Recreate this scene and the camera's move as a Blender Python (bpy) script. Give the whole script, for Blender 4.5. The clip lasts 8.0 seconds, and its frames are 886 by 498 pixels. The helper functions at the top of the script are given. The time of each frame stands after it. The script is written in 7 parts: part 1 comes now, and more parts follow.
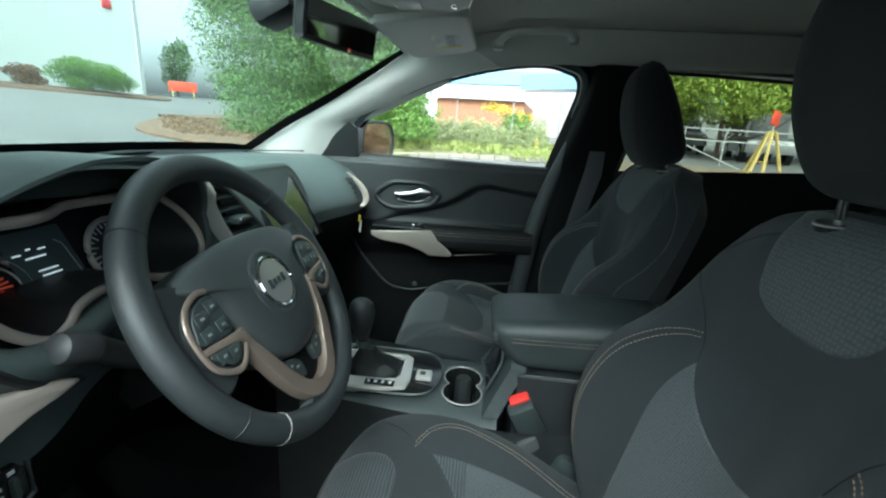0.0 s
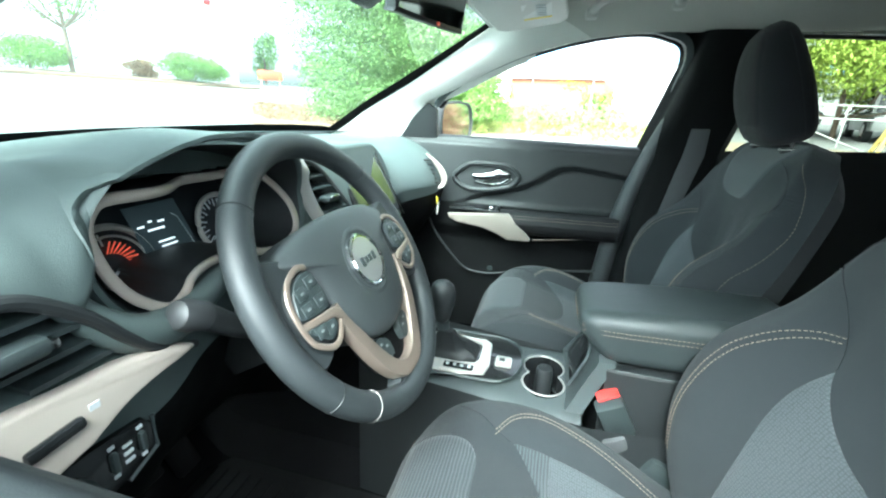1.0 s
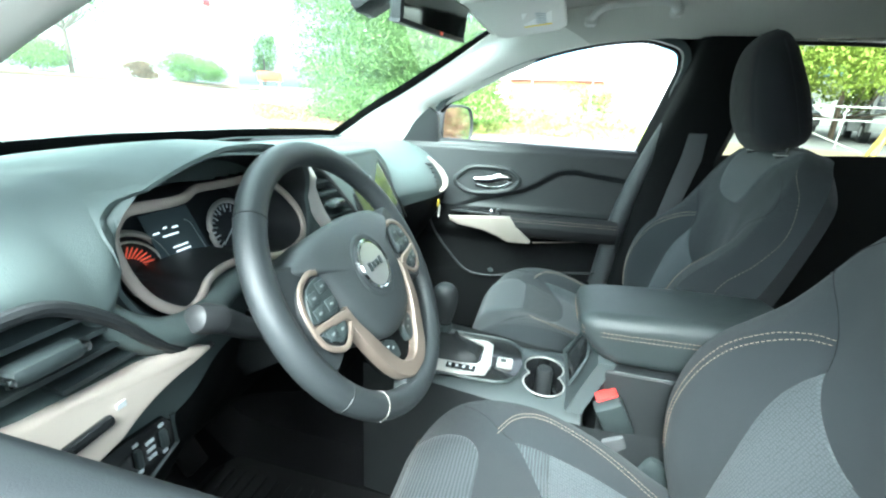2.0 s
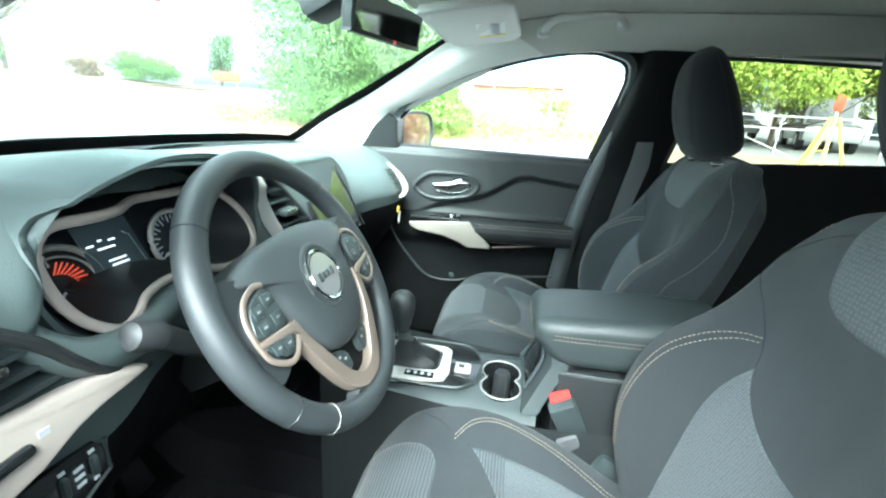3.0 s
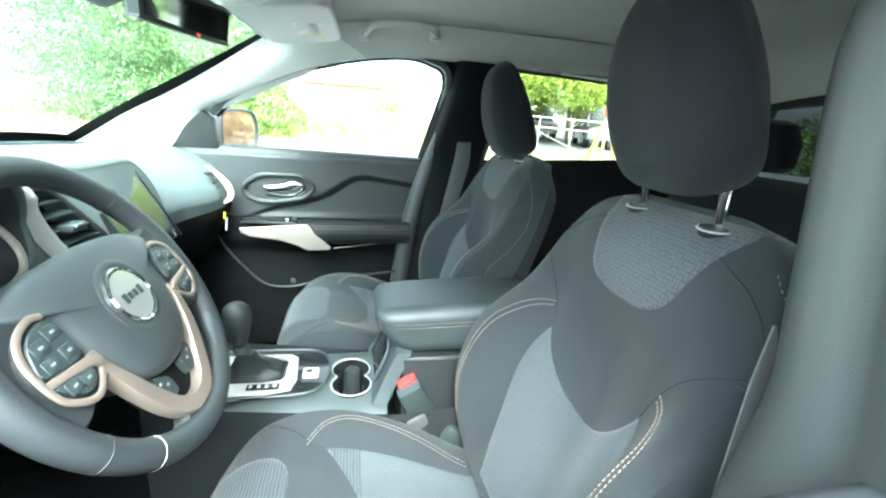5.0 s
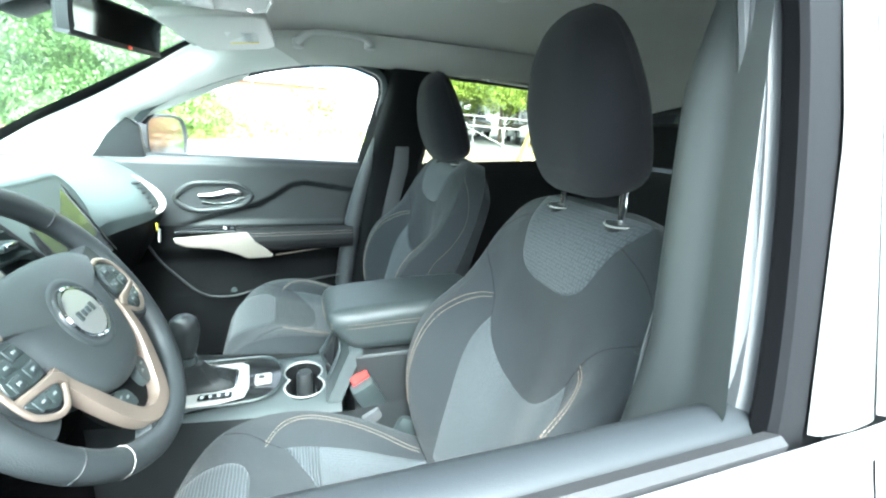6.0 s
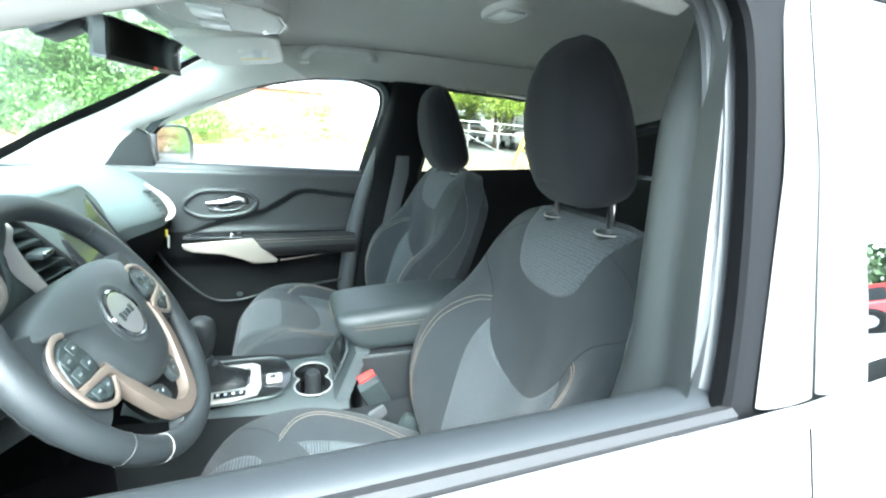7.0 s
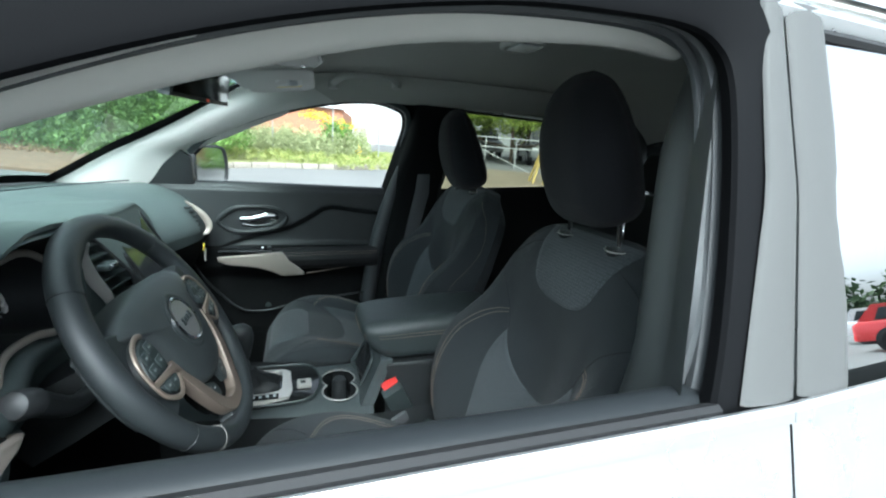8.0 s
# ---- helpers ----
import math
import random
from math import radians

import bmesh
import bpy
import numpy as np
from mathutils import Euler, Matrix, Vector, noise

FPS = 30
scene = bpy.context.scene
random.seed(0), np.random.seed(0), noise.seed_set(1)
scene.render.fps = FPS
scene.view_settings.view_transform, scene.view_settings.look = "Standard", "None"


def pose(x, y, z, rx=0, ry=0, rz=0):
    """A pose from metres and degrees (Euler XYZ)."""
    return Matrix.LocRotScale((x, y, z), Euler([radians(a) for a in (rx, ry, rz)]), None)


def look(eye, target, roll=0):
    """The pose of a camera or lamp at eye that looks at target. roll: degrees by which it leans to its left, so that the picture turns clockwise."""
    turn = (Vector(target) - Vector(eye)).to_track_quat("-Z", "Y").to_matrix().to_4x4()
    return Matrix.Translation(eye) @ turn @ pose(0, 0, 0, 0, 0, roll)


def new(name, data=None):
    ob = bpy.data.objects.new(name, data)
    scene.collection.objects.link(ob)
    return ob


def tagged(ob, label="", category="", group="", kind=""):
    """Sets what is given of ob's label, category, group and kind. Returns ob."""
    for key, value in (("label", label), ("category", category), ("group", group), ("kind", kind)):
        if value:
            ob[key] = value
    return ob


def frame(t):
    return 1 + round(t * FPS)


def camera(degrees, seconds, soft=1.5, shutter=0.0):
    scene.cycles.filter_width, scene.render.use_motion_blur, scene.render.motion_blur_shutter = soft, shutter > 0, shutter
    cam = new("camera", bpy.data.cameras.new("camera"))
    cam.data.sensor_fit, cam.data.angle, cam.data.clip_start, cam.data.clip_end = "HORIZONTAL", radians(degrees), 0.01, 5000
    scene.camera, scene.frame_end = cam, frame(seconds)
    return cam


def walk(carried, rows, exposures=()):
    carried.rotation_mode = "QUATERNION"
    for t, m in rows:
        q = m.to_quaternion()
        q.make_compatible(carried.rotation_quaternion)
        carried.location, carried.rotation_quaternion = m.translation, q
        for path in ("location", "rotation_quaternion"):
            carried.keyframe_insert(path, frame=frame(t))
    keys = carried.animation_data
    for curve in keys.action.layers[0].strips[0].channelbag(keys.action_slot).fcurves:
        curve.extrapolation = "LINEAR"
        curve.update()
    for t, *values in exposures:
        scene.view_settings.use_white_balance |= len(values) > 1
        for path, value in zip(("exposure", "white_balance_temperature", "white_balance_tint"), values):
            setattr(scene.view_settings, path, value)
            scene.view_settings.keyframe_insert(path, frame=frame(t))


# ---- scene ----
cam = camera(93.0, 8.0, soft=2.2)
PATH = [
    (0, (-0.833, -0.24, 1.232), (1.085, -0.108, 0.678), 4.0),
    (0.5, (-0.806, -0.221, 1.218), (1.062, 0.112, 0.586), 3.1),
    (1, (-0.813, -0.205, 1.219), (1.028, 0.234, 0.575), 2.9),
    (2.5, (-0.834, -0.202, 1.237), (1.013, 0.228, 0.602), 3.0),
    (3, (-0.829, -0.221, 1.24), (1.053, 0.06, 0.624), 3.7),
    (3.5, (-0.831, -0.236, 1.239), (1.075, -0.147, 0.64), 4.5),
    (4, (-0.837, -0.237, 1.242), (1.071, -0.313, 0.646), 4.8),
    (4.5, (-0.846, -0.239, 1.244), (1.051, -0.494, 0.663), 5.1),
    (5, (-0.857, -0.242, 1.247), (1.012, -0.67, 0.678), 4.8),
    (6.5, (-0.94, -0.206, 1.278), (0.836, -0.945, 0.73), 4.4),
    (7, (-0.958, -0.186, 1.286), (0.832, -0.903, 0.755), 4.5),
    (7.3, (-0.970, -0.166, 1.295), (0.822, -0.904, 0.800), 5.4),
    (7.5, (-0.984, -0.171, 1.297), (0.799, -0.907, 0.767), 6.0),
    (7.8, (-0.998, -0.156, 1.303), (0.769, -0.910, 0.750), 6.7),
    (8, (-1.011, -0.155, 1.304), (0.822, -0.8, 0.831), 4.3),
]
EXPOSURES = [(0.0, 2.0, 5700, -8), (0.3, 2.70, 5700, -8), (1.0, 3.70, 5680, -8), (2.5, 3.93, 5680, -7), (3.5, 4.0, 5680, -7), (5.0, 4.3, 5680, -7), (6.5, 4.38, 5650, -4), (7.0, 4.18, 5650, -3), (7.6, 3.05, 5620, -2), (8.0, 2.12, 5620, -2)]
walk(cam, [(t, look(eye, target, roll)) for t, eye, target, roll in PATH], EXPOSURES)

# ---------------------------------------------------------------- world and sun
SUN_ELEV, SUN_TURN = 52.0, -84.0
world = bpy.data.worlds.new("sky")
scene.world = world
world.use_nodes = True
wn = world.node_tree.nodes
sky = wn.new("ShaderNodeTexSky")
sky.sky_type = "NISHITA"
sky.sun_disc = False
sky.sun_elevation = radians(SUN_ELEV)
sky.sun_rotation = radians(SUN_TURN)
sky.air_density, sky.dust_density, sky.ozone_density = 0.7, 6.0, 0.6
wn["Background"].inputs["Strength"].default_value = 0.15
cloud = wn.new("ShaderNodeHueSaturation")   # a closed, whitish cloud cover
cloud.inputs["Saturation"].default_value = 0.24
world.node_tree.links.new(sky.outputs[0], cloud.inputs["Color"])
world.node_tree.links.new(cloud.outputs[0], wn["Background"].inputs["Color"])
sun = new("sun", bpy.data.lights.new("sun", "SUN"))
sun.data.energy, sun.data.angle, sun.data.color = 1.0, radians(45), (1.0, 0.97, 0.92)
to_sun = Vector((math.sin(radians(SUN_TURN)) * math.cos(radians(SUN_ELEV)), math.cos(radians(SUN_TURN)) * math.cos(radians(SUN_ELEV)), math.sin(radians(SUN_ELEV))))
sun.matrix_world = look(to_sun * 60, (0, 0, 0))


# ---------------------------------------------------------------- materials
def mat(name, color, rough=0.5, metal=0.0, vary=0.12, scale=6.0, grain=900.0, bump=0.15, spec=0.5, coat=0.0, sheen=0.0):
    """A surface with two scales of variation in colour and roughness, and a fine relief."""
    m = bpy.data.materials.new(name)
    m.use_nodes = True
    nt = m.node_tree
    p = nt.nodes["Principled BSDF"]
    tc = nt.nodes.new("ShaderNodeTexCoord")
    n1, n2 = nt.nodes.new("ShaderNodeTexNoise"), nt.nodes.new("ShaderNodeTexNoise")
    n1.inputs["Scale"].default_value, n1.inputs["Detail"].default_value = scale, 5
    n2.inputs["Scale"].default_value, n2.inputs["Detail"].default_value = grain, 2
    for n in (n1, n2):
        nt.links.new(tc.outputs["Object"], n.inputs["Vector"])
    mix = nt.nodes.new("ShaderNodeMix")
    mix.data_type = "RGBA"
    mix.inputs[6].default_value = (*[c * (1 - vary) for c in color], 1)
    mix.inputs[7].default_value = (*[min(1, c * (1 + vary)) for c in color], 1)
    add = nt.nodes.new("ShaderNodeMath")
    add.operation = "MULTIPLY_ADD"
    nt.links.new(n2.outputs["Fac"], add.inputs[0])
    add.inputs[1].default_value = 0.4
    nt.links.new(n1.outputs["Fac"], add.inputs[2])
    sub = nt.nodes.new("ShaderNodeMath")
    sub.operation = "SUBTRACT"
    sub.use_clamp = True
    nt.links.new(add.outputs[0], sub.inputs[0])
    sub.inputs[1].default_value = 0.2
    nt.links.new(sub.outputs[0], mix.inputs[0])
    nt.links.new(mix.outputs[2], p.inputs["Base Color"])
    rr = nt.nodes.new("ShaderNodeMapRange")
    rr.inputs["To Min"].default_value, rr.inputs["To Max"].default_value = max(0.02, rough - 0.07), min(1, rough + 0.07)
    nt.links.new(n1.outputs["Fac"], rr.inputs["Value"])
    nt.links.new(rr.outputs[0], p.inputs["Roughness"])
    p.inputs["Metallic"].default_value = metal
    p.inputs["Specular IOR Level"].default_value = spec
    p.inputs["Coat Weight"].default_value = coat
    p.inputs["Sheen Weight"].default_value = sheen
    if bump:
        b = nt.nodes.new("ShaderNodeBump")
        b.inputs["Strength"].default_value, b.inputs["Distance"].default_value = bump, 0.001
        nt.links.new(n2.outputs["Fac"], b.inputs["Height"])
        nt.links.new(b.outputs[0], p.inputs["Normal"])
    return m


def weave(name, dark, light, cell=0.006, bump=0.5):
    """Woven seat cloth: a small checked relief in two tones."""
    m = mat(name, dark, rough=0.9, vary=0.1, scale=9, grain=700, bump=0.3, spec=0.25, sheen=0.15)
    nt = m.node_tree
    p = nt.nodes["Principled BSDF"]
    tc = nt.nodes.new("ShaderNodeTexCoord")
    chk = nt.nodes.new("ShaderNodeTexVoronoi")
    chk.voronoi_dimensions = "2D"
    chk.distance = "CHEBYCHEV"
    chk.inputs["Scale"].default_value = 1 / cell
    chk.inputs["Randomness"].default_value = 0.24
    nt.links.new(tc.outputs["UV"], chk.inputs["Vector"])
    mix = nt.nodes.new("ShaderNodeMix")
    mix.data_type = "RGBA"
    mix.inputs[6].default_value, mix.inputs[7].default_value = (*light, 1), (*dark, 1)
    mr = nt.nodes.new("ShaderNodeMapRange")
    mr.inputs["From Min"].default_value, mr.inputs["From Max"].default_value = 0.15, 0.6
    nt.links.new(chk.outputs["Distance"], mr.inputs["Value"])
    nt.links.new(mr.outputs[0], mix.inputs[0])
    nt.links.new(mix.outputs[2], p.inputs["Base Color"])
    b = nt.nodes.new("ShaderNodeBump")
    b.invert = True
    b.inputs["Strength"].default_value, b.inputs["Distance"].default_value = bump, 0.0015
    nt.links.new(chk.outputs["Distance"], b.inputs["Height"])
    nt.links.new(b.outputs[0], p.inputs["Normal"])
    return m


def ribbed(name, dark, light, pitch=0.0055):
    """Knitted seat cloth: fine wavy ribs across the seat."""
    m = mat(name, dark, rough=0.9, vary=0.1, scale=9, grain=700, bump=0.3, spec=0.25, sheen=0.15)
    nt = m.node_tree
    p = nt.nodes["Principled BSDF"]
    tc, wave, mix, b = (nt.nodes.new("ShaderNode" + k) for k in ("TexCoord", "TexWave", "Mix", "Bump"))
    wave.bands_direction = "Y"
    wave.inputs["Scale"].default_value = 0.314 / pitch
    wave.inputs["Distortion"].default_value = 1.6
    wave.inputs["Detail"].default_value = 1.0
    wave.inputs["Detail Scale"].default_value = 0.7
    nt.links.new(tc.outputs["UV"], wave.inputs["Vector"])
    mix.data_type = "RGBA"
    mix.inputs[6].default_value, mix.inputs[7].default_value = (*dark, 1), (*light, 1)
    nt.links.new(wave.outputs["Fac"], mix.inputs[0])
    nt.links.new(mix.outputs[2], p.inputs["Base Color"])
    b.inputs["Strength"].default_value, b.inputs["Distance"].default_value = 0.5, 0.002
    nt.links.new(wave.outputs["Fac"], b.inputs["Height"])
    nt.links.new(b.outputs[0], p.inputs["Normal"])
    return m


def glass(name, tint, base=0.04, rough=0.0, veil=0.0):
    """Thin pane: clear with a faint tint, and a mirror gloss that grows with the slant."""
    m = bpy.data.materials.new(name)
    m.use_nodes = True
    nt = m.node_tree
    nt.nodes.remove(nt.nodes["Principled BSDF"])
    tr, gl, mx, lw, pw, ad = (nt.nodes.new("ShaderNode" + k) for k in ("BsdfTransparent", "BsdfGlossy", "MixShader", "LayerWeight", "Math", "Math"))
    tr.inputs["Color"].default_value = (*tint, 1)
    gl.inputs["Roughness"].default_value = rough
    pw.operation, ad.operation, ad.use_clamp = "POWER", "MULTIPLY_ADD", True
    pw.inputs[1].default_value = 4.0
    ad.inputs[1].default_value, ad.inputs[2].default_value = 0.85, base
    nt.links.new(lw.outputs["Facing"], pw.inputs[0])
    nt.links.new(pw.outputs[0], ad.inputs[0])
    nt.links.new(ad.outputs[0], mx.inputs[0])
    nt.links.new(tr.outputs[0], mx.inputs[1])
    nt.links.new(gl.outputs[0], mx.inputs[2])
    last = mx
    if veil:      # an added scattering film that imitates the milky veil of reflections
        film, top = nt.nodes.new("ShaderNodeBsdfTranslucent"), nt.nodes.new("ShaderNodeMixShader")
        film.inputs["Color"].default_value = (0.80, 0.88, 0.84, 1)
        spots = nt.nodes.new("ShaderNodeTexNoise")
        spots.inputs["Scale"].default_value = 2.5
        amount = nt.nodes.new("ShaderNodeMapRange")
        amount.inputs["To Min"].default_value, amount.inputs["To Max"].default_value = veil * 0.5, veil * 1.5
        nt.links.new(spots.outputs["Fac"], amount.inputs["Value"])
        nt.links.new(amount.outputs[0], top.inputs[0])
        nt.links.new(mx.outputs[0], top.inputs[1])
        nt.links.new(film.outputs[0], top.inputs[2])
        last = top
    nt.links.new(last.outputs[0], nt.nodes["Material Output"].inputs["Surface"])
    return m


def glow(name, color, strength):
    m = bpy.data.materials.new(name)
    m.use_nodes = True
    p = m.node_tree.nodes["Principled BSDF"]
    p.inputs["Base Color"].default_value = (*color, 1)
    p.inputs["Emission Color"].default_value = (*color, 1)
    p.inputs["Emission Strength"].default_value = strength
    return m


def leafy(name, dark, light):
    """Leaves: each one its own tone."""
    m = mat(name, dark, rough=0.6, bump=0, spec=0.3)
    nt = m.node_tree
    p = nt.nodes["Principled BSDF"]
    g = nt.nodes.new("ShaderNodeNewGeometry")
    mix = nt.nodes.new("ShaderNodeMix")
    mix.data_type = "RGBA"
    mix.inputs[6].default_value, mix.inputs[7].default_value = (*dark, 1), (*light, 1)
    nt.links.new(g.outputs["Random Per Island"], mix.inputs[0])
    nt.links.new(mix.outputs[2], p.inputs["Base Color"])
    return m


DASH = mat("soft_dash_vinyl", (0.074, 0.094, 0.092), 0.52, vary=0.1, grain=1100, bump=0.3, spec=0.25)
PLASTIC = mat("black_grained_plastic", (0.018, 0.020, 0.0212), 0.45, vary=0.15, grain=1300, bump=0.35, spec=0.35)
PLASTIC2 = mat("charcoal_plastic", (0.031, 0.040, 0.041), 0.42, vary=0.12, grain=1300, bump=0.3)
CONSOLE = mat("grey_console_plastic", (0.050, 0.060, 0.062), 0.36, vary=0.1, grain=1300, bump=0.25)
GLOSS = mat("gloss_black_plastic", (0.012, 0.013, 0.014), 0.12, vary=0.1, bump=0)
LEATHER = mat("black_wheel_leather", (0.023, 0.027, 0.029), 0.48, vary=0.12, grain=800, bump=0.5)
LEATHER2 = mat("armrest_leatherette", (0.032, 0.040, 0.041), 0.45, vary=0.12, grain=700, bump=0.5)
CLOTH = mat("charcoal_seat_cloth", (0.0265, 0.0305, 0.0335), 0.92, vary=0.14, scale=12, grain=1500, bump=0.6, spec=0.2, sheen=0.1)
CLOTH2 = mat("head_restraint_cloth", (0.0120, 0.0128, 0.0155), 0.93, vary=0.14, scale=12, grain=1500, bump=0.6, spec=0.2, sheen=0.1)
MESHCLOTH = weave("grey_woven_seat_cloth", (0.033, 0.038, 0.042), (0.068, 0.077, 0.083))
MESHCLOTH2 = weave("light_grey_woven_seat_cloth", (0.041, 0.046, 0.051), (0.076, 0.086, 0.092), cell=0.004, bump=0.35)
RIBCLOTH = ribbed("grey_ribbed_seat_cloth", (0.031, 0.036, 0.040), (0.064, 0.073, 0.079))
HUBSKIN = mat("charcoal_airbag_skin", (0.040, 0.046, 0.048), 0.5, vary=0.1, grain=900, bump=0.45)
PEARL = mat("pearl_grey_badge_face", (0.42, 0.42, 0.42), 0.3, metal=0.6, vary=0.05, bump=0.05)
PALETHREAD = mat("pale_grey_thread", (0.19, 0.18, 0.17), 0.8, bump=0)
THREAD = mat("tan_thread", (0.21, 0.165, 0.13), 0.8, bump=0)
BEIGE = mat("champagne_satin_trim", (0.43, 0.38, 0.335), 0.36, metal=0.35, vary=0.05, bump=0.05)
PULL = mat("champagne_pull_trim", (0.27, 0.238, 0.21), 0.4, metal=0.3, vary=0.05, bump=0.05)
BRONZE = mat("bronze_satin_trim", (0.215, 0.172, 0.142), 0.38, metal=0.4, vary=0.05, bump=0.05)
SILVER = mat("satin_silver_trim", (0.50, 0.485, 0.46), 0.32, metal=0.4, vary=0.05, bump=0.05)
SATIN = mat("satin_chrome", (0.40, 0.40, 0.40), 0.16, metal=1.0, vary=0.04, bump=0)
CHROME = mat("chrome", (0.85, 0.85, 0.85), 0.08, metal=1.0, vary=0.03, bump=0)
LINER = mat("light_grey_headliner", (0.60, 0.59, 0.55), 0.95, vary=0.06, scale=4, grain=1500, bump=0.4, spec=0.15)
PILLAR = mat("light_grey_pillar_plastic", (0.81, 0.80, 0.76), 0.6, vary=0.05, grain=1200, bump=0.3)
LTGREY = mat("light_grey_moulding", (0.60, 0.59, 0.555), 0.5, vary=0.05, bump=0.15)
# black plastic, darkened further: shade low in the cabin is in its colour
SHADEPLASTIC = mat("shade_black_plastic", (0.0050, 0.0054, 0.0058), 0.7, vary=0.15, grain=1300, bump=0.35, spec=0.12)
RUBBER = mat("black_rubber", (0.013, 0.013, 0.014), 0.6, vary=0.15, bump=0.2, spec=0.25)
SEAL = mat("grey_door_seal", (0.050, 0.053, 0.056), 0.48, vary=0.12, bump=0.2, spec=0.4)
SILL = mat("dark_satin_sill_plastic", (0.013, 0.015, 0.017), 0.50, vary=0.12, grain=1300, bump=0.15, spec=0.22)
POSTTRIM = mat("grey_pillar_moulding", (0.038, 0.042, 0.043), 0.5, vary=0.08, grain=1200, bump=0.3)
POST = mat("satin_silver_post_film", (0.072, 0.072, 0.071), 0.6, metal=0.0, vary=0.04, grain=1800, bump=0.03, spec=0.2)
PAINT = mat("silver_car_paint", (0.54, 0.545, 0.55), 0.28, metal=0.75, vary=0.03, grain=2500, bump=0.02, coat=0.8)
BLACKOUT = mat("black_frame_film", (0.0045, 0.0046, 0.0052), 0.62, vary=0.1, grain=900, bump=0.1, spec=0.05)
CARPET = mat("black_carpet", (0.008, 0.008, 0.009), 1.0, vary=0.3, scale=30, grain=600, bump=1.0, spec=0.1)
BELT = mat("grey_seat_belt_webbing", (0.065, 0.068, 0.072), 0.75, vary=0.12, grain=500, bump=0.6)
RED = mat("red_buckle_plastic", (0.62, 0.04, 0.035), 0.35, bump=0)
WHITE = mat("white_paper", (0.78, 0.78, 0.76), 0.7, vary=0.04, bump=0.05)
YELLOW = mat("yellow_paper", (0.80, 0.62, 0.04), 0.6, vary=0.05, bump=0)
DIMPRINT = mat("dim_print", (0.20, 0.22, 0.22), 0.6, bump=0)
PALE = mat("pale_print", (0.55, 0.58, 0.60), 0.6, bump=0)
MIRROR = mat("mirror_silvering", (0.80, 0.82, 0.82), 0.01, metal=1.0, vary=0.0, bump=0)
SCREEN = mat("dark_screen_glass", (0.02, 0.022, 0.024), 0.04, vary=0.05, bump=0)
DIAL = mat("dial_face", (0.018, 0.022, 0.026), 0.35, vary=0.1, bump=0)
LIT_WHITE = glow("lit_white_print", (0.85, 0.90, 0.95), 0.12)
LIT_RED = glow("lit_red_scale", (0.80, 0.11, 0.06), 0.03)
LIT_GREY = glow("lit_display_grey", (0.035, 0.05, 0.058), 0.02)
# the windshield's reflection haze is painted in by a faint translucent film
WINDSHIELD = glass("windshield_glass", (0.82, 0.94, 0.90), veil=0.0035)
SIDEGLASS = glass("side_glass", (0.82, 0.92, 0.88))
REARTINT = glass("tinted_rear_side_glass", (0.40, 0.42, 0.37))
PRIVACY = glass("dark_privacy_glass", (0.10, 0.105, 0.105), base=0.70)
TAILGLASS = glass("dark_tailgate_glass", (0.02, 0.022, 0.022))
LENS = mat("clear_lamp_lens", (0.72, 0.73, 0.72), 0.25, vary=0.04, bump=0.1)


# ---------------------------------------------------------------- mesh helpers
def thing(name, at, label, category, group="", kind=""):
    ob = new(name)
    ob.empty_display_size = 0.1
    ob.matrix_basis = Matrix.Translation(at)
    return tagged(ob, label, category, group, kind)


def link_mesh(name, me, material, parent=None, label="", angle=35):
    me.materials.append(material)
    if angle:
        me.polygons.foreach_set("use_smooth", [True] * len(me.polygons))
        me.set_sharp_from_angle(angle=radians(angle))
    ob = new(name, me)
    if parent is not None:
        ob.parent = parent
        if parent.type == "EMPTY":
            ob.matrix_parent_inverse = parent.matrix_basis.inverted()
    return tagged(ob, label)


def part(name, bm, material, parent=None, label="", angle=35):
    bmesh.ops.recalc_face_normals(bm, faces=bm.faces)
    me = bpy.data.meshes.new(name)
    bm.to_mesh(me)
    bm.free()
    return link_mesh(name, me, material, parent, label, angle)


def grid(fn, us, vs, close_u=False):
    """A surface fn(u, v) over two lists of values."""
    bm = bmesh.new()
    rows = [[bm.verts.new(fn(u, v)) for u in us] for v in vs]
    n = len(us)
    for a, b in zip(rows, rows[1:]):
        for i in range(n if close_u else n - 1):
            bm.faces.new((a[i], a[(i + 1) % n], b[(i + 1) % n], b[i]))
    return bm


def loft(rings, caps=True, close=True):
    bm = bmesh.new()
    rows = [[bm.verts.new(p) for p in r] for r in rings]
    n = len(rows[0])
    for a, b in zip(rows, rows[1:]):
        for i in range(n if close else n - 1):
            bm.faces.new((a[i], a[(i + 1) % n], b[(i + 1) % n], b[i]))
    if caps:
        bm.faces.new(rows[0])
        bm.faces.new(rows[-1])
    return bm


def spline(pts, n=6, closed=False):
    """Catmull-Rom through the points."""
    P = [Vector(p) for p in pts]
    k = len(P)
    out = []
    for i in range(k if closed else k - 1):
        if closed:
            a, b, c, d = (P[(i + j) % k] for j in (-1, 0, 1, 2))
        else:
            b, c = P[i], P[i + 1]
            a = P[i - 1] if i else b * 2 - c
            d = P[i + 2] if i + 2 < k else c * 2 - b
        for j in range(n):
            t = j / n
            out.append(0.5 * ((2 * b) + (c - a) * t + (2 * a - 5 * b + 4 * c - d) * t * t + (3 * b - a - 3 * c + d) * t ** 3))
    if not closed:
        out.append(P[-1])
    return out


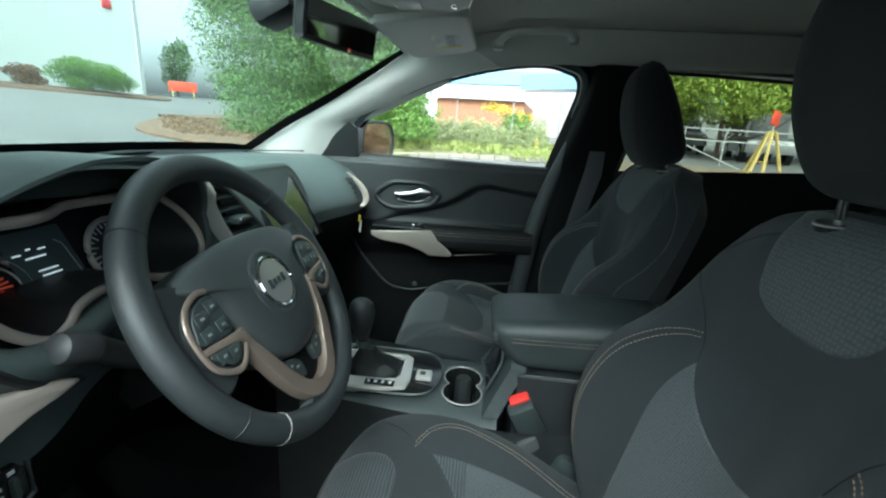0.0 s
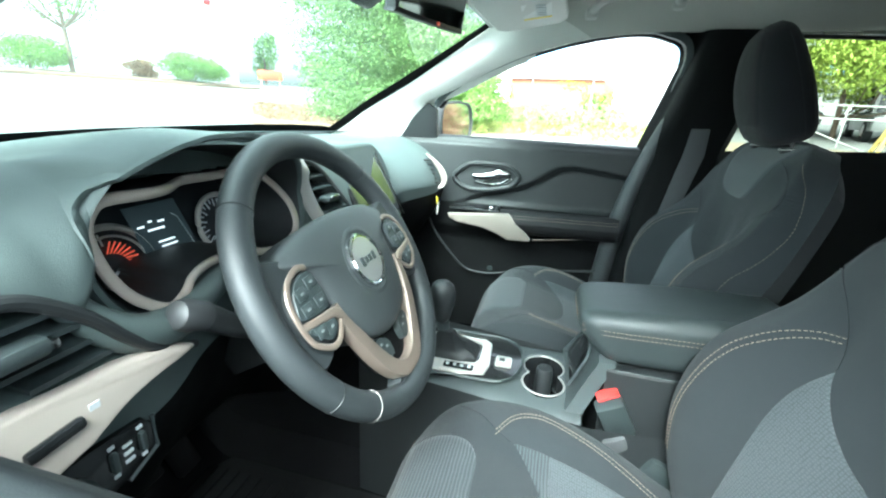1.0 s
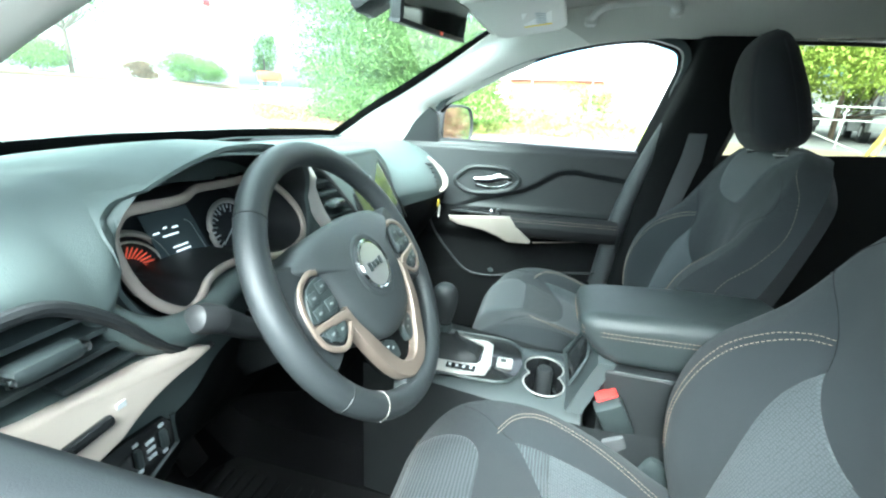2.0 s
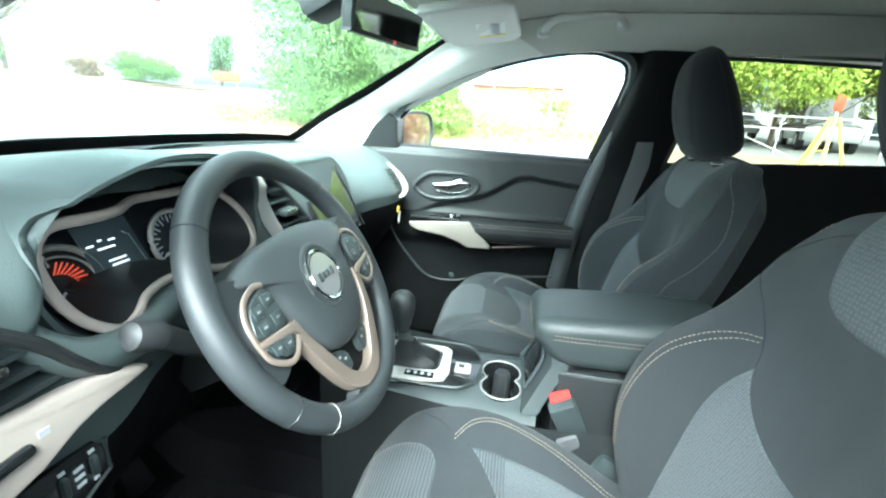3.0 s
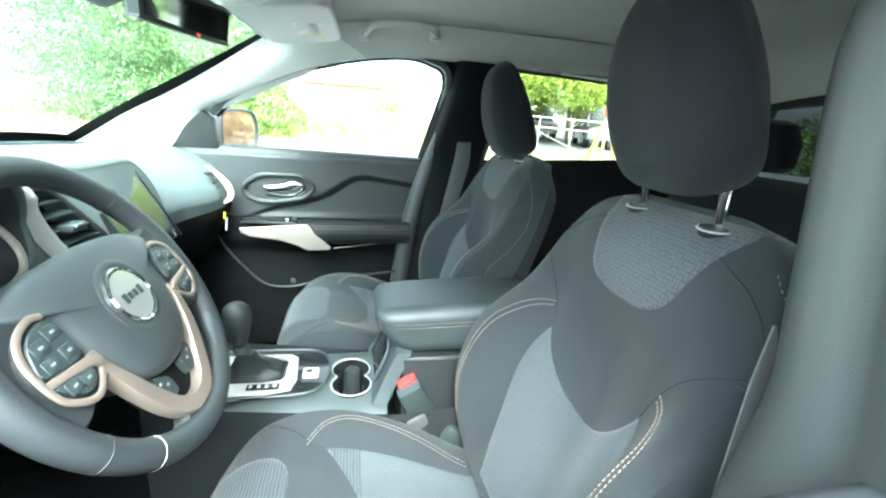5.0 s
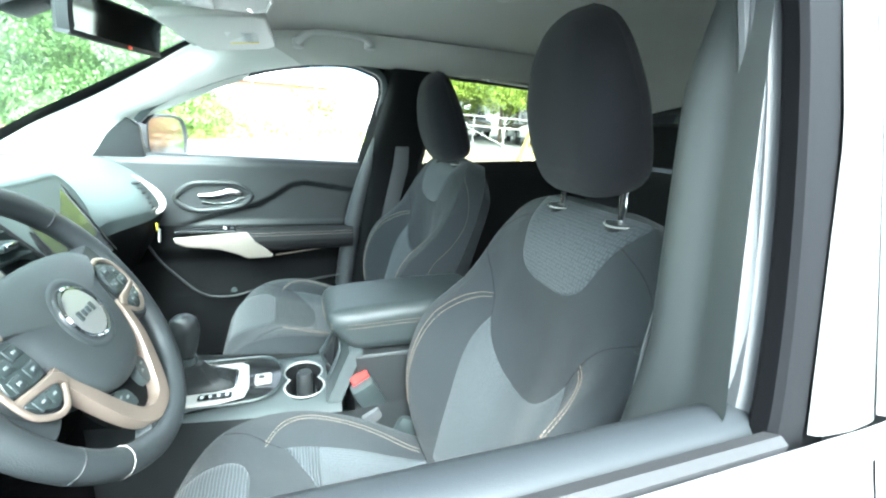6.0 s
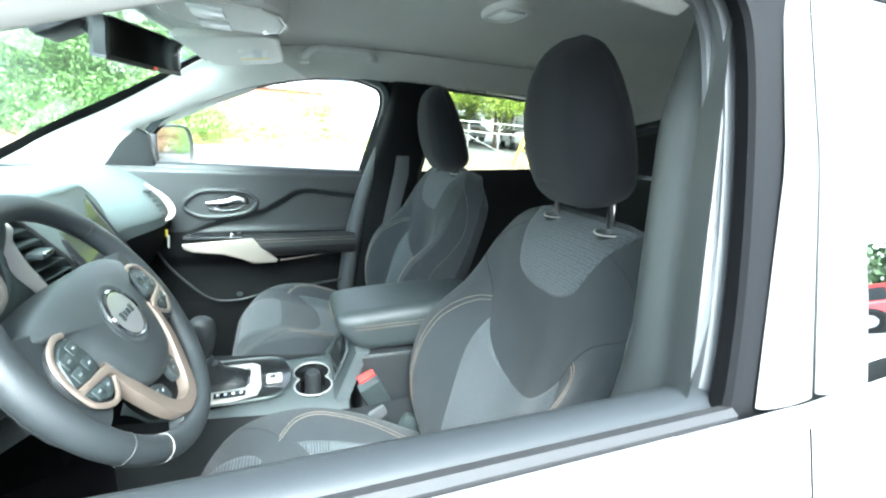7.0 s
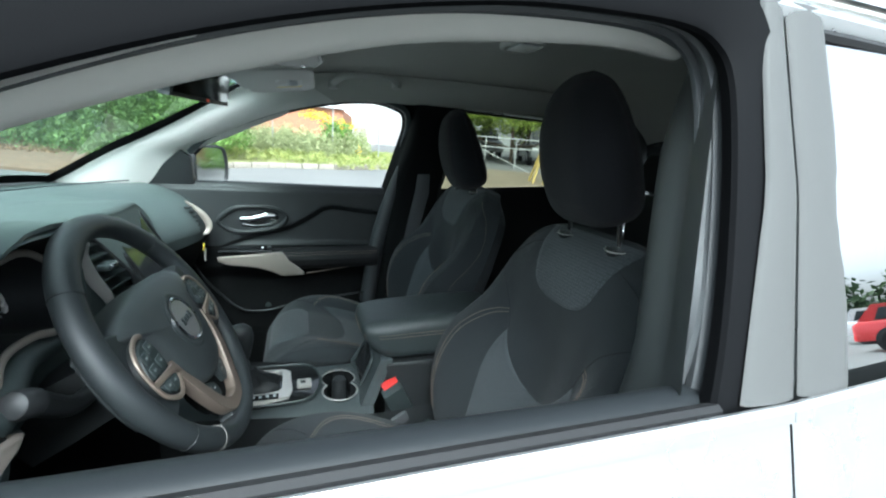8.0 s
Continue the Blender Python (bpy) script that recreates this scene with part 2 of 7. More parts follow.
def tube(pts, r, n=10, closed=False, flat=1.0, side=None):
    """A tube along points; r: a radius or one for each point; flat and side: an oval, thinner along side."""
    P = [Vector(p) for p in pts]
    k = len(P)
    rs = r if isinstance(r, (list, tuple)) else [r] * k
    rings = []
    ref = Vector(side).normalized() if side else Vector((0.13, 0.21, 0.97)).normalized()
    for i, p in enumerate(P):
        t = (P[(i + 1) % k] - P[i - 1]) if closed else (P[min(i + 1, k - 1)] - P[max(i - 1, 0)])
        t.normalize()
        a = t.cross(ref)
        if a.length < 1e-4:
            a = t.cross(Vector((1, 0, 0)))
        a.normalize()
        b = t.cross(a).normalized()
        rings.append([p + rs[i] * (a * math.cos(w) + flat * b * math.sin(w)) for w in (2 * math.pi * j / n for j in range(n))])
    if closed:
        rings.append(rings[0])
        bm = loft(rings, caps=False)
        bmesh.ops.remove_doubles(bm, verts=bm.verts, dist=1e-6)
        return bm
    return loft(rings)


def box(c, s, bevel=0.004, m=None, seg=2):
    """A box with rounded edges, centre c and size s; m turns it about its centre."""
    bm = bmesh.new()
    bmesh.ops.create_cube(bm, size=1)
    bmesh.ops.scale(bm, vec=s, verts=bm.verts)
    if bevel:
        bmesh.ops.bevel(bm, geom=bm.edges[:], offset=min(bevel, min(s) * 0.45), segments=seg, profile=0.5, affect="EDGES")
    bmesh.ops.transform(bm, matrix=Matrix.Translation(c) @ (m or Matrix()), verts=bm.verts)
    return bm


def slab(outline, depth, bevel=0.002, seg=2):
    """A flat outline drawn out along the vector depth, its rims rounded."""
    bm = bmesh.new()
    vs = [bm.verts.new(p) for p in outline]
    f = bm.faces.new(vs)
    r = bmesh.ops.extrude_face_region(bm, geom=[f])
    bmesh.ops.translate(bm, vec=depth, verts=[e for e in r["geom"] if isinstance(e, bmesh.types.BMVert)])
    if bevel:
        sides = [e for e in bm.edges if len(e.link_faces) == 2 and any(len(q.verts) > 4 for q in e.link_faces)] if len(outline) > 4 else bm.edges[:]
        bmesh.ops.bevel(bm, geom=sides, offset=bevel, segments=seg, profile=0.5, affect="EDGES")
    return bm


def lathe(profile, at, axis, n=24, caps=True):
    """Turns (radius, height) pairs about an axis."""
    q = Vector((0, 0, 1)).rotation_difference(Vector(axis)).to_matrix().to_4x4()
    m = Matrix.Translation(at) @ q
    rings = [[m @ Vector((r * math.cos(w), r * math.sin(w), h)) for w in (2 * math.pi * j / n for j in range(n))] for r, h in profile]
    return loft(rings, caps)


def joined(*bms):
    out = bmesh.new()
    for b in bms:
        me = bpy.data.meshes.new("tmp")
        b.to_mesh(me)
        b.free()
        out.from_mesh(me)
        bpy.data.meshes.remove(me)
    return out


def dashes(pts, length=0.0045, gap=0.0025, r=0.0006):
    """Single sewn stitches along a line."""
    P = [Vector(p) for p in pts]
    bms, pos = bmesh.new(), 0.0
    seglen = [(b - a).length for a, b in zip(P, P[1:])]
    total = sum(seglen)

    def at(s):
        for (a, b), l in zip(zip(P, P[1:]), seglen):
            if s <= l:
                return a.lerp(b, s / l if l else 0)
            s -= l
        return P[-1]
    while pos + length < total:
        a, b = at(pos), at(pos + length)
        d = (b - a).normalized()
        u = d.cross(Vector((0.3, 0.5, 0.8))).normalized() * r
        w = d.cross(u).normalized() * r
        va = [bms.verts.new(a + k) for k in (u, w, -u, -w)]
        vb = [bms.verts.new(b + k) for k in (u, w, -u, -w)]
        for i in range(4):
            bms.faces.new((va[i], va[(i + 1) % 4], vb[(i + 1) % 4], vb[i]))
        bms.faces.new(va)
        bms.faces.new(vb)
        pos += length + gap
    return bms


def smooth(a, b, x):
    t = max(0.0, min(1.0, (x - a) / (b - a)))
    return t * t * (3 - 2 * t)


def span(a, b, n):
    return [a + (b - a) * i / (n - 1) for i in range(n)]


def curve(table, x):
    """Smooth values between rows (x, value)."""
    if x <= table[0][0]:
        return table[0][1]
    for (a, p), (b, q) in zip(table, table[1:]):
        if x <= b:
            return p + (q - p) * (x - a) / (b - a)
    return table[-1][1]


def scurve(table, x):
    """Rounded values between rows (x, value)."""
    n = len(table)
    if x <= table[0][0]:
        return table[0][1]
    if x >= table[-1][0]:
        return table[-1][1]
    slope = lambda i: (table[min(i + 1, n - 1)][1] - table[max(i - 1, 0)][1]) / (table[min(i + 1, n - 1)][0] - table[max(i - 1, 0)][0])
    for i in range(n - 1):
        (a, p), (b, q) = table[i], table[i + 1]
        if x <= b:
            h = b - a
            t = (x - a) / h
            return (1 + 2 * t) * (1 - t) ** 2 * p + t * (1 - t) ** 2 * h * slope(i) + t * t * (3 - 2 * t) * q + t * t * (t - 1) * h * slope(i + 1)


# ---------------------------------------------------------------- car shell
def side_x(z):
    """Inner face of the car's side by height."""
    return 0.73 - 0.315 * (z - 1.10) if z > 1.10 else 0.73 - 0.05 * (1.10 - z)


# upper edge of the front side window, then the roof rail to the back: (y, z)
RAIL = [(0.40, 1.06), (0.33, 1.12), (0.25, 1.215), (0.138, 1.272), (-0.031, 1.354), (-0.168, 1.402), (-0.311, 1.433), (-0.482, 1.446), (-0.62, 1.448), (-0.80, 1.452), (-1.15, 1.458), (-1.50, 1.45)]
# edge of the windshield, then of the headliner: (x, y, z)
EDGE = [(0.665, 0.60, 1.10), (0.655, 0.54, 1.135), (0.645, 0.44, 1.20), (0.625, 0.285, 1.285), (0.60, 0.135, 1.376), (0.585, -0.01, 1.466), (0.568, -0.16, 1.502), (0.555, -0.36, 1.526), (0.548, -0.58, 1.535), (0.545, -0.80, 1.538), (0.545, -1.15, 1.540), (0.535, -1.50, 1.515)]
rail = spline([(side_x(z), y, z) for y, z in RAIL], 5)
edge = spline(EDGE, 5)

car = thing("vehicle", (0, -0.6, 0), "silver car body shell with pale grey headliner and open cabin", "car")


def mirror_x(p, s):
    return Vector((p[0] * s, p[1], p[2]))


for s in (1, -1):
    rings = []
    for e, q in zip(edge, rail):
        e, q = mirror_x(e, s), mirror_x(q, s)
        mid = (e + q) / 2
        out = Vector((-s * 0.85, -0.1, 0.05)).normalized()
        bulge = min(0.018, 0.16 * (e - q).length)
        fore = smooth(-0.02, 0.10, e.y)
        thick = Vector((s * (0.05 - 0.02 * fore), 0.012 - 0.045 * fore, 0.035 - 0.040 * fore))
        inner = [e.lerp(q, k / 6) + out * bulge * math.sin(math.pi * k / 6) for k in range(7)]
        rings.append([e + thick * 0.25] + inner + [q + Vector((s * 0.012, 0, 0.0)), q + thick * 0.9, e + thick])
    pil = [r for r in rings[:30]]
    part("pillar_trim", loft(pil), PILLAR, car, "pale grey pillar trim beside the windshield")
    part("roof_rail_trim", loft(rings[29:]), LINER, car, "pale grey roof rail trim")

# headliner: one shell across the cabin


def liner(u, v):
    y = 0.085 * (1 - u * u) - 0.01 if v == 0 else None
    k = v * (len(edge) - 1 - 25) + 25
    i = int(min(k, len(edge) - 2))
    e = edge[i].lerp(edge[i + 1], k - i)
    front = 0.085 * (1 - u * u) * max(0, 1 - v * 5)
    zc = 0.020 * (1 - u * u) * smooth(0, 0.15, v + 0.03) + 0.006 * (1 - abs(u))
    return Vector((e.x * u * 1.01, e.y + front, e.z + zc + 0.003))


bm = grid(liner, span(-1, 1, 41), span(0, 1, 40))
part("headliner", bm, LINER, car, "pale grey woven headliner")


def roof_out(u, v):
    p = liner(u, v)
    side = abs(u) ** 3
    return Vector((p.x * (1 + 0.16 * side), p.y + 0.03 * (1 - v * 8 if v < 0.125 else 0), p.z + 0.075 - 0.05 * side))


part("roof_panel", grid(roof_out, span(-1, 1, 31), span(0, 1, 24)), PAINT, car, "silver painted roof")


# windshield between the two pillar edges
WS_BASE = lambda x: Vector((x, 0.82 - 0.50 * x * x, 1.100 + 0.03 * x * x))
WS_TOP = lambda x: Vector((x, 0.083 * (1 - (x / 0.585) ** 2) - 0.008, 1.466 + 0.014 * (1 - (x / 0.585) ** 2)))


def windshield(u, v):
    a, b = WS_BASE(0.665 * u), WS_TOP(0.585 * u)
    p = a.lerp(b, v)
    k = v * 25
    i = int(min(k, 24))
    e = edge[i].lerp(edge[i + 1], k - i)
    w = u ** 6
    p = p.lerp(Vector((e.x * (1 if u > 0 else -1), e.y, e.z)), w)
    return p + Vector((0, 0.02, 0.02)) * math.sin(math.pi * v) * (1 - u * u)


ws = part("windshield", grid(windshield, span(-1, 1, 41), span(0, 1, 26)), WINDSHIELD, car, "clear laminated windshield")
ws.visible_shadow = False
rim = [windshield(1, v) for v in span(1, 0, 26)] + [windshield(u, 0) for u in span(1, -1, 41)] + [windshield(-1, v) for v in span(0, 1, 26)]
part("windshield_seal", tube([p + Vector((0, 0.004, 0.006)) for p in rim], 0.007, 6), RUBBER, car, "black windshield border")
part("windshield_header", tube([windshield(u, 1) + Vector((0, -0.004, 0.008)) for u in span(-1, 1, 31)], 0.014, 8), LINER, car)
# black ceramic bands on the glass
for q in (-1, 1):
    part("frit_band", grid(lambda u, v: windshield(q * u, v) + Vector((-q * 0.002, -0.005, 0.0)), span(0.888, 0.998, 6), span(0.01, 0.99, 26)), BLACKOUT, car, "black printed band along the windshield side")
part("frit_band", grid(lambda u, v: windshield(u, 0.075 * v) + Vector((0, -0.006, 0.002)), span(-0.99, 0.99, 41), span(0, 1, 3)), BLACKOUT, car, "black printed band along the windshield foot")

# bonnet
def bonnet(u, v):
    x = 0.80 * u
    y = 0.82 - 0.5 * x * x * 0.9 + v * 0.85
    return Vector((x, y, 1.085 - 0.10 * v - 0.09 * v * v - 0.04 * abs(u) ** 4))


part("bonnet", grid(bonnet, span(-1, 1, 25), span(0, 1, 16)), PAINT, car, "silver painted bonnet")
part("cowl", grid(lambda u, v: Vector((0.78 * u, 0.815 - 0.45 * (0.78 * u) ** 2 + 0.10 * v - 0.02, 1.087 + 0.006 * math.sin(9 * v) + 0.012 * v)), span(-1, 1, 25), span(0, 1, 8)), PLASTIC, car, "black plastic cowl")
for x0, x1 in ((-0.30, 0.22), (0.10, 0.52)):
    part("wiper_arm", tube(spline([(x0, WS_BASE(x0).y + 0.05, 1.112), ((x0 + x1) / 2, WS_BASE((x0 + x1) / 2).y + 0.035, 1.122), (x1, WS_BASE(x1).y + 0.045, 1.118)], 6), 0.007, 6), RUBBER, car)

# floor, bulkhead and tunnel, tail
part("floor_pan", grid(lambda u, v: Vector((0.74 * u, 0.75 - 2.6 * v, 0.36 + (0.30 * smooth(0.12, 0.0, v)) + 0.26 * smooth(0.70, 0.76, v) + 0.10 * smooth(0.22, 0.12, abs(u)))), span(-1, 1, 31), span(0, 1, 50)), CARPET, car, "black carpeted cabin floor")
part("bulkhead", grid(lambda u, v: Vector((0.78 * u, 0.72 + 0.06 * v, 0.40 + 0.70 * v)), span(-1, 1, 9), span(0, 1, 9)), CARPET, car)
part("tail_trim", grid(lambda u, v: Vector((0.70 * u, -1.85 + 0.25 * v, 0.62 + 0.52 * v)), span(-1, 1, 9), span(0, 1, 9)), PLASTIC, car)
part("rear_header", grid(lambda u, v: Vector((0.70 * u, -1.46 - 0.30 * v, 1.545 - 0.05 * u * u - 0.13 * v * v)), span(-1, 1, 15), span(0, 1, 6)), LINER, car)
rg = part("rear_glass", grid(lambda u, v: Vector((0.70 * u, -1.72 - 0.14 * v, 1.44 - 0.33 * v)), span(-1, 1, 5), span(0, 1, 5)), TAILGLASS, car, "dark tinted tailgate glass")
rg.visible_shadow = False
for s in (1, -1):
    part("quarter_trim", grid(lambda u, v: Vector((s * (side_x(0.5 + 1.05 * v) + 0.02), -1.40 - 0.55 * u, 0.5 + 1.05 * v)), span(0, 1, 6), span(0, 1, 12)), PLASTIC, car)

# pillar between the doors
for s in (1, -1):
    def bp(u, v, s=s):
        z = 0.42 + 1.03 * v
        y0 = curve([(0.42, -0.42), (0.70, -0.455), (1.11, -0.500), (1.30, -0.546), (1.45, -0.580)], z)
        y1 = curve([(0.42, -0.80), (0.95, -0.74), (1.12, -0.725), (1.45, -0.775)], z)
        deep = 0.030 + 0.045 * smooth(1.46, 1.30, z)
        prof = [(-0.035, -0.02), (-0.002, -0.004), (0.004, 0.0), (0.26 * deep, 0.002), (0.53 * deep, 0.006), (0.75 * deep, 0.012), (0.90 * deep, 0.022), (deep, 0.045), (deep, 0.11)]
        if u < 9:
            dx, dy = prof[int(u)]
            return Vector((s * (side_x(z) - dx), y0 - dy, z))
        dx = (deep, 0.6 * deep, -0.012)[int(u) - 9]
        return Vector((s * (side_x(z) - dx), y1 + (0.03, 0.006, 0.0)[int(u) - 9], z))
    # same trim on both sides; the passenger's is painted darker as if shaded
    part("pillar_trim", grid(bp, list(range(12)), span(0, 1, 40)), POSTTRIM if s < 0 else SHADEPLASTIC, car, "charcoal plastic trim between the doors, passenger's side darkened by painted shade")
    # seal bead round the front opening
    bead = spline([(s * (side_x(z) + dx), y, z) for y, z, dx in [(-0.40, 0.45, -0.02), (-0.445, 0.75, -0.02), (-0.500, 1.08, 0.010), (-0.536, 1.25, 0.016), (-0.562, 1.39, 0.012), (-0.555, 1.43, -0.008), (-0.48, 1.443, -0.005), (-0.311, 1.430, -0.004), (-0.168, 1.399, -0.004), (-0.031, 1.350, -0.004), (0.138, 1.268, -0.004), (0.24, 1.21, -0.004)]], 6)
    if s > 0:
        bead = bead[:26]
    part("door_seal", tube(bead, 0.008 if s < 0 else 0.011, 8), SEAL, car, "soft rubber door seal")

# belt for the passenger, and its height slider
part("belt_guide", box((0.632, -0.636, 1.237), (0.026, 0.060, 0.052), 0.010), PLASTIC2, car, "black belt guide")
part("seat_belt", slab([(0.628, -0.606, 1.225), (0.628, -0.652, 1.225), (0.624, -0.652, 1.114), (0.616, -0.624, 1.000), (0.608, -0.590, 0.86), (0.608, -0.542, 0.86), (0.616, -0.570, 1.005), (0.624, -0.594, 1.120)], (0.002, 0, 0), 0.0005), BELT, car, "grey woven seat belt")
part("seat_belt", slab([(-0.600, -0.593, 1.106), (-0.600, -0.597, 1.106), (-0.604, -0.612, 1.050), (-0.607, -0.636, 0.960), (-0.610, -0.640, 0.80), (-0.610, -0.575, 0.80), (-0.605, -0.582, 0.960), (-0.601, -0.587, 1.050)], (0.002, 0, 0), 0.0005), mat("pale_grey_webbing", (0.16, 0.165, 0.17), 0.7, vary=0.12, grain=500, bump=0.6), car, "pale grey woven seat belt")
# pale lip of the roof rail over the driver's window
lip = spline([(-0.640, 0.24, 1.225), (-0.618, 0.10, 1.300), (-0.600, -0.07, 1.368), (-0.592, -0.242, 1.418), (-0.588, -0.40, 1.440), (-0.586, -0.50, 1.446), (-0.586, -0.575, 1.440)], 6)
part("rail_lip", tube([p for p in lip], [0.032 - 0.013 * i / (len(lip) - 1) for i in range(len(lip))], 12), LINER, car, "pale roof rail lip over the window")



# grey edge of the centre pillar beside the passenger's window: slim above, broad below
EDGE_LINE = [(0.690, -0.428, 0.64), (0.690, -0.446, 0.80), (0.688, -0.472, 0.95), (0.684, -0.502, 1.07), (0.676, -0.532, 1.17), (0.668, -0.560, 1.25), (0.658, -0.577, 1.32), (0.646, -0.583, 1.385), (0.638, -0.578, 1.425)]
edge_line = spline(EDGE_LINE, 6)
part("pillar_edge", tube(edge_line, [scurve([(0.64, 0.034), (0.95, 0.031), (1.15, 0.022), (1.30, 0.014), (1.42, 0.009)], q.z) for q in edge_line], 14), SEAL, car, "grey moulded edge of the centre pillar")

# ---------------------------------------------------------------- doors
WIN = [(0.205, 1.112), (0.205, 1.215), (0.138, 1.262), (-0.031, 1.344), (-0.168, 1.393), (-0.311, 1.425), (-0.43, 1.436), (-0.500, 1.436), (-0.535, 1.422), (-0.551, 1.392), (-0.551, 1.33), (-0.540, 1.244), (-0.523, 1.161), (-0.500, 1.085)]


def front_door(s, label):
    d = thing("front_door", (s * 0.75, -0.1, 0.4), label, "car door", "front doors")
    top_z = 1.108 if s > 0 else 1.091

    # inner panel below the window, with its folds
    def panel(u, v):
        y = 0.44 - u * 0.955
        z = top_z - v * 0.66
        k = v
        x = side_x(min(z, 1.10)) - 0.012 * smooth(0.0, 0.03, k) + (0 if s > 0 else 0.012 * smooth(0.06, 0.0, k))
        # shelf line: the lower half stands back behind a raised pad
        crease = curve([(-0.52, 1.015), (-0.36, 1.033), (-0.29, 1.042), (-0.24, 1.032), (-0.17, 0.985), (-0.12, 0.958), (0.02, 0.922), (0.15, 0.868), (0.44, 0.80)], y)
        x += 0.022 * smooth(0.004, -0.018, z - crease) * smooth(0.86, 0.90, z) + 0.03 * smooth(0.80, 0.74, z) * 1.0
        return Vector((s * x, y, z))
    part("inner_panel", grid(panel, span(0, 1, 110), span(0, 0.345, 44)), PLASTIC, d, "charcoal moulded door panel")
    # lower half blacker than the upper: painted cabin shade
    part("lower_panel", grid(panel, span(0, 1, 80), span(0.345, 1, 40)), SHADEPLASTIC, d, "black lower door panel with cabin shade in its colour")
    # sill cap and outer skin
    part("sill_cap", tube(spline([(s * 0.758, 0.43, top_z - 0.004), (s * 0.758, 0.2, top_z - 0.002), (s * 0.758, -0.1, top_z - 0.002), (s * 0.758, -0.35, top_z - 0.003), (s * 0.756, -0.505, top_z - 0.003)], 5), 0.021, 12, flat=0.65, side=(0, 0, 1)), PLASTIC if s > 0 else SILL, d, "rounded charcoal window sill")
    part("glass_slot", box((s * 0.779, -0.12, 1.084), (0.012, 0.80, 0.02), 0.004), RUBBER, d, "black rubber glass slot")

    def skin(u, v):
        y = 0.48 - u * 1.0515
        z = 1.098 - v * 0.70
        bow = math.sin(min(1, v * 1.4) * math.pi * 0.5)
        return Vector((s * (0.797 + 0.095 * bow - 0.03 * smooth(0.6, 1, v)), y, z))
    part("outer_skin", grid(skin, span(0, 1, 24), span(0, 1, 30)), PAINT, d, "silver painted door skin")
    part("glass_wiper", loft([[Vector((s * (0.786 + a), y, 1.098 + b)) for a, b in ((-0.010, -0.010), (-0.008, 0.004), (0.000, 0.007), (0.005, 0.004), (0.005, -0.010))] for y in span(0.46, -0.497, 12)]), RUBBER, d, "black rubber lip along the window")
    part("belt_moulding", loft([[Vector((s * (0.790 + a), y, 1.100 + b - 0.002)) for a, b in ((0.001, -0.006), (0.003, 0.002), (0.008, 0.004), (0.013, 0.000), (0.015, -0.010), (0.006, -0.018))] for y in span(0.46, -0.571, 12)]), PAINT, d, "silver belt moulding under the window")

    # window frame: ridged inner seal, then the black outer face
    SEAL_CUT = ((-0.004, 0.014), (-0.001, 0.001), (0.004, -0.004), (0.009, -0.004), (0.012, 0.003), (0.015, 0.004), (0.018, -0.002), (0.026, -0.004), (0.029, -0.001), (0.031, 0.003), (0.034, 0.004), (0.034, 0.020))
    FACE_CUT = ((0.030, 0.012), (0.034, -0.002), (0.038, -0.007), (0.050, -0.010), (0.055, -0.008), (0.057, -0.001), (0.053, 0.050), (0.030, 0.050))
    pts = spline([(0, y, z + (0.013 if s > 0 and y > -0.5 and z > 1.23 else 0)) for y, z in WIN[1:]], 6)
    for name, cut, material, text in (("frame_seal", SEAL_CUT, SEAL if s < 0 else PLASTIC2, "grey ridged window seal"), ("window_frame", FACE_CUT, BLACKOUT, "black window frame")):
        rings = []
        for i, p in enumerate(pts):
            t = (pts[min(i + 1, len(pts) - 1)] - pts[max(i - 1, 0)]).normalized()
            rings.append([Vector((s * (side_x(p.z) + dx), p.y + t.z * dd, p.z - t.y * dd)) for dx, dd in cut])
        part(name, loft(rings), material, d, text)
    # mirror base panel in the front corner
    part("sail_panel", slab([(s * side_x(1.10), 0.40, 1.095), (s * side_x(1.10), 0.205, 1.10), (s * side_x(1.21), 0.205, 1.205), (s * side_x(1.24), 0.235, 1.228), (s * side_x(1.15), 0.33, 1.145)], (s * 0.03, 0, 0), 0.004), PLASTIC, d, "black triangular mirror panel")
    # handle in its oval bowl
    oval = [(0.128, 0.975), (0.112, 1.000), (0.070, 1.026), (0.0, 1.030), (-0.062, 1.026), (-0.098, 1.004), (-0.105, 0.985), (-0.080, 0.957), (-0.040, 0.944), (0.020, 0.936), (0.072, 0.936), (0.110, 0.952)]
    ring = spline([(s * (side_x(z) - 0.016), y, z) for y, z in oval], 5, closed=True)
    h = part("handle_bowl", tube(ring, 0.009, 8, closed=True), PLASTIC, d, "black rim of the handle bowl")
    inner = spline([(s * (side_x(z) - 0.004), 0.012 + (y - 0.012) * 0.86, 0.982 + (z - 0.982) * 0.82) for y, z in oval], 3, closed=True)
    bm = bmesh.new()
    bm.faces.new([bm.verts.new(p) for p in inner])
    part("bowl_back", bm, GLOSS, h)
    c = spline([(s * (side_x(0.98) - 0.018), y, z) for y, z in ((0.058, 0.984), (0.03, 0.982), (-0.01, 0.988), (-0.04, 0.998), (-0.066, 0.996), (-0.075, 0.984))], 5)
    part("door_handle", tube(c, [0.007 + 0.009 * math.sin(math.pi * i / (len(c) - 1)) for i in range(len(c))], 10, flat=0.7, side=(1, 0, 0)), SATIN, h, "chrome inner door handle")
    c = spline([(s * (side_x(0.96) - 0.012), y, z) for y, z in ((0.05, 0.962), (0.0, 0.955), (-0.045, 0.962), (-0.080, 0.984))], 5)
    part("bowl_lip", tube(c, 0.006, 8, flat=0.6, side=(1, 0, 0)), CHROME, h, "chrome lip")
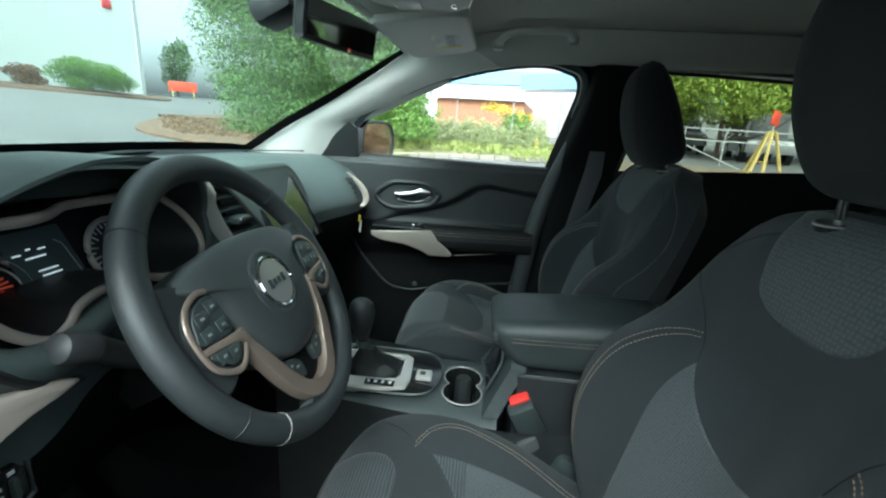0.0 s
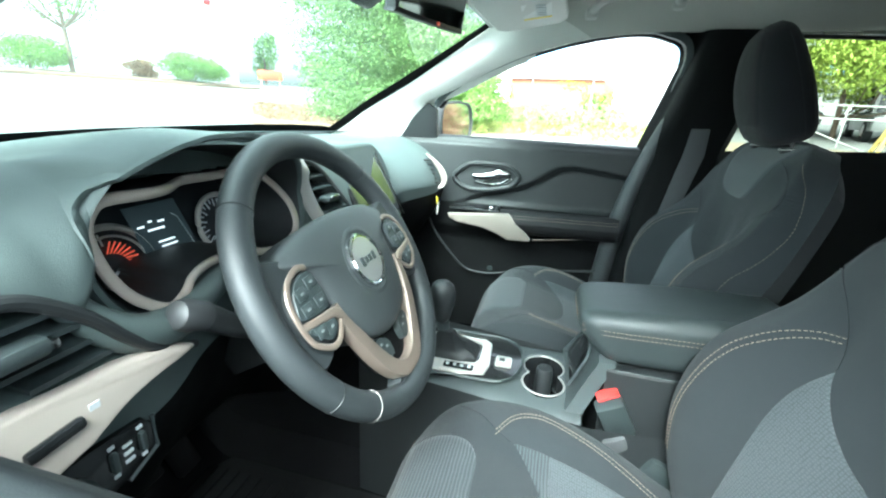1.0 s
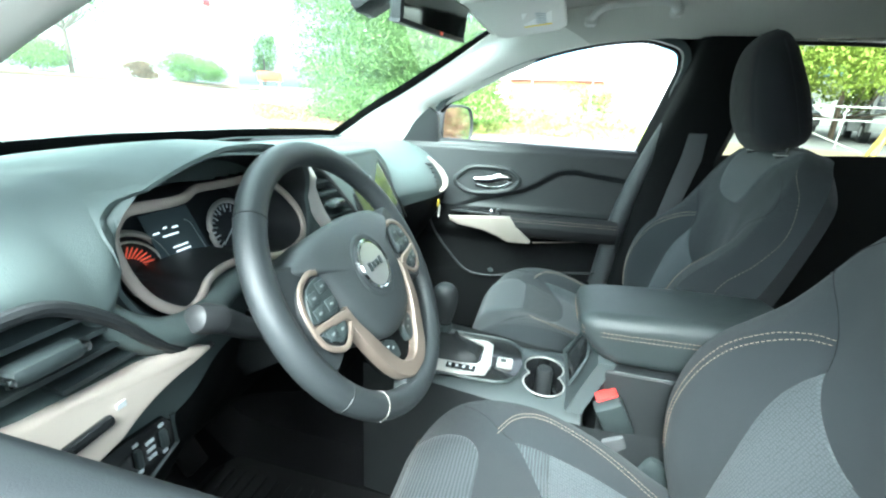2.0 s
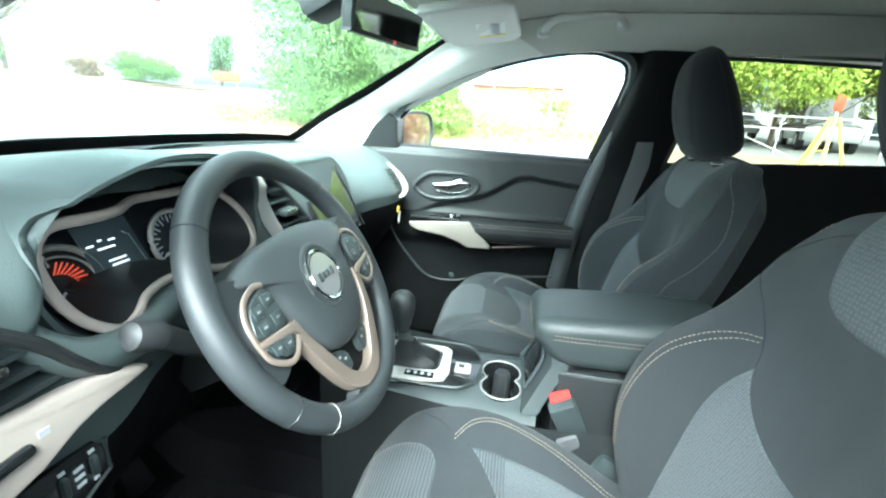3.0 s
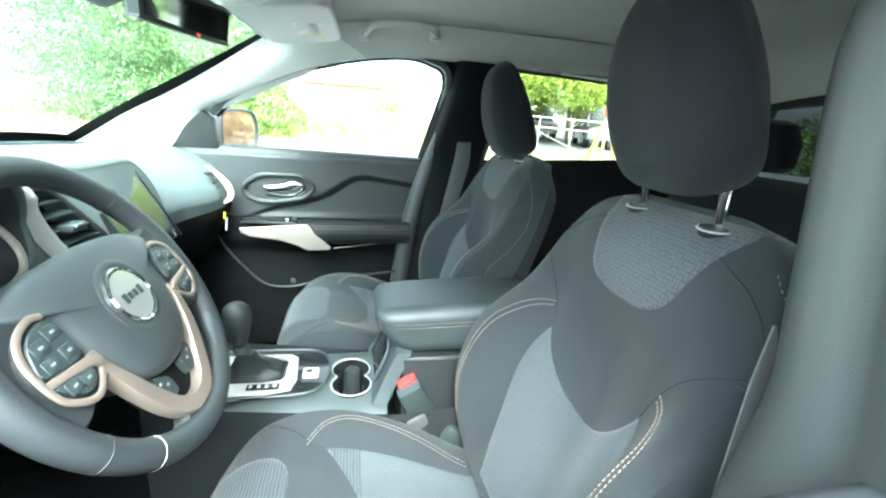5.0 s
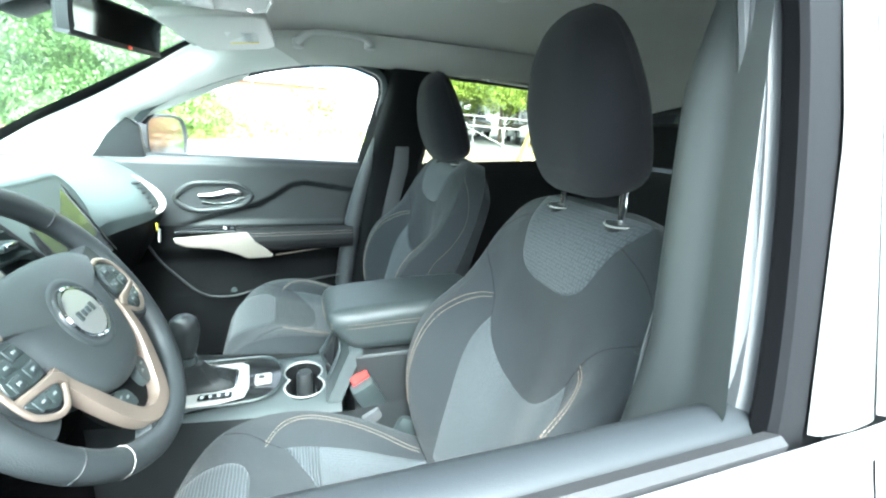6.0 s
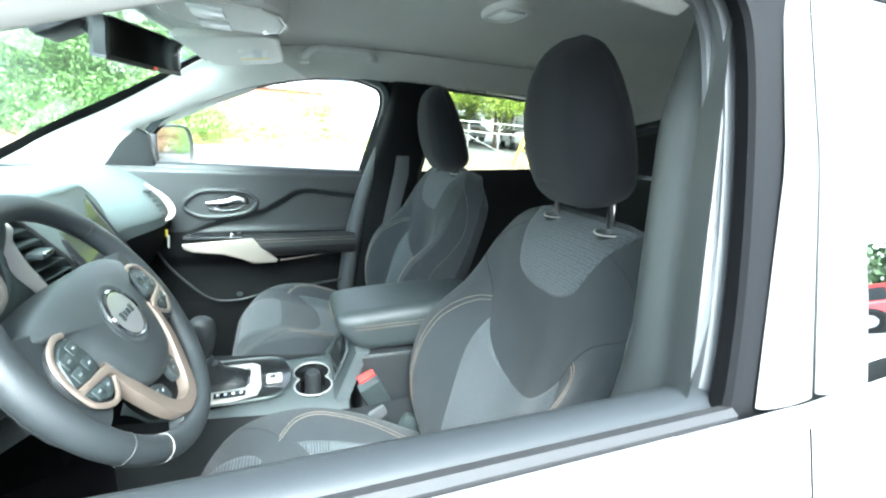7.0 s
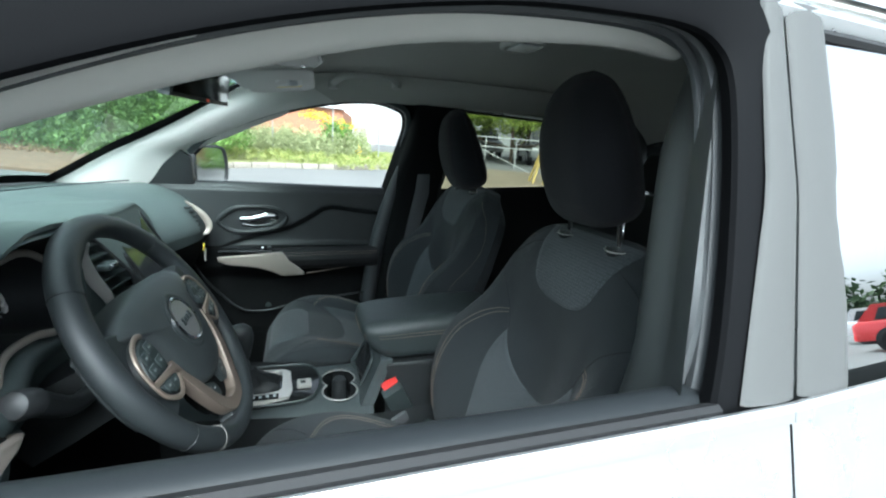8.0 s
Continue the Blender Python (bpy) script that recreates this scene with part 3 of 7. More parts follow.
    # armrest with its satin pull
    def arm(u, v):
        y = -0.055 - 0.40 * v
        a = 2 * math.pi * u
        top = 0.882 + 0.010 * v
        return Vector((s * (0.672 - 0.040 * max(-0.4, math.cos(a))), y, top - 0.045 + 0.045 * math.sin(a) * (1 if math.sin(a) < 0 else 0.9)))
    part("armrest", grid(arm, span(0, 1, 21), span(0, 1, 12)), RUBBER, d, "black stitched door armrest")
    for x, z in ((0.634, 0.866), (0.6315, 0.857)):
        part("stitching", dashes([(s * x, -0.06 - 0.39 * k / 10, z + 0.01 * k / 10) for k in range(11)]), THREAD, d, "tan stitching")
    pull = [(0.130, 0.853), (-0.088, 0.872), (-0.172, 0.789), (-0.168, 0.780), (-0.090, 0.777), (-0.055, 0.795), (0.0, 0.813), (0.095, 0.824), (0.126, 0.838)]
    part("pull_handle", slab([(s * 0.648, y, z) for y, z in pull], (-s * 0.016, 0, 0), 0.005, 3), PULL, d, "satin champagne pull handle")
    part("switch_panel", box((s * 0.672, 0.035, 0.872), (0.06, 0.185, 0.010), 0.004), GLOSS, d, "gloss black switch panel")
    for k, y in enumerate((-0.022, -0.045)):
        part("window_switch", box((s * 0.668, y, 0.881), (0.028, 0.014, 0.012), 0.004), PLASTIC if k else CHROME, d)
    part("pocket_shelf", tube(spline([(s * 0.690, 0.250, 0.900), (s * 0.684, 0.225, 0.845), (s * 0.676, 0.182, 0.764), (s * 0.670, 0.112, 0.683), (s * 0.668, 0.070, 0.645), (s * 0.668, 0.030, 0.629), (s * 0.668, -0.035, 0.628), (s * 0.668, -0.100, 0.642), (s * 0.668, -0.20, 0.662), (s * 0.670, -0.42, 0.690)], 6), 0.0042, 8), PLASTIC, d, "door pocket rim")
    part("pocket_lamp", lathe([(0.010, 0), (0.009, 0.003), (0.0, 0.004)], (s * 0.668, -0.036, 0.650), (-s, 0, 0), 14), PLASTIC2, d, "small round lamp in the pocket")
    # pocket takes the same shade-darkened plastic
    part("pocket", grid(lambda u, v: Vector((s * (0.68 + 0.02 * v), 0.36 - 0.80 * u, 0.62 - 0.25 * v + 0.03 * u)), span(0, 1, 12), span(0, 1, 5)), SHADEPLASTIC, d, "black door pocket with shade in its colour")
    part("pocket_line", tube(spline([(s * 0.668, -0.18, 0.777), (s * 0.664, -0.30, 0.795), (s * 0.664, -0.44, 0.817)], 5), 0.0022, 6), BRONZE, d, "thin bright line under the armrest")
    # outer mirror
    turn = Matrix.Translation((s * 0.955, 0.185, 1.153)) @ Euler((radians(-1), 0, radians(s * -26))).to_matrix().to_4x4()
    oval_m = [(p.x, p.z) for p in spline([(s * a_, 0, b_) for a_, b_ in ((-0.098, -0.055), (-0.07, -0.080), (0.03, -0.084), (0.085, -0.068), (0.102, -0.01), (0.096, 0.045), (0.070, 0.078), (-0.02, 0.084), (-0.085, 0.070), (-0.100, 0.02))], 4, closed=True)]
    mr = part("outer_mirror", loft([[turn @ Vector((a_ * k, y_, b_ * k)) for a_, b_ in oval_m] for y_, k in ((0.004, 0.90), (-0.006, 0.96), (-0.004, 1.02), (0.01, 1.05), (0.06, 0.95), (0.10, 0.60), (0.112, 0.2))]), PLASTIC, d, "black outer mirror housing")
    bm = bmesh.new()
    bm.faces.new([bm.verts.new(turn @ Vector((a_ * 0.91, 0.002, b_ * 0.91))) for a_, b_ in oval_m])
    part("mirror_glass", bm, MIRROR, mr, "mirror glass")
    part("mirror_arm", box((s * 0.83, 0.255, 1.105), (0.12, 0.06, 0.045), 0.012), PLASTIC, mr)
    return d


front_door(1, "charcoal front passenger door with satin pull and raised glass line")
front_door(-1, "silver front driver door with its window lowered")


def rear_door(s):
    d = thing("rear_door", (s * 0.76, -1.05, 0.4), "silver rear door with dark privacy glass", "car door", "rear doors")
    part("inner_panel", grid(lambda u, v: Vector((s * (side_x(1.12 + 0.05 * u - 0.6 * v) - 0.012), -0.70 - 0.85 * u, 1.125 + 0.055 * u - 0.62 * v)), span(0, 1, 12), span(0, 1, 16)), PLASTIC, d, "black rear door panel")
    part("outer_skin", grid(lambda u, v: Vector((s * (0.797 + 0.095 * math.sin(min(1, v * 1.4) * math.pi * 0.5) - 0.03 * smooth(0.6, 1, v)), -0.574 - 0.95 * u, 1.100 + 0.06 * u - v * 0.70)), span(0, 1, 24), span(0, 1, 20)), PAINT, d, "silver painted door skin")
    part("belt_moulding", loft([[Vector((s * (0.790 + a), -0.572 - 0.95 * u, 1.100 + 0.06 * u + b - 0.002)) for a, b in ((0.001, -0.006), (0.003, 0.002), (0.008, 0.004), (0.013, 0.000), (0.015, -0.010), (0.006, -0.018))] for u in span(0, 1, 8)]), PAINT, d, "silver belt moulding")
    g = grid(lambda u, v: Vector((s * (0.780 - 0.36 * v * (0.21 + 0.10 * v)), curve([(0, -0.640), (0.4, -0.655), (1, -0.640)], v) - 0.82 * u, 1.112 + 0.055 * u + (0.340 - 0.04 * u * u) * v)), span(0, 1, 12), span(0, 1, 12))
    gl = part("door_glass", g, PRIVACY if s < 0 else REARTINT, d, "closed rear side glass")
    gl.visible_shadow = False
    # outer post and frame over the glass
    part("outer_post", grid(lambda u, v: Vector((s * (side_x(1.10 + 0.37 * v) + 0.056 + 0.006 * math.sin(math.pi * u) ** 0.4), curve([(0, -0.599), (0.5, -0.622), (1, -0.618)], v) * (1 - u) + curve([(0, -0.674), (0.4, -0.688), (1, -0.674)], v) * u, 1.10 + 0.37 * v)), [0, .05, .15, .5, .85, .95, 1], span(0, 1, 16)), POST, d, "silver rear door post")
    part("upper_frame", grid(lambda u, v: Vector((s * (side_x(1.455 + 0.02 * v) + 0.052 + 0.01 * math.sin(math.pi * v)), -0.60 - 0.86 * u, 1.450 + 0.028 * v + 0.012 * u - 0.03 * u * u)), span(0, 1, 16), span(0, 1, 5)), PAINT, d, "silver frame over the glass")
    part("glass_seal", tube([(s * (side_x(1.445) + 0.052), -0.64 - 0.8 * u, 1.446 + 0.012 * u - 0.03 * u * u) for u in span(0, 1, 10)], 0.006, 6), RUBBER, d)
    return d


rear_door(1)
rear_door(-1)
# outer face of the post that belongs to the front door, and roof side
for s in (1, -1):
    part("outer_post", grid(lambda u, v: Vector((s * (side_x(1.10 + 0.37 * v) + 0.056 + 0.006 * math.sin(math.pi * u) ** 0.4), curve([(0, -0.524), (0.5, -0.575), (1, -0.584)], v) * (1 - u) + curve([(0, -0.593), (0.5, -0.616), (1, -0.612)], v) * u, 1.10 + 0.37 * v)), [0, .05, .15, .5, .85, .95, 1], span(0, 1, 16)), POST, car, "silver door post")
    part("post_edge", grid(lambda u, v: Vector((s * (side_x(1.10 + 0.37 * v) + 0.053), curve([(0, -0.500), (0.5, -0.551), (1, -0.560)], v) - 0.034 * u, 1.10 + 0.37 * v)), span(0, 1, 4), span(0, 1, 16)), BLACKOUT, car, "matt black edge of the door post")
    rr = []
    for e, q in list(zip(edge, rail))[8:]:
        o = Vector((s * (q.x + 0.046), q.y, q.z + 0.040))
        k_ = smooth(0.06, -0.20, e.y)
        i = Vector((s * (e.x + 0.010 + 0.052 * k_), e.y + 0.004, e.z + 0.004 + 0.038 * k_))
        rr.append([o.lerp(i, k / 5) + Vector((s * 0.012, 0, 0.014)) * (k_ * math.sin(math.pi * k / 5)) for k in range(6)])
    part("roof_side", loft(rr, caps=False, close=False), PAINT, car, "silver painted roof side")

# rest of the outer body
for s in (1, -1):
    part("wing_panel", grid(lambda u, v: Vector((s * (0.800 + 0.085 * math.sin(min(1, v * 1.4) * math.pi * 0.5) - 0.10 * u ** 3), 0.483 + 1.15 * u, 1.085 - 0.12 * u - 0.09 * u * u - v * (0.69 - 0.14 * u))), span(0, 1, 16), span(0, 1, 14)), PAINT, car, "silver front wing")
    part("quarter_panel", grid(lambda u, v: Vector((s * (0.797 + 0.095 * math.sin(min(1, v * 1.4) * math.pi * 0.5) - 0.03 * smooth(0.6, 1, v) - 0.10 * u ** 3), -1.527 - 0.55 * u, 1.16 - v * 0.76)), span(0, 1, 10), span(0, 1, 14)), PAINT, car, "silver rear quarter panel")
    part("rear_post", grid(lambda u, v: Vector((s * (0.795 - 0.14 * v), -1.47 - 0.50 * u + 0.22 * v * u, 1.15 + 0.34 * v)), span(0, 1, 8), span(0, 1, 8)), PAINT, car, "silver rear roof post")
    part("side_sill", box((s * 0.80, -0.55, 0.33), (0.12, 2.05, 0.14), 0.03), PLASTIC, car, "black lower sill")
    for y in (1.02, -1.66):
        wc = Vector((s * 0.74, y, 0.355))
        part("wheel_arch", lathe([(0.43, -0.05), (0.43, 0.150), (0.40, 0.155), (0.38, 0.10)], wc, (s, 0, 0), 28, False), PLASTIC, car, "black wheel arch")
        wh = part("wheel", lathe([(0.24, -0.10), (0.34, -0.09), (0.355, -0.06), (0.355, 0.08), (0.335, 0.11), (0.235, 0.115), (0.0, 0.10)], wc, (s, 0, 0), 32), RUBBER, car, "black tyre")
        part("wheel_rim", lathe([(0.232, 0.100), (0.225, 0.122), (0.10, 0.112), (0.07, 0.125), (0.0, 0.125)], wc, (s, 0, 0), 20), SILVER, wh, "silver wheel rim")
part("front_panel", grid(lambda u, v: Vector((0.79 * u, 1.66 - 0.16 * u * u + 0.05 * math.sin(3.1 * v), 0.89 - 0.56 * v)), span(-1, 1, 17), span(0, 1, 10)), PAINT, car, "silver nose panel")
part("tail_panel", grid(lambda u, v: Vector((0.79 * u, -2.06 + 0.12 * u * u - 0.05 * math.sin(3.1 * v), 1.16 - 0.80 * v)), span(-1, 1, 17), span(0, 1, 10)), PAINT, car, "silver tailgate")
part("tail_shelf", grid(lambda u, v: Vector((0.76 * u, -1.84 - 0.22 * v + 0.10 * u * u * v, 1.13 + 0.03 * v)), span(-1, 1, 9), span(0, 1, 4)), PAINT, car)


# ---------------------------------------------------------------- dashboard
CLUSTER = [(-0.568, 1.104), (-0.561, 1.124), (-0.545, 1.131), (-0.500, 1.128), (-0.440, 1.124), (-0.364, 1.121), (-0.300, 1.120), (-0.262, 1.096), (-0.239, 1.063), (-0.239, 1.034), (-0.261, 1.013), (-0.293, 1.007), (-0.328, 1.012), (-0.365, 1.024), (-0.420, 1.029), (-0.460, 1.026), (-0.480, 1.014), (-0.505, 1.011), (-0.537, 1.034), (-0.558, 1.066)]
LVENT = [(-0.716, 1.080), (-0.67, 1.085), (-0.637, 1.080), (-0.60, 1.053), (-0.558, 1.006), (-0.61, 1.003), (-0.67, 1.012), (-0.716, 1.015)]
CVENT = [(-0.196, 1.113), (-0.140, 1.110), (-0.096, 1.055), (-0.064, 0.988), (-0.132, 0.986), (-0.170, 1.035)]
# opening of the hood over the instruments: (x, y, z)
HOOD = [(-0.574, 0.150, 1.106), (-0.573, 0.149, 1.122), (-0.567, 0.144, 1.137), (-0.555, 0.138, 1.148), (-0.536, 0.131, 1.157), (-0.511, 0.126, 1.166), (-0.480, 0.123, 1.173), (-0.445, 0.123, 1.176), (-0.395, 0.127, 1.174), (-0.345, 0.132, 1.166), (-0.300, 0.144, 1.151), (-0.260, 0.160, 1.124), (-0.234, 0.172, 1.096), (-0.224, 0.175, 1.063), (-0.225, 0.174, 1.030), (-0.252, 0.173, 1.004), (-0.293, 0.173, 0.997), (-0.335, 0.174, 1.002), (-0.380, 0.174, 1.014), (-0.420, 0.174, 1.017), (-0.468, 0.170, 1.004), (-0.512, 0.164, 1.003), (-0.546, 0.157, 1.027), (-0.566, 0.154, 1.064)]


def inside(poly, x, z):
    """Signed distance to an outline, negative inside."""
    best, odd = 1e9, False
    for (ax, az), (bx, bz) in zip(poly, poly[1:] + poly[:1]):
        dx, dz = bx - ax, bz - az
        t = max(0, min(1, ((x - ax) * dx + (z - az) * dz) / (dx * dx + dz * dz)))
        best = min(best, math.hypot(x - ax - t * dx, z - az - t * dz))
        if (az > z) != (bz > z) and x < ax + (z - az) / (bz - az) * dx:
            odd = not odd
    return -best if odd else best


def smooth_poly(poly, n=6):
    return [(p.x, p.z) for p in spline([(x, 0, z) for x, z in poly], n, closed=True)]


CL, LV, CV = smooth_poly(CLUSTER), smooth_poly(LVENT, 4), smooth_poly(CVENT, 4)
hood_edge = spline(HOOD, 4, closed=True)
HP = [(p.x, p.z) for p in hood_edge]


def ring_y(x, z):
    """Plane of the instruments and of the middle of the dash."""
    y = 0.175 + 0.35 * max(0, z - 1.02) + 0.10 * max(0.0, 1.0 - z)
    y += 0.04 * smooth(0.16, 0.30, x) - 0.055 * smooth(0.36, 0.62, x)
    y -= 0.02 * math.exp(-((x - 0.0) / 0.14) ** 2)
    return y


def dash_top_z(x):
    return scurve([(-0.715, 1.120), (-0.66, 1.134), (-0.62, 1.144), (-0.585, 1.154), (-0.555, 1.165), (-0.529, 1.175), (-0.496, 1.183), (-0.458, 1.184), (-0.40, 1.179), (-0.34, 1.172), (-0.28, 1.160), (-0.22, 1.146), (-0.15, 1.139), (0, 1.136), (0.1, 1.133), (0.2, 1.121), (0.4, 1.117), (0.7, 1.106)], x)


def roll(x):
    """Depth and height of the curve by which the top turns over into the face."""
    left, right = smooth(-0.548, -0.612, x), smooth(0.12, 0.27, x)
    lip = scurve([(-0.715, 1.088), (-0.67, 1.092), (-0.637, 1.086), (-0.60, 1.060), (-0.556, 1.012)], x)
    hood = smooth(-0.66, -0.575, x) * smooth(-0.18, -0.30, x)
    return 0.014 + 0.10 * left + 0.19 * right + 0.05 * hood * (1 - left), 0.012 + (dash_top_z(x) - lip - 0.012) * left + 0.140 * right


def brow_y(x):
    return scurve([(-0.715, 0.125), (-0.60, 0.128), (-0.56, 0.124), (-0.50, 0.118), (-0.40, 0.124), (-0.34, 0.131), (-0.28, 0.145), (-0.22, 0.172), (-0.15, 0.205)], x)


def face_y(x, z):
    """Front of the dash, by place across and height."""
    y = ring_y(x, z)
    if x < -0.15:
        zt = dash_top_z(x) - roll(x)[1]
        k = smooth(-0.15, -0.24, x)
        y += k * (brow_y(x) - ring_y(x, zt)) * smooth(1.03, zt, min(z, zt))
        y += (0.125 - y) * smooth(-0.555, -0.625, x)
        low = scurve([(-0.715, 0.125), (-0.57, 0.126), (-0.54, 0.131), (-0.51, 0.142), (-0.47, 0.160), (-0.43, 0.172), (-0.38, 0.176)], x)
        y += (low - y) * smooth(1.03, 0.995, z) * smooth(-0.36, -0.42, x)
        q = max(0.0, 1 - max(0.0, inside(CL, x, z)) / 0.042) if x < -0.42 and z < 1.15 else 0.0
        if q:        # rolls in towards the trim ring at the driver's side
            y += (0.154 - y) * (1 - math.sqrt(1 - q * q)) * smooth(-0.43, -0.52, x)
    return y


def dash(u, v):
    x = 0.715 * u
    zt, (ry, rz) = dash_top_z(x), roll(x)
    yf = face_y(x, zt - rz)
    if v <= 1:       # top, from the windshield to the brow
        base = WS_BASE(x * 0.93)
        yb = min(base.y - 0.01, 0.80)
        k = v
        z = base.z - 0.012 + (zt - base.z + 0.012) * (0.35 * math.sin(k * math.pi / 2) + 0.65 * k)
        return Vector((x, yb + (yf + ry - yb) * k, z))
    if v <= 1.5:     # rounded brow
        a = (v - 1) * math.pi
        k = (v - 1) * 2
        tight = Vector((x, yf + ry - ry * math.sin(a), zt - rz + rz * math.cos(a)))
        slope = Vector((x, yf + ry - ry * k, zt - rz * k ** 1.5))
        return tight.lerp(slope, 0.3 * smooth(0.12, 0.27, x))
    if v <= 3:       # face
        k = (v - 1.5) / 1.5
        z = (zt - rz) + (0.93 - zt + rz) * k
        rec = (ring_y(x, z) - face_y(x, z) + 0.012) * smooth(0.000, -0.008, inside(HP, x, z)) + 0.15 * smooth(0.004, -0.001, inside(CL, x, z)) + 0.05 * smooth(0.003, -0.003, inside(LV, x, z)) + 0.05 * smooth(0.003, -0.003, inside(CV, x, z))
        return Vector((x, face_y(x, z) + rec, z))
    k = v - 3        # knee panel, tucked under
    kn = smooth(0.12, 0.22, abs(x))
    return Vector((x, face_y(x, 0.93) + 0.03 * k + 0.16 * k * k * kn + 0.015 * math.sin(k * 3), 0.93 - 0.30 * k))


db = thing("dashboard", (0, 0.4, 0.6), "charcoal soft-touch dashboard with champagne trim rings", "dashboard")
part("dash_body", grid(dash, span(-1, 1, 331), span(0, 1, 22) + span(1.04, 1.5, 13) + span(1.52, 3, 66)), DASH, db, "charcoal grained dash moulding")
# knee panel near black: footwell shade is put into the colour
part("knee_panel", grid(dash, span(-1, 1, 121), span(3, 4, 15)), SHADEPLASTIC, db, "plastic knee panel darkened by painted footwell shade")
# rounded brow round the instruments, faired into the moulding
def moulding_y(x, z):
    zt, (ry, rz) = dash_top_z(x), roll(x)
    k = (min(z, zt - 0.0005) - (zt - rz)) / rz
    return face_y(x, min(z, zt - rz)) + (ry * (1 - math.sqrt(1 - k * k)) if k > 0 else 0)


mid_h = Vector((-0.375, 0.0, 1.08))
rings = []
for p in hood_edge:
    out = p - mid_h
    out.y = 0
    out.normalize()
    p = Vector((p.x, min(p.y, moulding_y(p.x, p.z)) - 0.001, p.z))
    deep = max(0.02, ring_y(p.x, p.z) + 0.016 - p.y)
    reach = 0.36 + 0.64 * smooth(-0.54, -0.46, p.x)
    far, near = p + out * 0.034 * reach, p + out * 0.018 * reach
    far.z, near.z = min(far.z, dash_top_z(far.x) - 0.0005), min(near.z, dash_top_z(near.x) - 0.0005)
    far.y = moulding_y(far.x, far.z) + 0.004
    near.y = moulding_y(near.x, near.z) - 0.0015
    rings.append([far, near, p + out * 0.006 + Vector((0, 0.0005, 0)), p + out * 0.001, p - out * 0.002 + Vector((0, 0.004, 0)), p - out * 0.006 + Vector((0, 0.010, 0)), p - out * (0.011 + 0.10 * (deep - 0.02)) + Vector((0, deep, 0))])
closed_rings = rings + [rings[0]]
part("hood", loft([q[:5] for q in closed_rings], close=False, caps=False), DASH, db, "charcoal hood round the instruments", 60)
part("hood_lining", loft([q[4:] for q in closed_rings], close=False, caps=False), PLASTIC, db, "black lining of the hood", 60)
# rolled lower edge of the instrument housing, from the vent to the column
roll_path = spline([(-0.600, 0.146, 1.062), (-0.584, 0.139, 1.036), (-0.560, 0.137, 1.014), (-0.525, 0.142, 1.000), (-0.480, 0.154, 0.996), (-0.430, 0.168, 1.002), (-0.385, 0.176, 1.002), (-0.335, 0.182, 0.990), (-0.280, 0.188, 0.978)], 6)
part("housing_roll", tube(roll_path, [scurve([(-0.60, 0.012), (-0.57, 0.017), (-0.52, 0.0195), (-0.45, 0.017), (-0.38, 0.015), (-0.28, 0.012)], q.x) for q in roll_path], 14), DASH, db, "rolled charcoal edge under the instruments")
# raised seam across the top
part("seam", tube([Vector((x, 0.50 - 0.30 * x * x, curve([(-0.7, 1.112), (0, 1.134), (0.7, 1.112)], x) + 0.006)) for x in span(-0.66, 0.64, 40)], 0.0022, 6), PLASTIC2, db)

lerp = lambda a, b, k: a + (b - a) * k
ring = [Vector((x, lerp(min(0.154, moulding_y(x, z)) - 0.004, ring_y(x, z) - 0.003, smooth(-0.530, -0.40, x)), z)) for x, z in CL]
part("cluster_ring", tube(ring, 0.0054, 10, closed=True, flat=0.8, side=(0, 1, 0)), BEIGE, db, "champagne trim ring round the instruments")
# black walls between the ring and the instruments
part("cluster_wall", loft([[Vector((-0.385 + (p.x + 0.385) * k, p.y + d, 1.062 + (p.z - 1.062) * k)) for p in ring] for k, d in ((1.0, 0.0), (0.985, 0.009), (0.94, 0.06), (0.90, 0.125))], caps=False), PLASTIC, db, "black walls of the instrument housing")
# instrument face
cf = part("instrument_panel", grid(lambda u, v: Vector((-0.380 + 0.200 * u, ring_y(-0.364, 1.06) + 0.090 + 0.023 * v, 1.048 + 0.080 * v)), span(-1, 1, 5), span(-1, 1, 5)), DIAL, db, "black instrument panel")
IP = lambda x, z, d=0.0: Vector((x, ring_y(-0.364, 1.06) + 0.088 + 0.29 * (z - 1.048) - d, z))


def dial(cx, cz, r, lit, a0, a1, n):
    part("dial_rim", tube([IP(cx + r * math.cos(w), cz + r * math.sin(w), 0.012) for w in span(0, 2 * math.pi, 33)[:-1]], 0.004, 8, closed=True), SILVER, cf, "satin dial rim")
    bm = bmesh.new()
    bm.faces.new([bm.verts.new(IP(cx + r * 0.98 * math.cos(w), cz + r * 0.98 * math.sin(w), 0.006)) for w in span(0, 2 * math.pi, 33)[:-1]])
    part("dial_plate", bm, DIAL, cf)
    ticks = []
    for i, w in enumerate(span(a0, a1, n)):
        q = r * (0.60 if i % 2 == 0 else 0.72)
        ticks.append(tube([IP(cx + q * math.cos(w), cz + q * math.sin(w), 0.010), IP(cx + 0.86 * r * math.cos(w), cz + 0.86 * r * math.sin(w), 0.010)], 0.0012, 4))
    part("scale", joined(*ticks), lit, cf)
    part("needle", tube([IP(cx, cz, 0.013), IP(cx + 0.75 * r * math.cos(a0), cz + 0.75 * r * math.sin(a0), 0.013)], [0.0016, 0.0008], 6), PALE, cf)


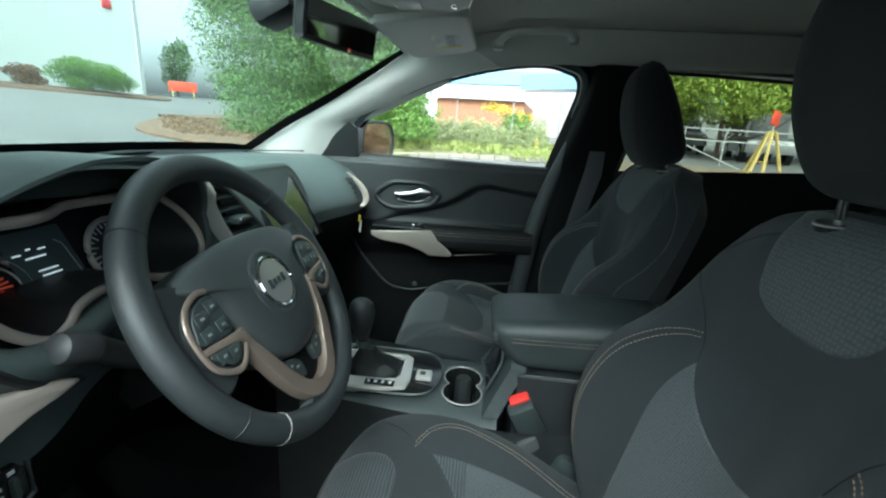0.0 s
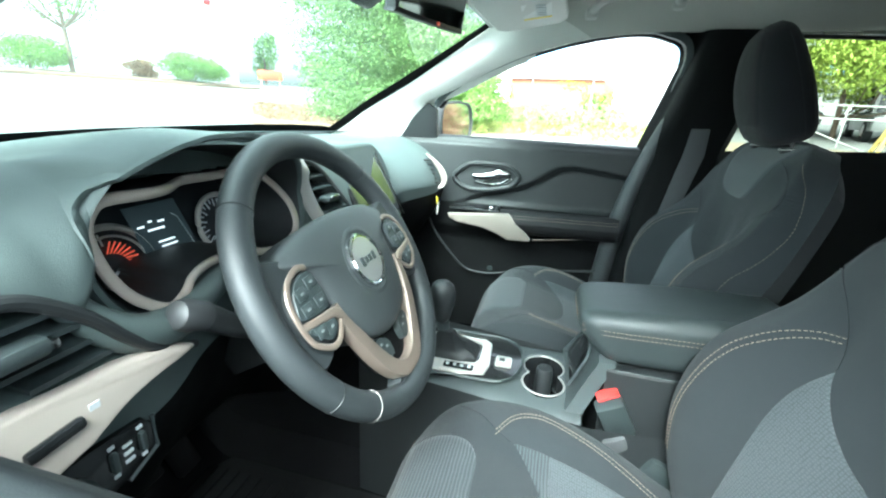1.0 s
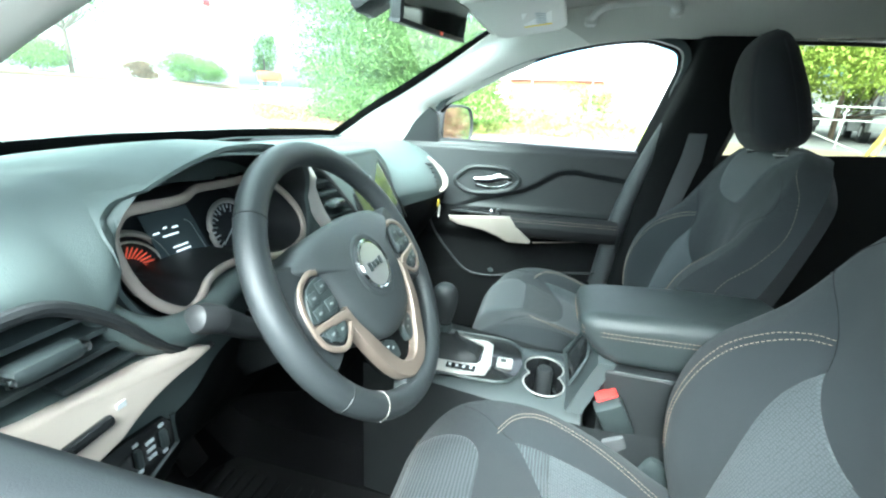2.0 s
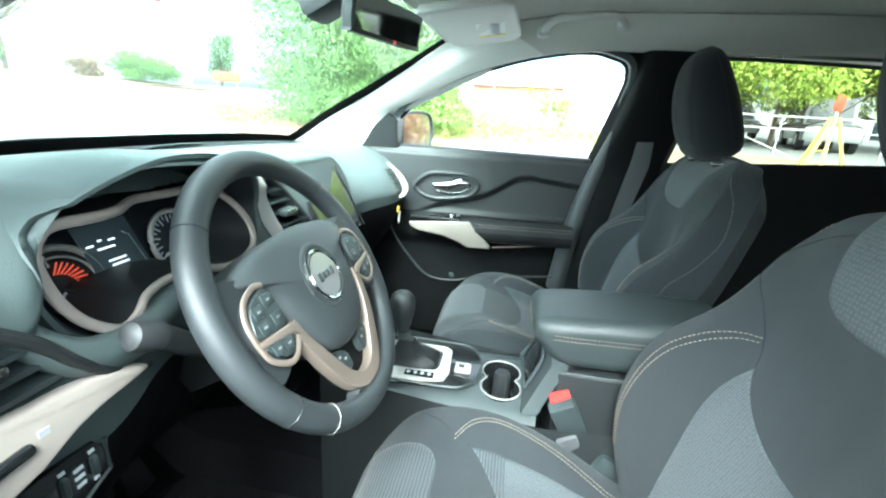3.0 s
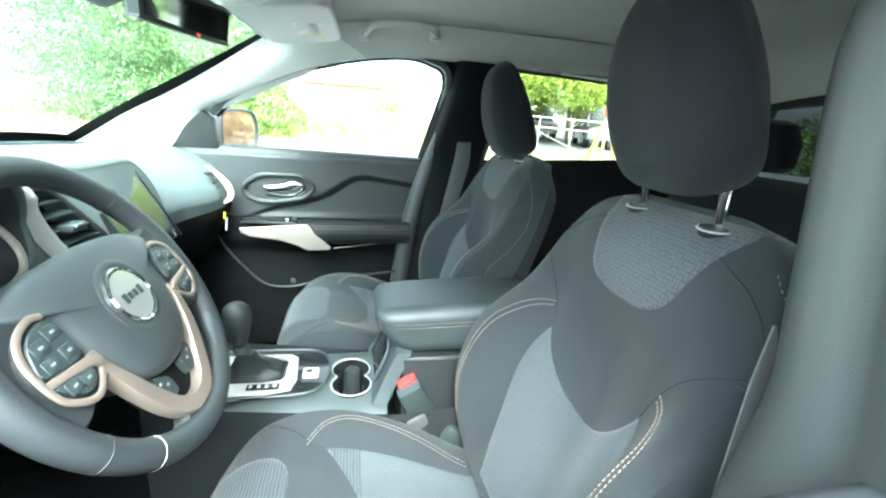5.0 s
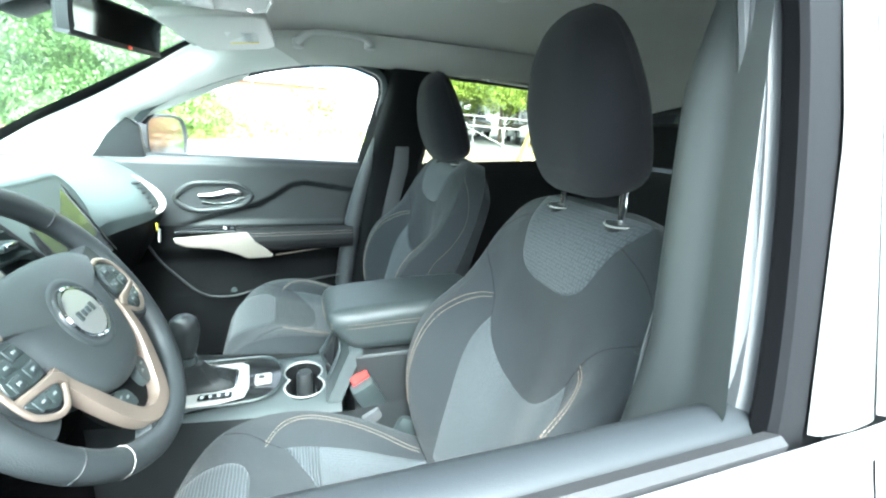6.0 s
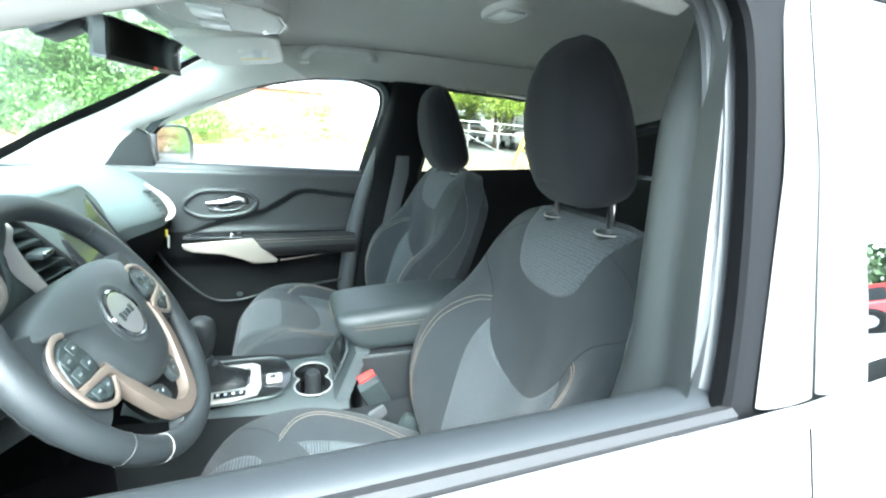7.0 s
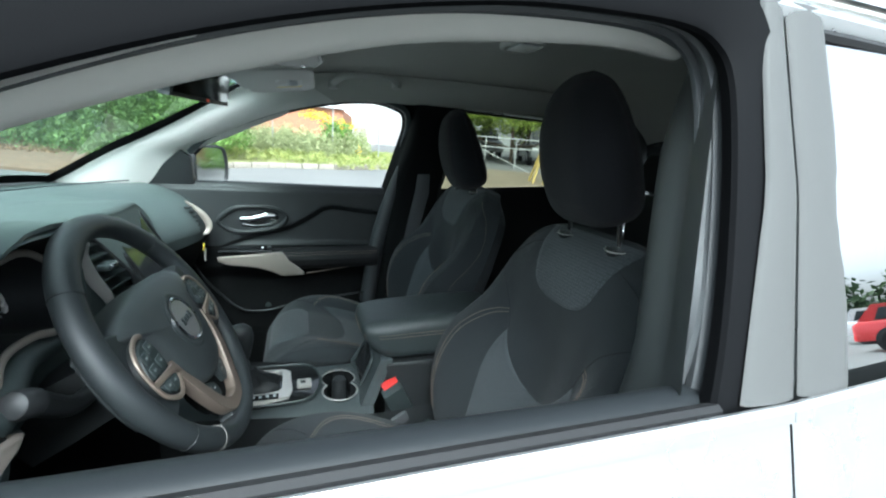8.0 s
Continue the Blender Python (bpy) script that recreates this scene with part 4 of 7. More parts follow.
dial(-0.470, 1.022, 0.050, PALE, radians(215), radians(95), 13)
part("dial_ring", tube([IP(-0.470 + 0.040 * math.cos(w), 1.022 + 0.040 * math.sin(w), 0.014) for w in span(0, 2 * math.pi, 41)[:-1]], 0.0016, 6, closed=True), SILVER, cf, "thin inner dial ring")
fan = []
for k in range(9):
    w = radians(92 - 10 * k)
    fan.append(tube([IP(-0.472 + 0.021 * math.cos(w), 1.022 + 0.021 * math.sin(w), 0.012), IP(-0.472 + 0.034 * math.cos(w - 0.25), 1.022 + 0.034 * math.sin(w - 0.25), 0.012)], 0.0012, 4))
part("warning_fan", joined(*fan), LIT_RED, cf, "orange-red lit figures")
dial(-0.300, 1.036, 0.042, PALE, radians(215), radians(-35), 21)
scr = part("trip_display", slab([IP(-0.428, 1.000, 0.013), IP(-0.352, 1.000, 0.013), IP(-0.368, 1.086, 0.013), IP(-0.440, 1.086, 0.013)], (0, -0.003, 0), 0.001), LIT_GREY, cf, "blue-grey trip display")
for x0, x1, z in ((-0.432, -0.423, 1.062), (-0.416, -0.411, 1.066), (-0.403, -0.394, 1.064), (-0.420, -0.397, 1.056), (-0.412, -0.389, 1.040), (-0.410, -0.387, 1.034)):
    part("print_bar", box(((x0 + x1) / 2, IP(0, z).y - 0.0175, z), (x1 - x0, 0.001, 0.0019), 0), LIT_WHITE, scr)
part("gauge_mark", tube([IP(-0.382, 1.070, 0.018), IP(-0.374, 1.064, 0.018), IP(-0.362, 1.018, 0.018), IP(-0.366, 1.012, 0.018)], 0.0005, 4), PALE, scr)
part("gauge_mark", tube([IP(-0.430, 1.030, 0.018), IP(-0.427, 1.012, 0.018), IP(-0.421, 1.008, 0.018)], 0.0005, 4), PALE, scr)

# champagne strip and switches at the driver's side
strip = spline([(-0.718, 1.012, 0), (-0.67, 1.010, 0), (-0.612, 1.005, 0), (-0.570, 1.000, 0), (-0.540, 0.992, 0), (-0.507, 0.975, 0), (-0.533, 0.977, 0), (-0.562, 0.979, 0), (-0.589, 0.976, 0), (-0.606, 0.972, 0), (-0.622, 0.967, 0), (-0.640, 0.963, 0), (-0.718, 0.957, 0)], 3, closed=True)
ledge = lambda x, z: face_y(x, z) + 0.45 * (z - 1.000)
st = part("trim_strip", slab([(p.x, ledge(p.x, p.y) + 0.006, p.y) for p in strip], (0, -0.015, 0), 0.004), BEIGE, db, "champagne trim strip")
part("dimmer_switch", box((-0.648, ledge(-0.648, 0.983) - 0.010, 0.983), (0.040, 0.008, 0.010), 0.004, Euler((0, radians(-4), 0)).to_matrix().to_4x4()), GLOSS, st, "narrow gloss dimmer switch")
part("mark", box((-0.618, ledge(-0.618, 0.988) - 0.0094, 0.988), (0.008, 0.0012, 0.006), 0), PALE, st)
sp = part("switch_panel", slab([(x, face_y(x, 0.92) - 0.002, z) for x, z in ((-0.690, 0.950), (-0.626, 0.949), (-0.580, 0.944), (-0.573, 0.934), (-0.573, 0.908), (-0.600, 0.897), (-0.690, 0.885))], (0, -0.008, 0), 0.003), GLOSS, db, "black lamp switch panel")
part("lamp_switch", lathe([(0.022, 0), (0.022, 0.010), (0.018, 0.016), (0.0, 0.017)], (-0.652, face_y(-0.65, 0.92) - 0.008, 0.918), (0, -1, 0)), PLASTIC2, sp, "round lamp switch")
for x in (-0.612, -0.586):
    part("roller_switch", box((x, face_y(x, 0.92) - 0.011, 0.925), (0.006, 0.008, 0.020), 0.003), PLASTIC2, sp)
    for k in (-1, 1):
        part("mark", box((x, face_y(x, 0.92) - 0.0105, 0.925 + 0.0145 * k), (0.005, 0.0012, 0.003), 0), PALE, sp)
for k in range(3):
    part("mark", box((-0.599, face_y(-0.6, 0.92) - 0.0105, 0.916 + 0.008 * k), (0.008, 0.0012, 0.003), 0), PALE, sp)
part("panel_edge", tube([(-0.571, face_y(-0.57, 0.92) - 0.008, 0.940), (-0.571, face_y(-0.57, 0.9) - 0.008, 0.906), (-0.602, face_y(-0.6, 0.9) - 0.008, 0.894)], 0.0025, 6), PLASTIC2, sp)


def air_vent(poly, y_of, slats, label, material=None, deep=0.020, thick=0.0012):
    zs = [z for _, z in poly]
    xs = [x for x, _ in poly]
    made = part("vent_back", grid(lambda u, v: Vector((min(xs) + (max(xs) - min(xs)) * u, y_of(0.5 * (min(xs) + max(xs)), 1.05) + 0.045, min(zs) + (max(zs) - min(zs)) * v)), span(0, 1, 2), span(0, 1, 2)), GLOSS, db, label)
    for k in range(slats):
        z = min(zs) + (max(zs) - min(zs)) * (k + 0.5) / slats
        inx = [x for x in span(min(xs), max(xs), 60) if inside(poly, x, z) < -0.002]
        if len(inx) < 3:
            continue
        pts = [Vector((x, y_of(x, z) + 0.006, z)) for x in inx[::4] + [inx[-1]]]
        part("slat", loft([[p + Vector((0, -0.008, -0.001)), p + Vector((0, -0.008, thick)), p + Vector((0, deep, thick + 0.0018)), p + Vector((0, deep, 0.0002))] for p in pts]), material or PLASTIC2, made)
    return made


lv = air_vent(LV, lambda x, z: 0.134, 5, "black slatted air vent", PLASTIC2, 0.020, 0.0034)
part("vent_tab", box((-0.652, face_y(-0.652, 1.048) - 0.002, 1.048), (0.046, 0.018, 0.015), 0.005), PLASTIC2, lv, "vent tab with bright ends")
for dx in (-0.024, 0.024):
    part("tab_end", box((-0.652 + dx, face_y(-0.652, 1.048) - 0.006, 1.048), (0.006, 0.012, 0.008), 0.003), CHROME, lv)
lip = spline([(-0.718, 0.124, 1.082), (-0.67, 0.124, 1.087), (-0.637, 0.124, 1.082), (-0.60, 0.124, 1.053), (-0.575, 0.123, 1.022), (-0.550, 0.124, 0.996), (-0.525, 0.128, 0.978), (-0.497, 0.136, 0.968)], 5)
part("vent_lip", tube(lip, [0.0065 - 0.002 * i / (len(lip) - 1) for i in range(len(lip))], 10), PLASTIC, lv, "black vent lip")
cv = air_vent(CV, face_y, 7, "black slatted centre air vent")
part("vent_lip", tube([Vector((x, face_y(x, z) - 0.001, z)) for x, z in CV], 0.0045, 8, closed=True), PLASTIC, cv, "black vent lip")
part("vent_tab", box((-0.134, face_y(-0.13, 1.05) - 0.004, 1.052), (0.040, 0.022, 0.012), 0.004), PLASTIC2, cv)
part("tab_end", box((-0.134, face_y(-0.13, 1.05) - 0.014, 1.055), (0.030, 0.006, 0.006), 0.002), CHROME, cv)
# champagne sweep beside the centre vent
sweep = spline([Vector((x, face_y(x, z) - 0.004, z)) for x, z in ((-0.165, 1.130), (-0.198, 1.130), (-0.217, 1.113), (-0.210, 1.084), (-0.187, 1.042), (-0.163, 1.000), (-0.142, 0.955), (-0.128, 0.92))], 6)
part("centre_trim", tube(sweep, [0.006 + 0.011 * math.sin(math.pi * min(1, 0.15 + i / (len(sweep) - 1))) ** 0.6 if i < len(sweep) - 1 else 0.004 for i in range(len(sweep))], 12, flat=0.4, side=(0, 1, 0)), SILVER, db, "satin trim sweep beside the centre vent")
# touch screen
SY = lambda z: 0.132 + 0.55 * (z - 0.985)
ts = part("screen_bezel", slab([(-0.072, SY(1.118), 1.118), (0.126, SY(1.118), 1.118), (0.128, SY(0.968), 0.968), (-0.064, SY(0.968), 0.968)], (0, 0.035, -0.01), 0.005), GLOSS, db, "gloss black screen surround")
part("screen", slab([(-0.060, SY(1.106) - 0.001, 1.106), (0.112, SY(1.106) - 0.001, 1.106), (0.114, SY(0.986) - 0.001, 0.986), (-0.054, SY(0.986) - 0.001, 0.986)], (0, -0.002, 0), 0), SCREEN, ts, "dark glossy touch screen")
part("bezel_edge", tube([(0.128, SY(1.118), 1.118), (0.131, SY(1.04), 1.04), (0.130, SY(0.968), 0.968)], 0.0022, 6), CHROME, ts, "thin bright edge")
part("stack_panel", slab([(-0.115, face_y(0, 0.95) - 0.012, 0.966), (0.115, face_y(0, 0.95) - 0.012, 0.966), (0.10, face_y(0, 0.80) - 0.006, 0.80), (-0.10, face_y(0, 0.80) - 0.006, 0.80)], (0, 0.03, 0), 0.005), PLASTIC, db, "black climate control panel")
for x in (-0.070, 0.0, 0.070):
    part("climate_knob", lathe([(0.022, 0), (0.021, 0.018), (0.018, 0.021), (0.0, 0.021)], (x, face_y(0, 0.93) - 0.016, 0.930), (0, -1, 0.2)), PLASTIC2, db, "round climate knob")
    part("knob_ring", tube([(x + 0.0235 * math.cos(w), face_y(0, 0.93) - 0.018, 0.930 + 0.0235 * math.sin(w)) for w in span(0, 2 * math.pi, 25)[:-1]], 0.0018, 6, closed=True), SILVER, db)
for k in range(5):
    part("stack_button", box((-0.06 + 0.03 * k, face_y(0, 0.89) - 0.014, 0.886), (0.022, 0.008, 0.012), 0.003), PLASTIC2, db)
# vent at the passenger's end
crescent = spline([(0.618, 0.214, 1.060), (0.624, 0.185, 1.035), (0.628, 0.160, 1.005), (0.630, 0.148, 0.975), (0.624, 0.154, 0.952), (0.612, 0.178, 0.938)], 6)
rv = part("vent_trim", tube(crescent, [0.004 + 0.010 * math.sin(math.pi * min(1, i / (len(crescent) - 1))) ** 1.5 for i in range(len(crescent))], 12, flat=0.45, side=(1, -0.5, 0)), BEIGE, db, "satin trim of the end vent")
for k in range(6):
    part("slat", box((0.606, 0.205 - 0.006 * k, 1.040 - 0.015 * k), (0.030, 0.024, 0.004), 0.001), PLASTIC, rv)
part("glove_lid", grid(lambda u, v: Vector((0.17 + 0.47 * u, face_y(0.4, 0.93) + 0.012 + 0.05 * v + 0.10 * v * v, 0.925 - 0.26 * v)), span(0, 1, 12), span(0, 1, 10)), PLASTIC, db, "black glovebox lid")
# paper tag that hangs from the passenger's end
tag = thing("paper_tag", (0.60, 0.165, 0.86), "yellow and white paper tag hanging under the dash", "tag")
part("tag_top", box((0.592, 0.160, 0.905), (0.020, 0.002, 0.024), 0.0005, Euler((0, radians(22), 0)).to_matrix().to_4x4()), YELLOW, tag, "yellow paper strip")
part("tag_foot", box((0.606, 0.160, 0.874), (0.020, 0.002, 0.044), 0.0005, Euler((0, radians(22), 0)).to_matrix().to_4x4()), WHITE, tag, "white paper strip")


# ---------------------------------------------------------------- steering wheel
SW_AT = Vector((-0.340, 0.028, 1.0115))
SW_N, SW_U = Vector((0, -0.857, 0.515)), Vector((0, 0.515, 0.857))
W = lambda x, u, n=0.0: SW_AT + Vector((x, 0, 0)) + SW_U * u + SW_N * n
face_m = Matrix((Vector((1, 0, 0)), SW_U, SW_N)).transposed().to_4x4()
sw = thing("steering_wheel", SW_AT, "black leather steering wheel with champagne spoke bezels", "steering wheel")
RIM, R2 = 0.176, 0.0170
rim = part("rim", tube([W(RIM * math.sin(a), RIM * math.cos(a)) for a in span(0, 2 * math.pi, 121)[:-1]], R2, 22, closed=True, flat=0.94, side=SW_N), LEATHER, sw, "black leather rim")
for deg in (-49, 49, 122, -122, 218):
    a = radians(deg)
    part("seam", tube([W((RIM + R2 * 1.01 * math.cos(b)) * math.sin(a), (RIM + R2 * 1.01 * math.cos(b)) * math.cos(a), R2 * 0.95 * math.sin(b)) for b in span(0, 2 * math.pi, 17)[:-1]], 0.0009, 5, closed=True), PALETHREAD if deg == 218 else PLASTIC, rim)


def plate(outline, levels, mid=None):
    """A raised pad: the outline, rounded, drawn in towards mid as it rises; levels are (height, share of the outline)."""
    pts = spline([(x, u, 0) for x, u in outline], 4, closed=True)
    c = Vector(mid) if mid else sum((Vector(p) for p in pts), Vector()) / len(pts)
    return loft([[W(c.x + (p.x - c.x) * k, c.y + (p.y - c.y) * k, n) for p in pts] for n, k in levels])


half = [(0.050, 0.076), (0.090, 0.070), (0.120, 0.061), (0.137, 0.052), (0.128, 0.043), (0.108, 0.034), (0.097, 0.016), (0.092, -0.012), (0.080, -0.046), (0.058, -0.076), (0.028, -0.091)]
hub = [(0.0, 0.078)] + half + [(0.0, -0.094)] + [(-x, u) for x, u in reversed(half)]
hs = [(p.x, p.y) for p in spline([(x, u, 0) for x, u in hub], 4, closed=True)]
ab = part("airbag_cover", loft([[W(x * k, (u + 0.004) * k - 0.004, n - 0.006 * smooth(0.08, 0.130, abs(x * k))) for x, u in hs] for k, n in ((0.97, -0.040), (0.995, -0.004), (1.0, 0.004), (0.985, 0.010), (0.94, 0.015), (0.84, 0.019), (0.70, 0.022), (0.45, 0.024), (0.15, 0.0245))]), HUBSKIN, sw, "charcoal grained airbag cover")
# shallow dish round the badge
part("badge_dish", tube([W(0.0425 * math.cos(w), 0.003 + 0.0425 * math.sin(w), 0.0238) for w in span(0, 2 * math.pi, 49)[:-1]], 0.0045, 8, closed=True, flat=0.35, side=SW_N), HUBSKIN, ab)
bd = part("badge", lathe([(0.0360, -0.002), (0.0360, 0.0035), (0.0340, 0.0055), (0.0320, 0.0035), (0.0, 0.0035)], W(0, 0.003, 0.023), SW_N, 48), CHROME, sw, "round silver badge")
part("badge_face", lathe([(0.0315, 0.0), (0.0307, 0.0036), (0.0, 0.0046)], W(0, 0.003, 0.023), SW_N, 48), PEARL, bd, "satin badge disc")
for x, h_ in ((-0.0165, 0.0120), (-0.0060, 0.0085), (0.0040, 0.0085), (0.0150, 0.0115)):
    part("mark", box(W(x, 0.003, 0.0280), (0.0075, h_, 0.0012), 0.0004, face_m), PLASTIC2, bd)
part("column_shroud", loft([[W(0.055 * a * k, 0.045 * b * k - 0.02, n) for a, b in ((1, 0.3), (0.8, 0.9), (0, 1), (-0.8, 0.9), (-1, 0.3), (-0.9, -0.8), (0, -1), (0.9, -0.8))] for k, n in ((0.9, -0.03), (1.0, -0.06), (1.1, -0.16), (1.1, -0.22))]), PLASTIC, sw, "black steering column shroud")
for s in (-1, 1):
    M_ = lambda pts: [(s * x, u) for x, u in pts]
    part("spoke_arm", plate(M_([(0.085, 0.052), (0.125, 0.058), (0.160, 0.064), (0.172, 0.030), (0.176, -0.010), (0.170, -0.048), (0.150, -0.068), (0.120, -0.060), (0.090, -0.030)]), ((-0.024, 0.95), (-0.004, 1.0), (0.004, 0.985), (0.008, 0.93))), LEATHER, sw, "black leather side spoke")
    part("spoke", plate(M_([(0.098, 0.036), (0.120, 0.038), (0.142, 0.028), (0.156, 0.008), (0.157, -0.016), (0.148, -0.036), (0.130, -0.048), (0.106, -0.044), (0.094, -0.010)]), ((-0.004, 1.0), (0.010, 1.0), (0.013, 0.96))), PLASTIC, sw, "black switch housing")
    pads = (([(0.104, 0.030), (0.120, 0.032), (0.140, 0.023), (0.150, 0.006), (0.150, -0.010), (0.106, -0.014), (0.099, 0.004)], ((0.112, 0.020), (0.133, 0.014), (0.112, -0.002), (0.136, -0.003))), ([(0.106, -0.025), (0.149, -0.020), (0.143, -0.032), (0.128, -0.043), (0.110, -0.040)], ((0.118, -0.032), (0.135, -0.029))))
    for outline, spots in pads:
        btn = part("button_pad", plate(M_(outline), ((0.010, 1.0), (0.0165, 0.98), (0.018, 0.93))), PLASTIC2, sw, "wheel button pad")
        for bx, bu in spots:
            part("button", box(W(s * bx, bu, 0.0178), (0.0175, 0.0135, 0.003), 0.0014, face_m), PLASTIC2, btn)
            part("mark", box(W(s * bx, bu, 0.0196), (0.0050, 0.0024, 0.0006), 0, face_m), DIMPRINT, btn)
    loop = spline([W(s * x, u, 0.0165) for x, u in ((0.106, 0.036), (0.120, 0.0385), (0.140, 0.031), (0.152, 0.016), (0.156, -0.004), (0.154, -0.028), (0.146, -0.040), (0.130, -0.050), (0.116, -0.050), (0.104, -0.042), (0.096, -0.034))], 5)
    bz = part("spoke_bezel", tube(loop, 0.0036, 10, flat=0.6, side=SW_N), BRONZE, sw, "champagne spoke bezel")
    part("pad_bridge", tube([W(s * 0.156, -0.015, 0.0165), W(s * 0.128, -0.0185, 0.0180), W(s * 0.102, -0.022, 0.0180), W(s * 0.092, -0.030, 0.0165)], [0.0042, 0.0044, 0.0060, 0.0070], 8, flat=0.5, side=SW_N), BRONZE, bz)
    part("key_pad", plate(M_([(0.020, -0.100), (0.044, -0.088), (0.052, -0.100), (0.034, -0.120), (0.020, -0.122)]), ((-0.012, 1.0), (0.002, 1.0), (0.006, 0.92))), PLASTIC2, sw, "small key pad")
    for kx, ku in ((0.030, -0.106), (0.040, -0.099)):
        part("mark", box(W(s * kx, ku, 0.0066), (0.005, 0.003, 0.0012), 0.0004, face_m), DIMPRINT, sw)
# champagne band: falls from each switch housing beside the hub and meets under it
arm_l = [(-0.094, -0.018), (-0.088, -0.046), (-0.074, -0.080), (-0.056, -0.112), (-0.038, -0.135), (-0.018, -0.147)]
path = arm_l + [(0.0, -0.149)] + [(-x, u) for x, u in reversed(arm_l)]
mid_line = spline([(x, u, 0) for x, u in path], 6)
wid = lambda x: scurve([(0.0, 0.0100), (0.03, 0.0115), (0.055, 0.0115), (0.078, 0.0100), (0.094, 0.0065)], abs(x))
rows_ = []
for i, p in enumerate(mid_line):
    t_ = (mid_line[min(i + 1, len(mid_line) - 1)] - mid_line[max(i - 1, 0)]).normalized()
    nrm, h_ = Vector((t_.y, -t_.x, 0)), wid(p.x)
    n0_ = 0.016 - 0.006 * smooth(-0.06, -0.14, p.y)
    rows_.append([W(p.x + nrm.x * h_ * a, p.y + nrm.y * h_ * a, n0_ + b) for a, b in ((-1, -0.014), (-1, -0.002), (-0.86, 0.0008), (0, 0.0016), (0.86, 0.0008), (1, -0.002), (1, -0.014))])
part("lower_bezel", loft(rows_), BRONZE, sw, "champagne lower bezel")
part("lower_web", plate([(-0.050, -0.070), (0.050, -0.070), (0.056, -0.112), (0.030, -0.140), (-0.030, -0.140), (-0.056, -0.112)], ((-0.020, 1.0), (-0.006, 1.0), (-0.004, 0.96))), SHADEPLASTIC, sw, "black web under the hub")
part("lower_spoke", plate([(-0.036, -0.148), (0.036, -0.148), (0.052, -0.168), (0.030, -0.178), (-0.030, -0.178), (-0.052, -0.168)], ((-0.014, 1.0), (0.002, 1.0), (0.006, 0.94))), LEATHER, sw, "black lower spoke")
# stalks
st = part("turn_stalk", tube(spline([W(-0.03, -0.005, -0.085), W(-0.10, 0.0, -0.095), (-0.500, 0.120, 1.005)], 6), [0.009 + 0.006 * i / 12 for i in range(13)], 12), PLASTIC, sw, "black turn signal stalk")
part("stalk_end", tube([(-0.497, 0.120, 1.0035), (-0.518, 0.1205, 1.0145), (-0.526, 0.121, 1.0185), (-0.529, 0.121, 1.020)], [0.0160, 0.0165, 0.014, 0.008], 14), mat("grey_stalk_plastic", (0.036, 0.038, 0.040), 0.5, vary=0.08, bump=0.1), st, "grey stalk tip")
part("wiper_stalk", tube(spline([W(0.03, -0.005, -0.085), W(0.09, 0.0, -0.09), W(0.15, 0.03, -0.09)], 6), [0.009 + 0.004 * i / 12 for i in range(13)], 10), PLASTIC, sw, "black wiper stalk")


# ---------------------------------------------------------------- centre console
cs = thing("centre_console", (-0.01, -0.25, 0.4), "black centre console with satin shifter frame", "centre console")
CX = -0.012


def console_top(u, v):
    y = 0.10 - 0.42 * v
    hw = 0.125 - 0.012 * math.sin(v * 3)
    z = 0.700 + 0.06 * smooth(0.20, 0.0, v) - 0.022 * abs(u) ** 4 - 0.004 * v
    cup = min(math.hypot(CX + hw * u - cx, y + 0.248) - 0.042 for cx in (CX - 0.041, CX + 0.017))
    z -= 0.085 * smooth(0.002, -0.002, cup)
    return Vector((CX + hw * u, y, z))


part("console_top", grid(console_top, span(-1, 1, 90), span(0, 1, 130)), CONSOLE, cs, "grey console top with two cup wells")
for s in (-1, 1):
    part("console_side", grid(lambda u, v: Vector((CX + s * (0.125 + 0.006 * v), 0.12 - 0.75 * u, curve([(0, 0.72), (0.6, 0.672), (0.75, 0.68), (1, 0.70)], u) - 0.33 * v)), span(0, 1, 20), span(0, 1, 8)), PLASTIC, cs, "black console side")
def well(k, z):
    """Outline of two cup wells that run into each other."""
    right = [(CX + 0.017 + 0.042 * k * math.cos(w), -0.248 + 0.042 * k * math.sin(w), z) for w in span(radians(-133), radians(133), 26)]
    left = [(CX - 0.041 + 0.042 * k * math.cos(w), -0.248 + 0.042 * k * math.sin(w), z) for w in span(radians(47), radians(313), 26)]
    return [Vector(p) for p in right + left]


part("cup_ring", tube(well(1.0, 0.693), 0.0016, 8, closed=True), SILVER, cs, "thin bright rim round the cup wells")
part("cup_liner", loft([well(0.985, 0.694), well(0.95, 0.616), [Vector((CX - 0.012 + (p.x - CX + 0.012) * 0.02, -0.248 + (p.y + 0.248) * 0.02, 0.616)) for p in well(0.95, 0.616)]], caps=False), GLOSS, cs, "black double cup well")
part("cup_divider", lathe([(0.019, 0), (0.018, 0.075), (0.015, 0.082), (0.0, 0.083)], (CX + 0.006, -0.250, 0.617), (0, 0, 1), 20), PLASTIC, cs, "black rubber divider between the wells")
part("console_plate", slab([(p.x, p.y, 0.703) for p in spline([(CX - 0.085, 0.05, 0), (CX - 0.086, -0.12, 0), (CX - 0.070, -0.175, 0), (CX - 0.02, -0.198, 0), (CX + 0.04, -0.195, 0), (CX + 0.078, -0.165, 0), (CX + 0.085, -0.10, 0), (CX + 0.085, 0.05, 0)], 4, closed=True)], (0, 0, 0.003), 0.001), GLOSS, cs, "black shifter plate")
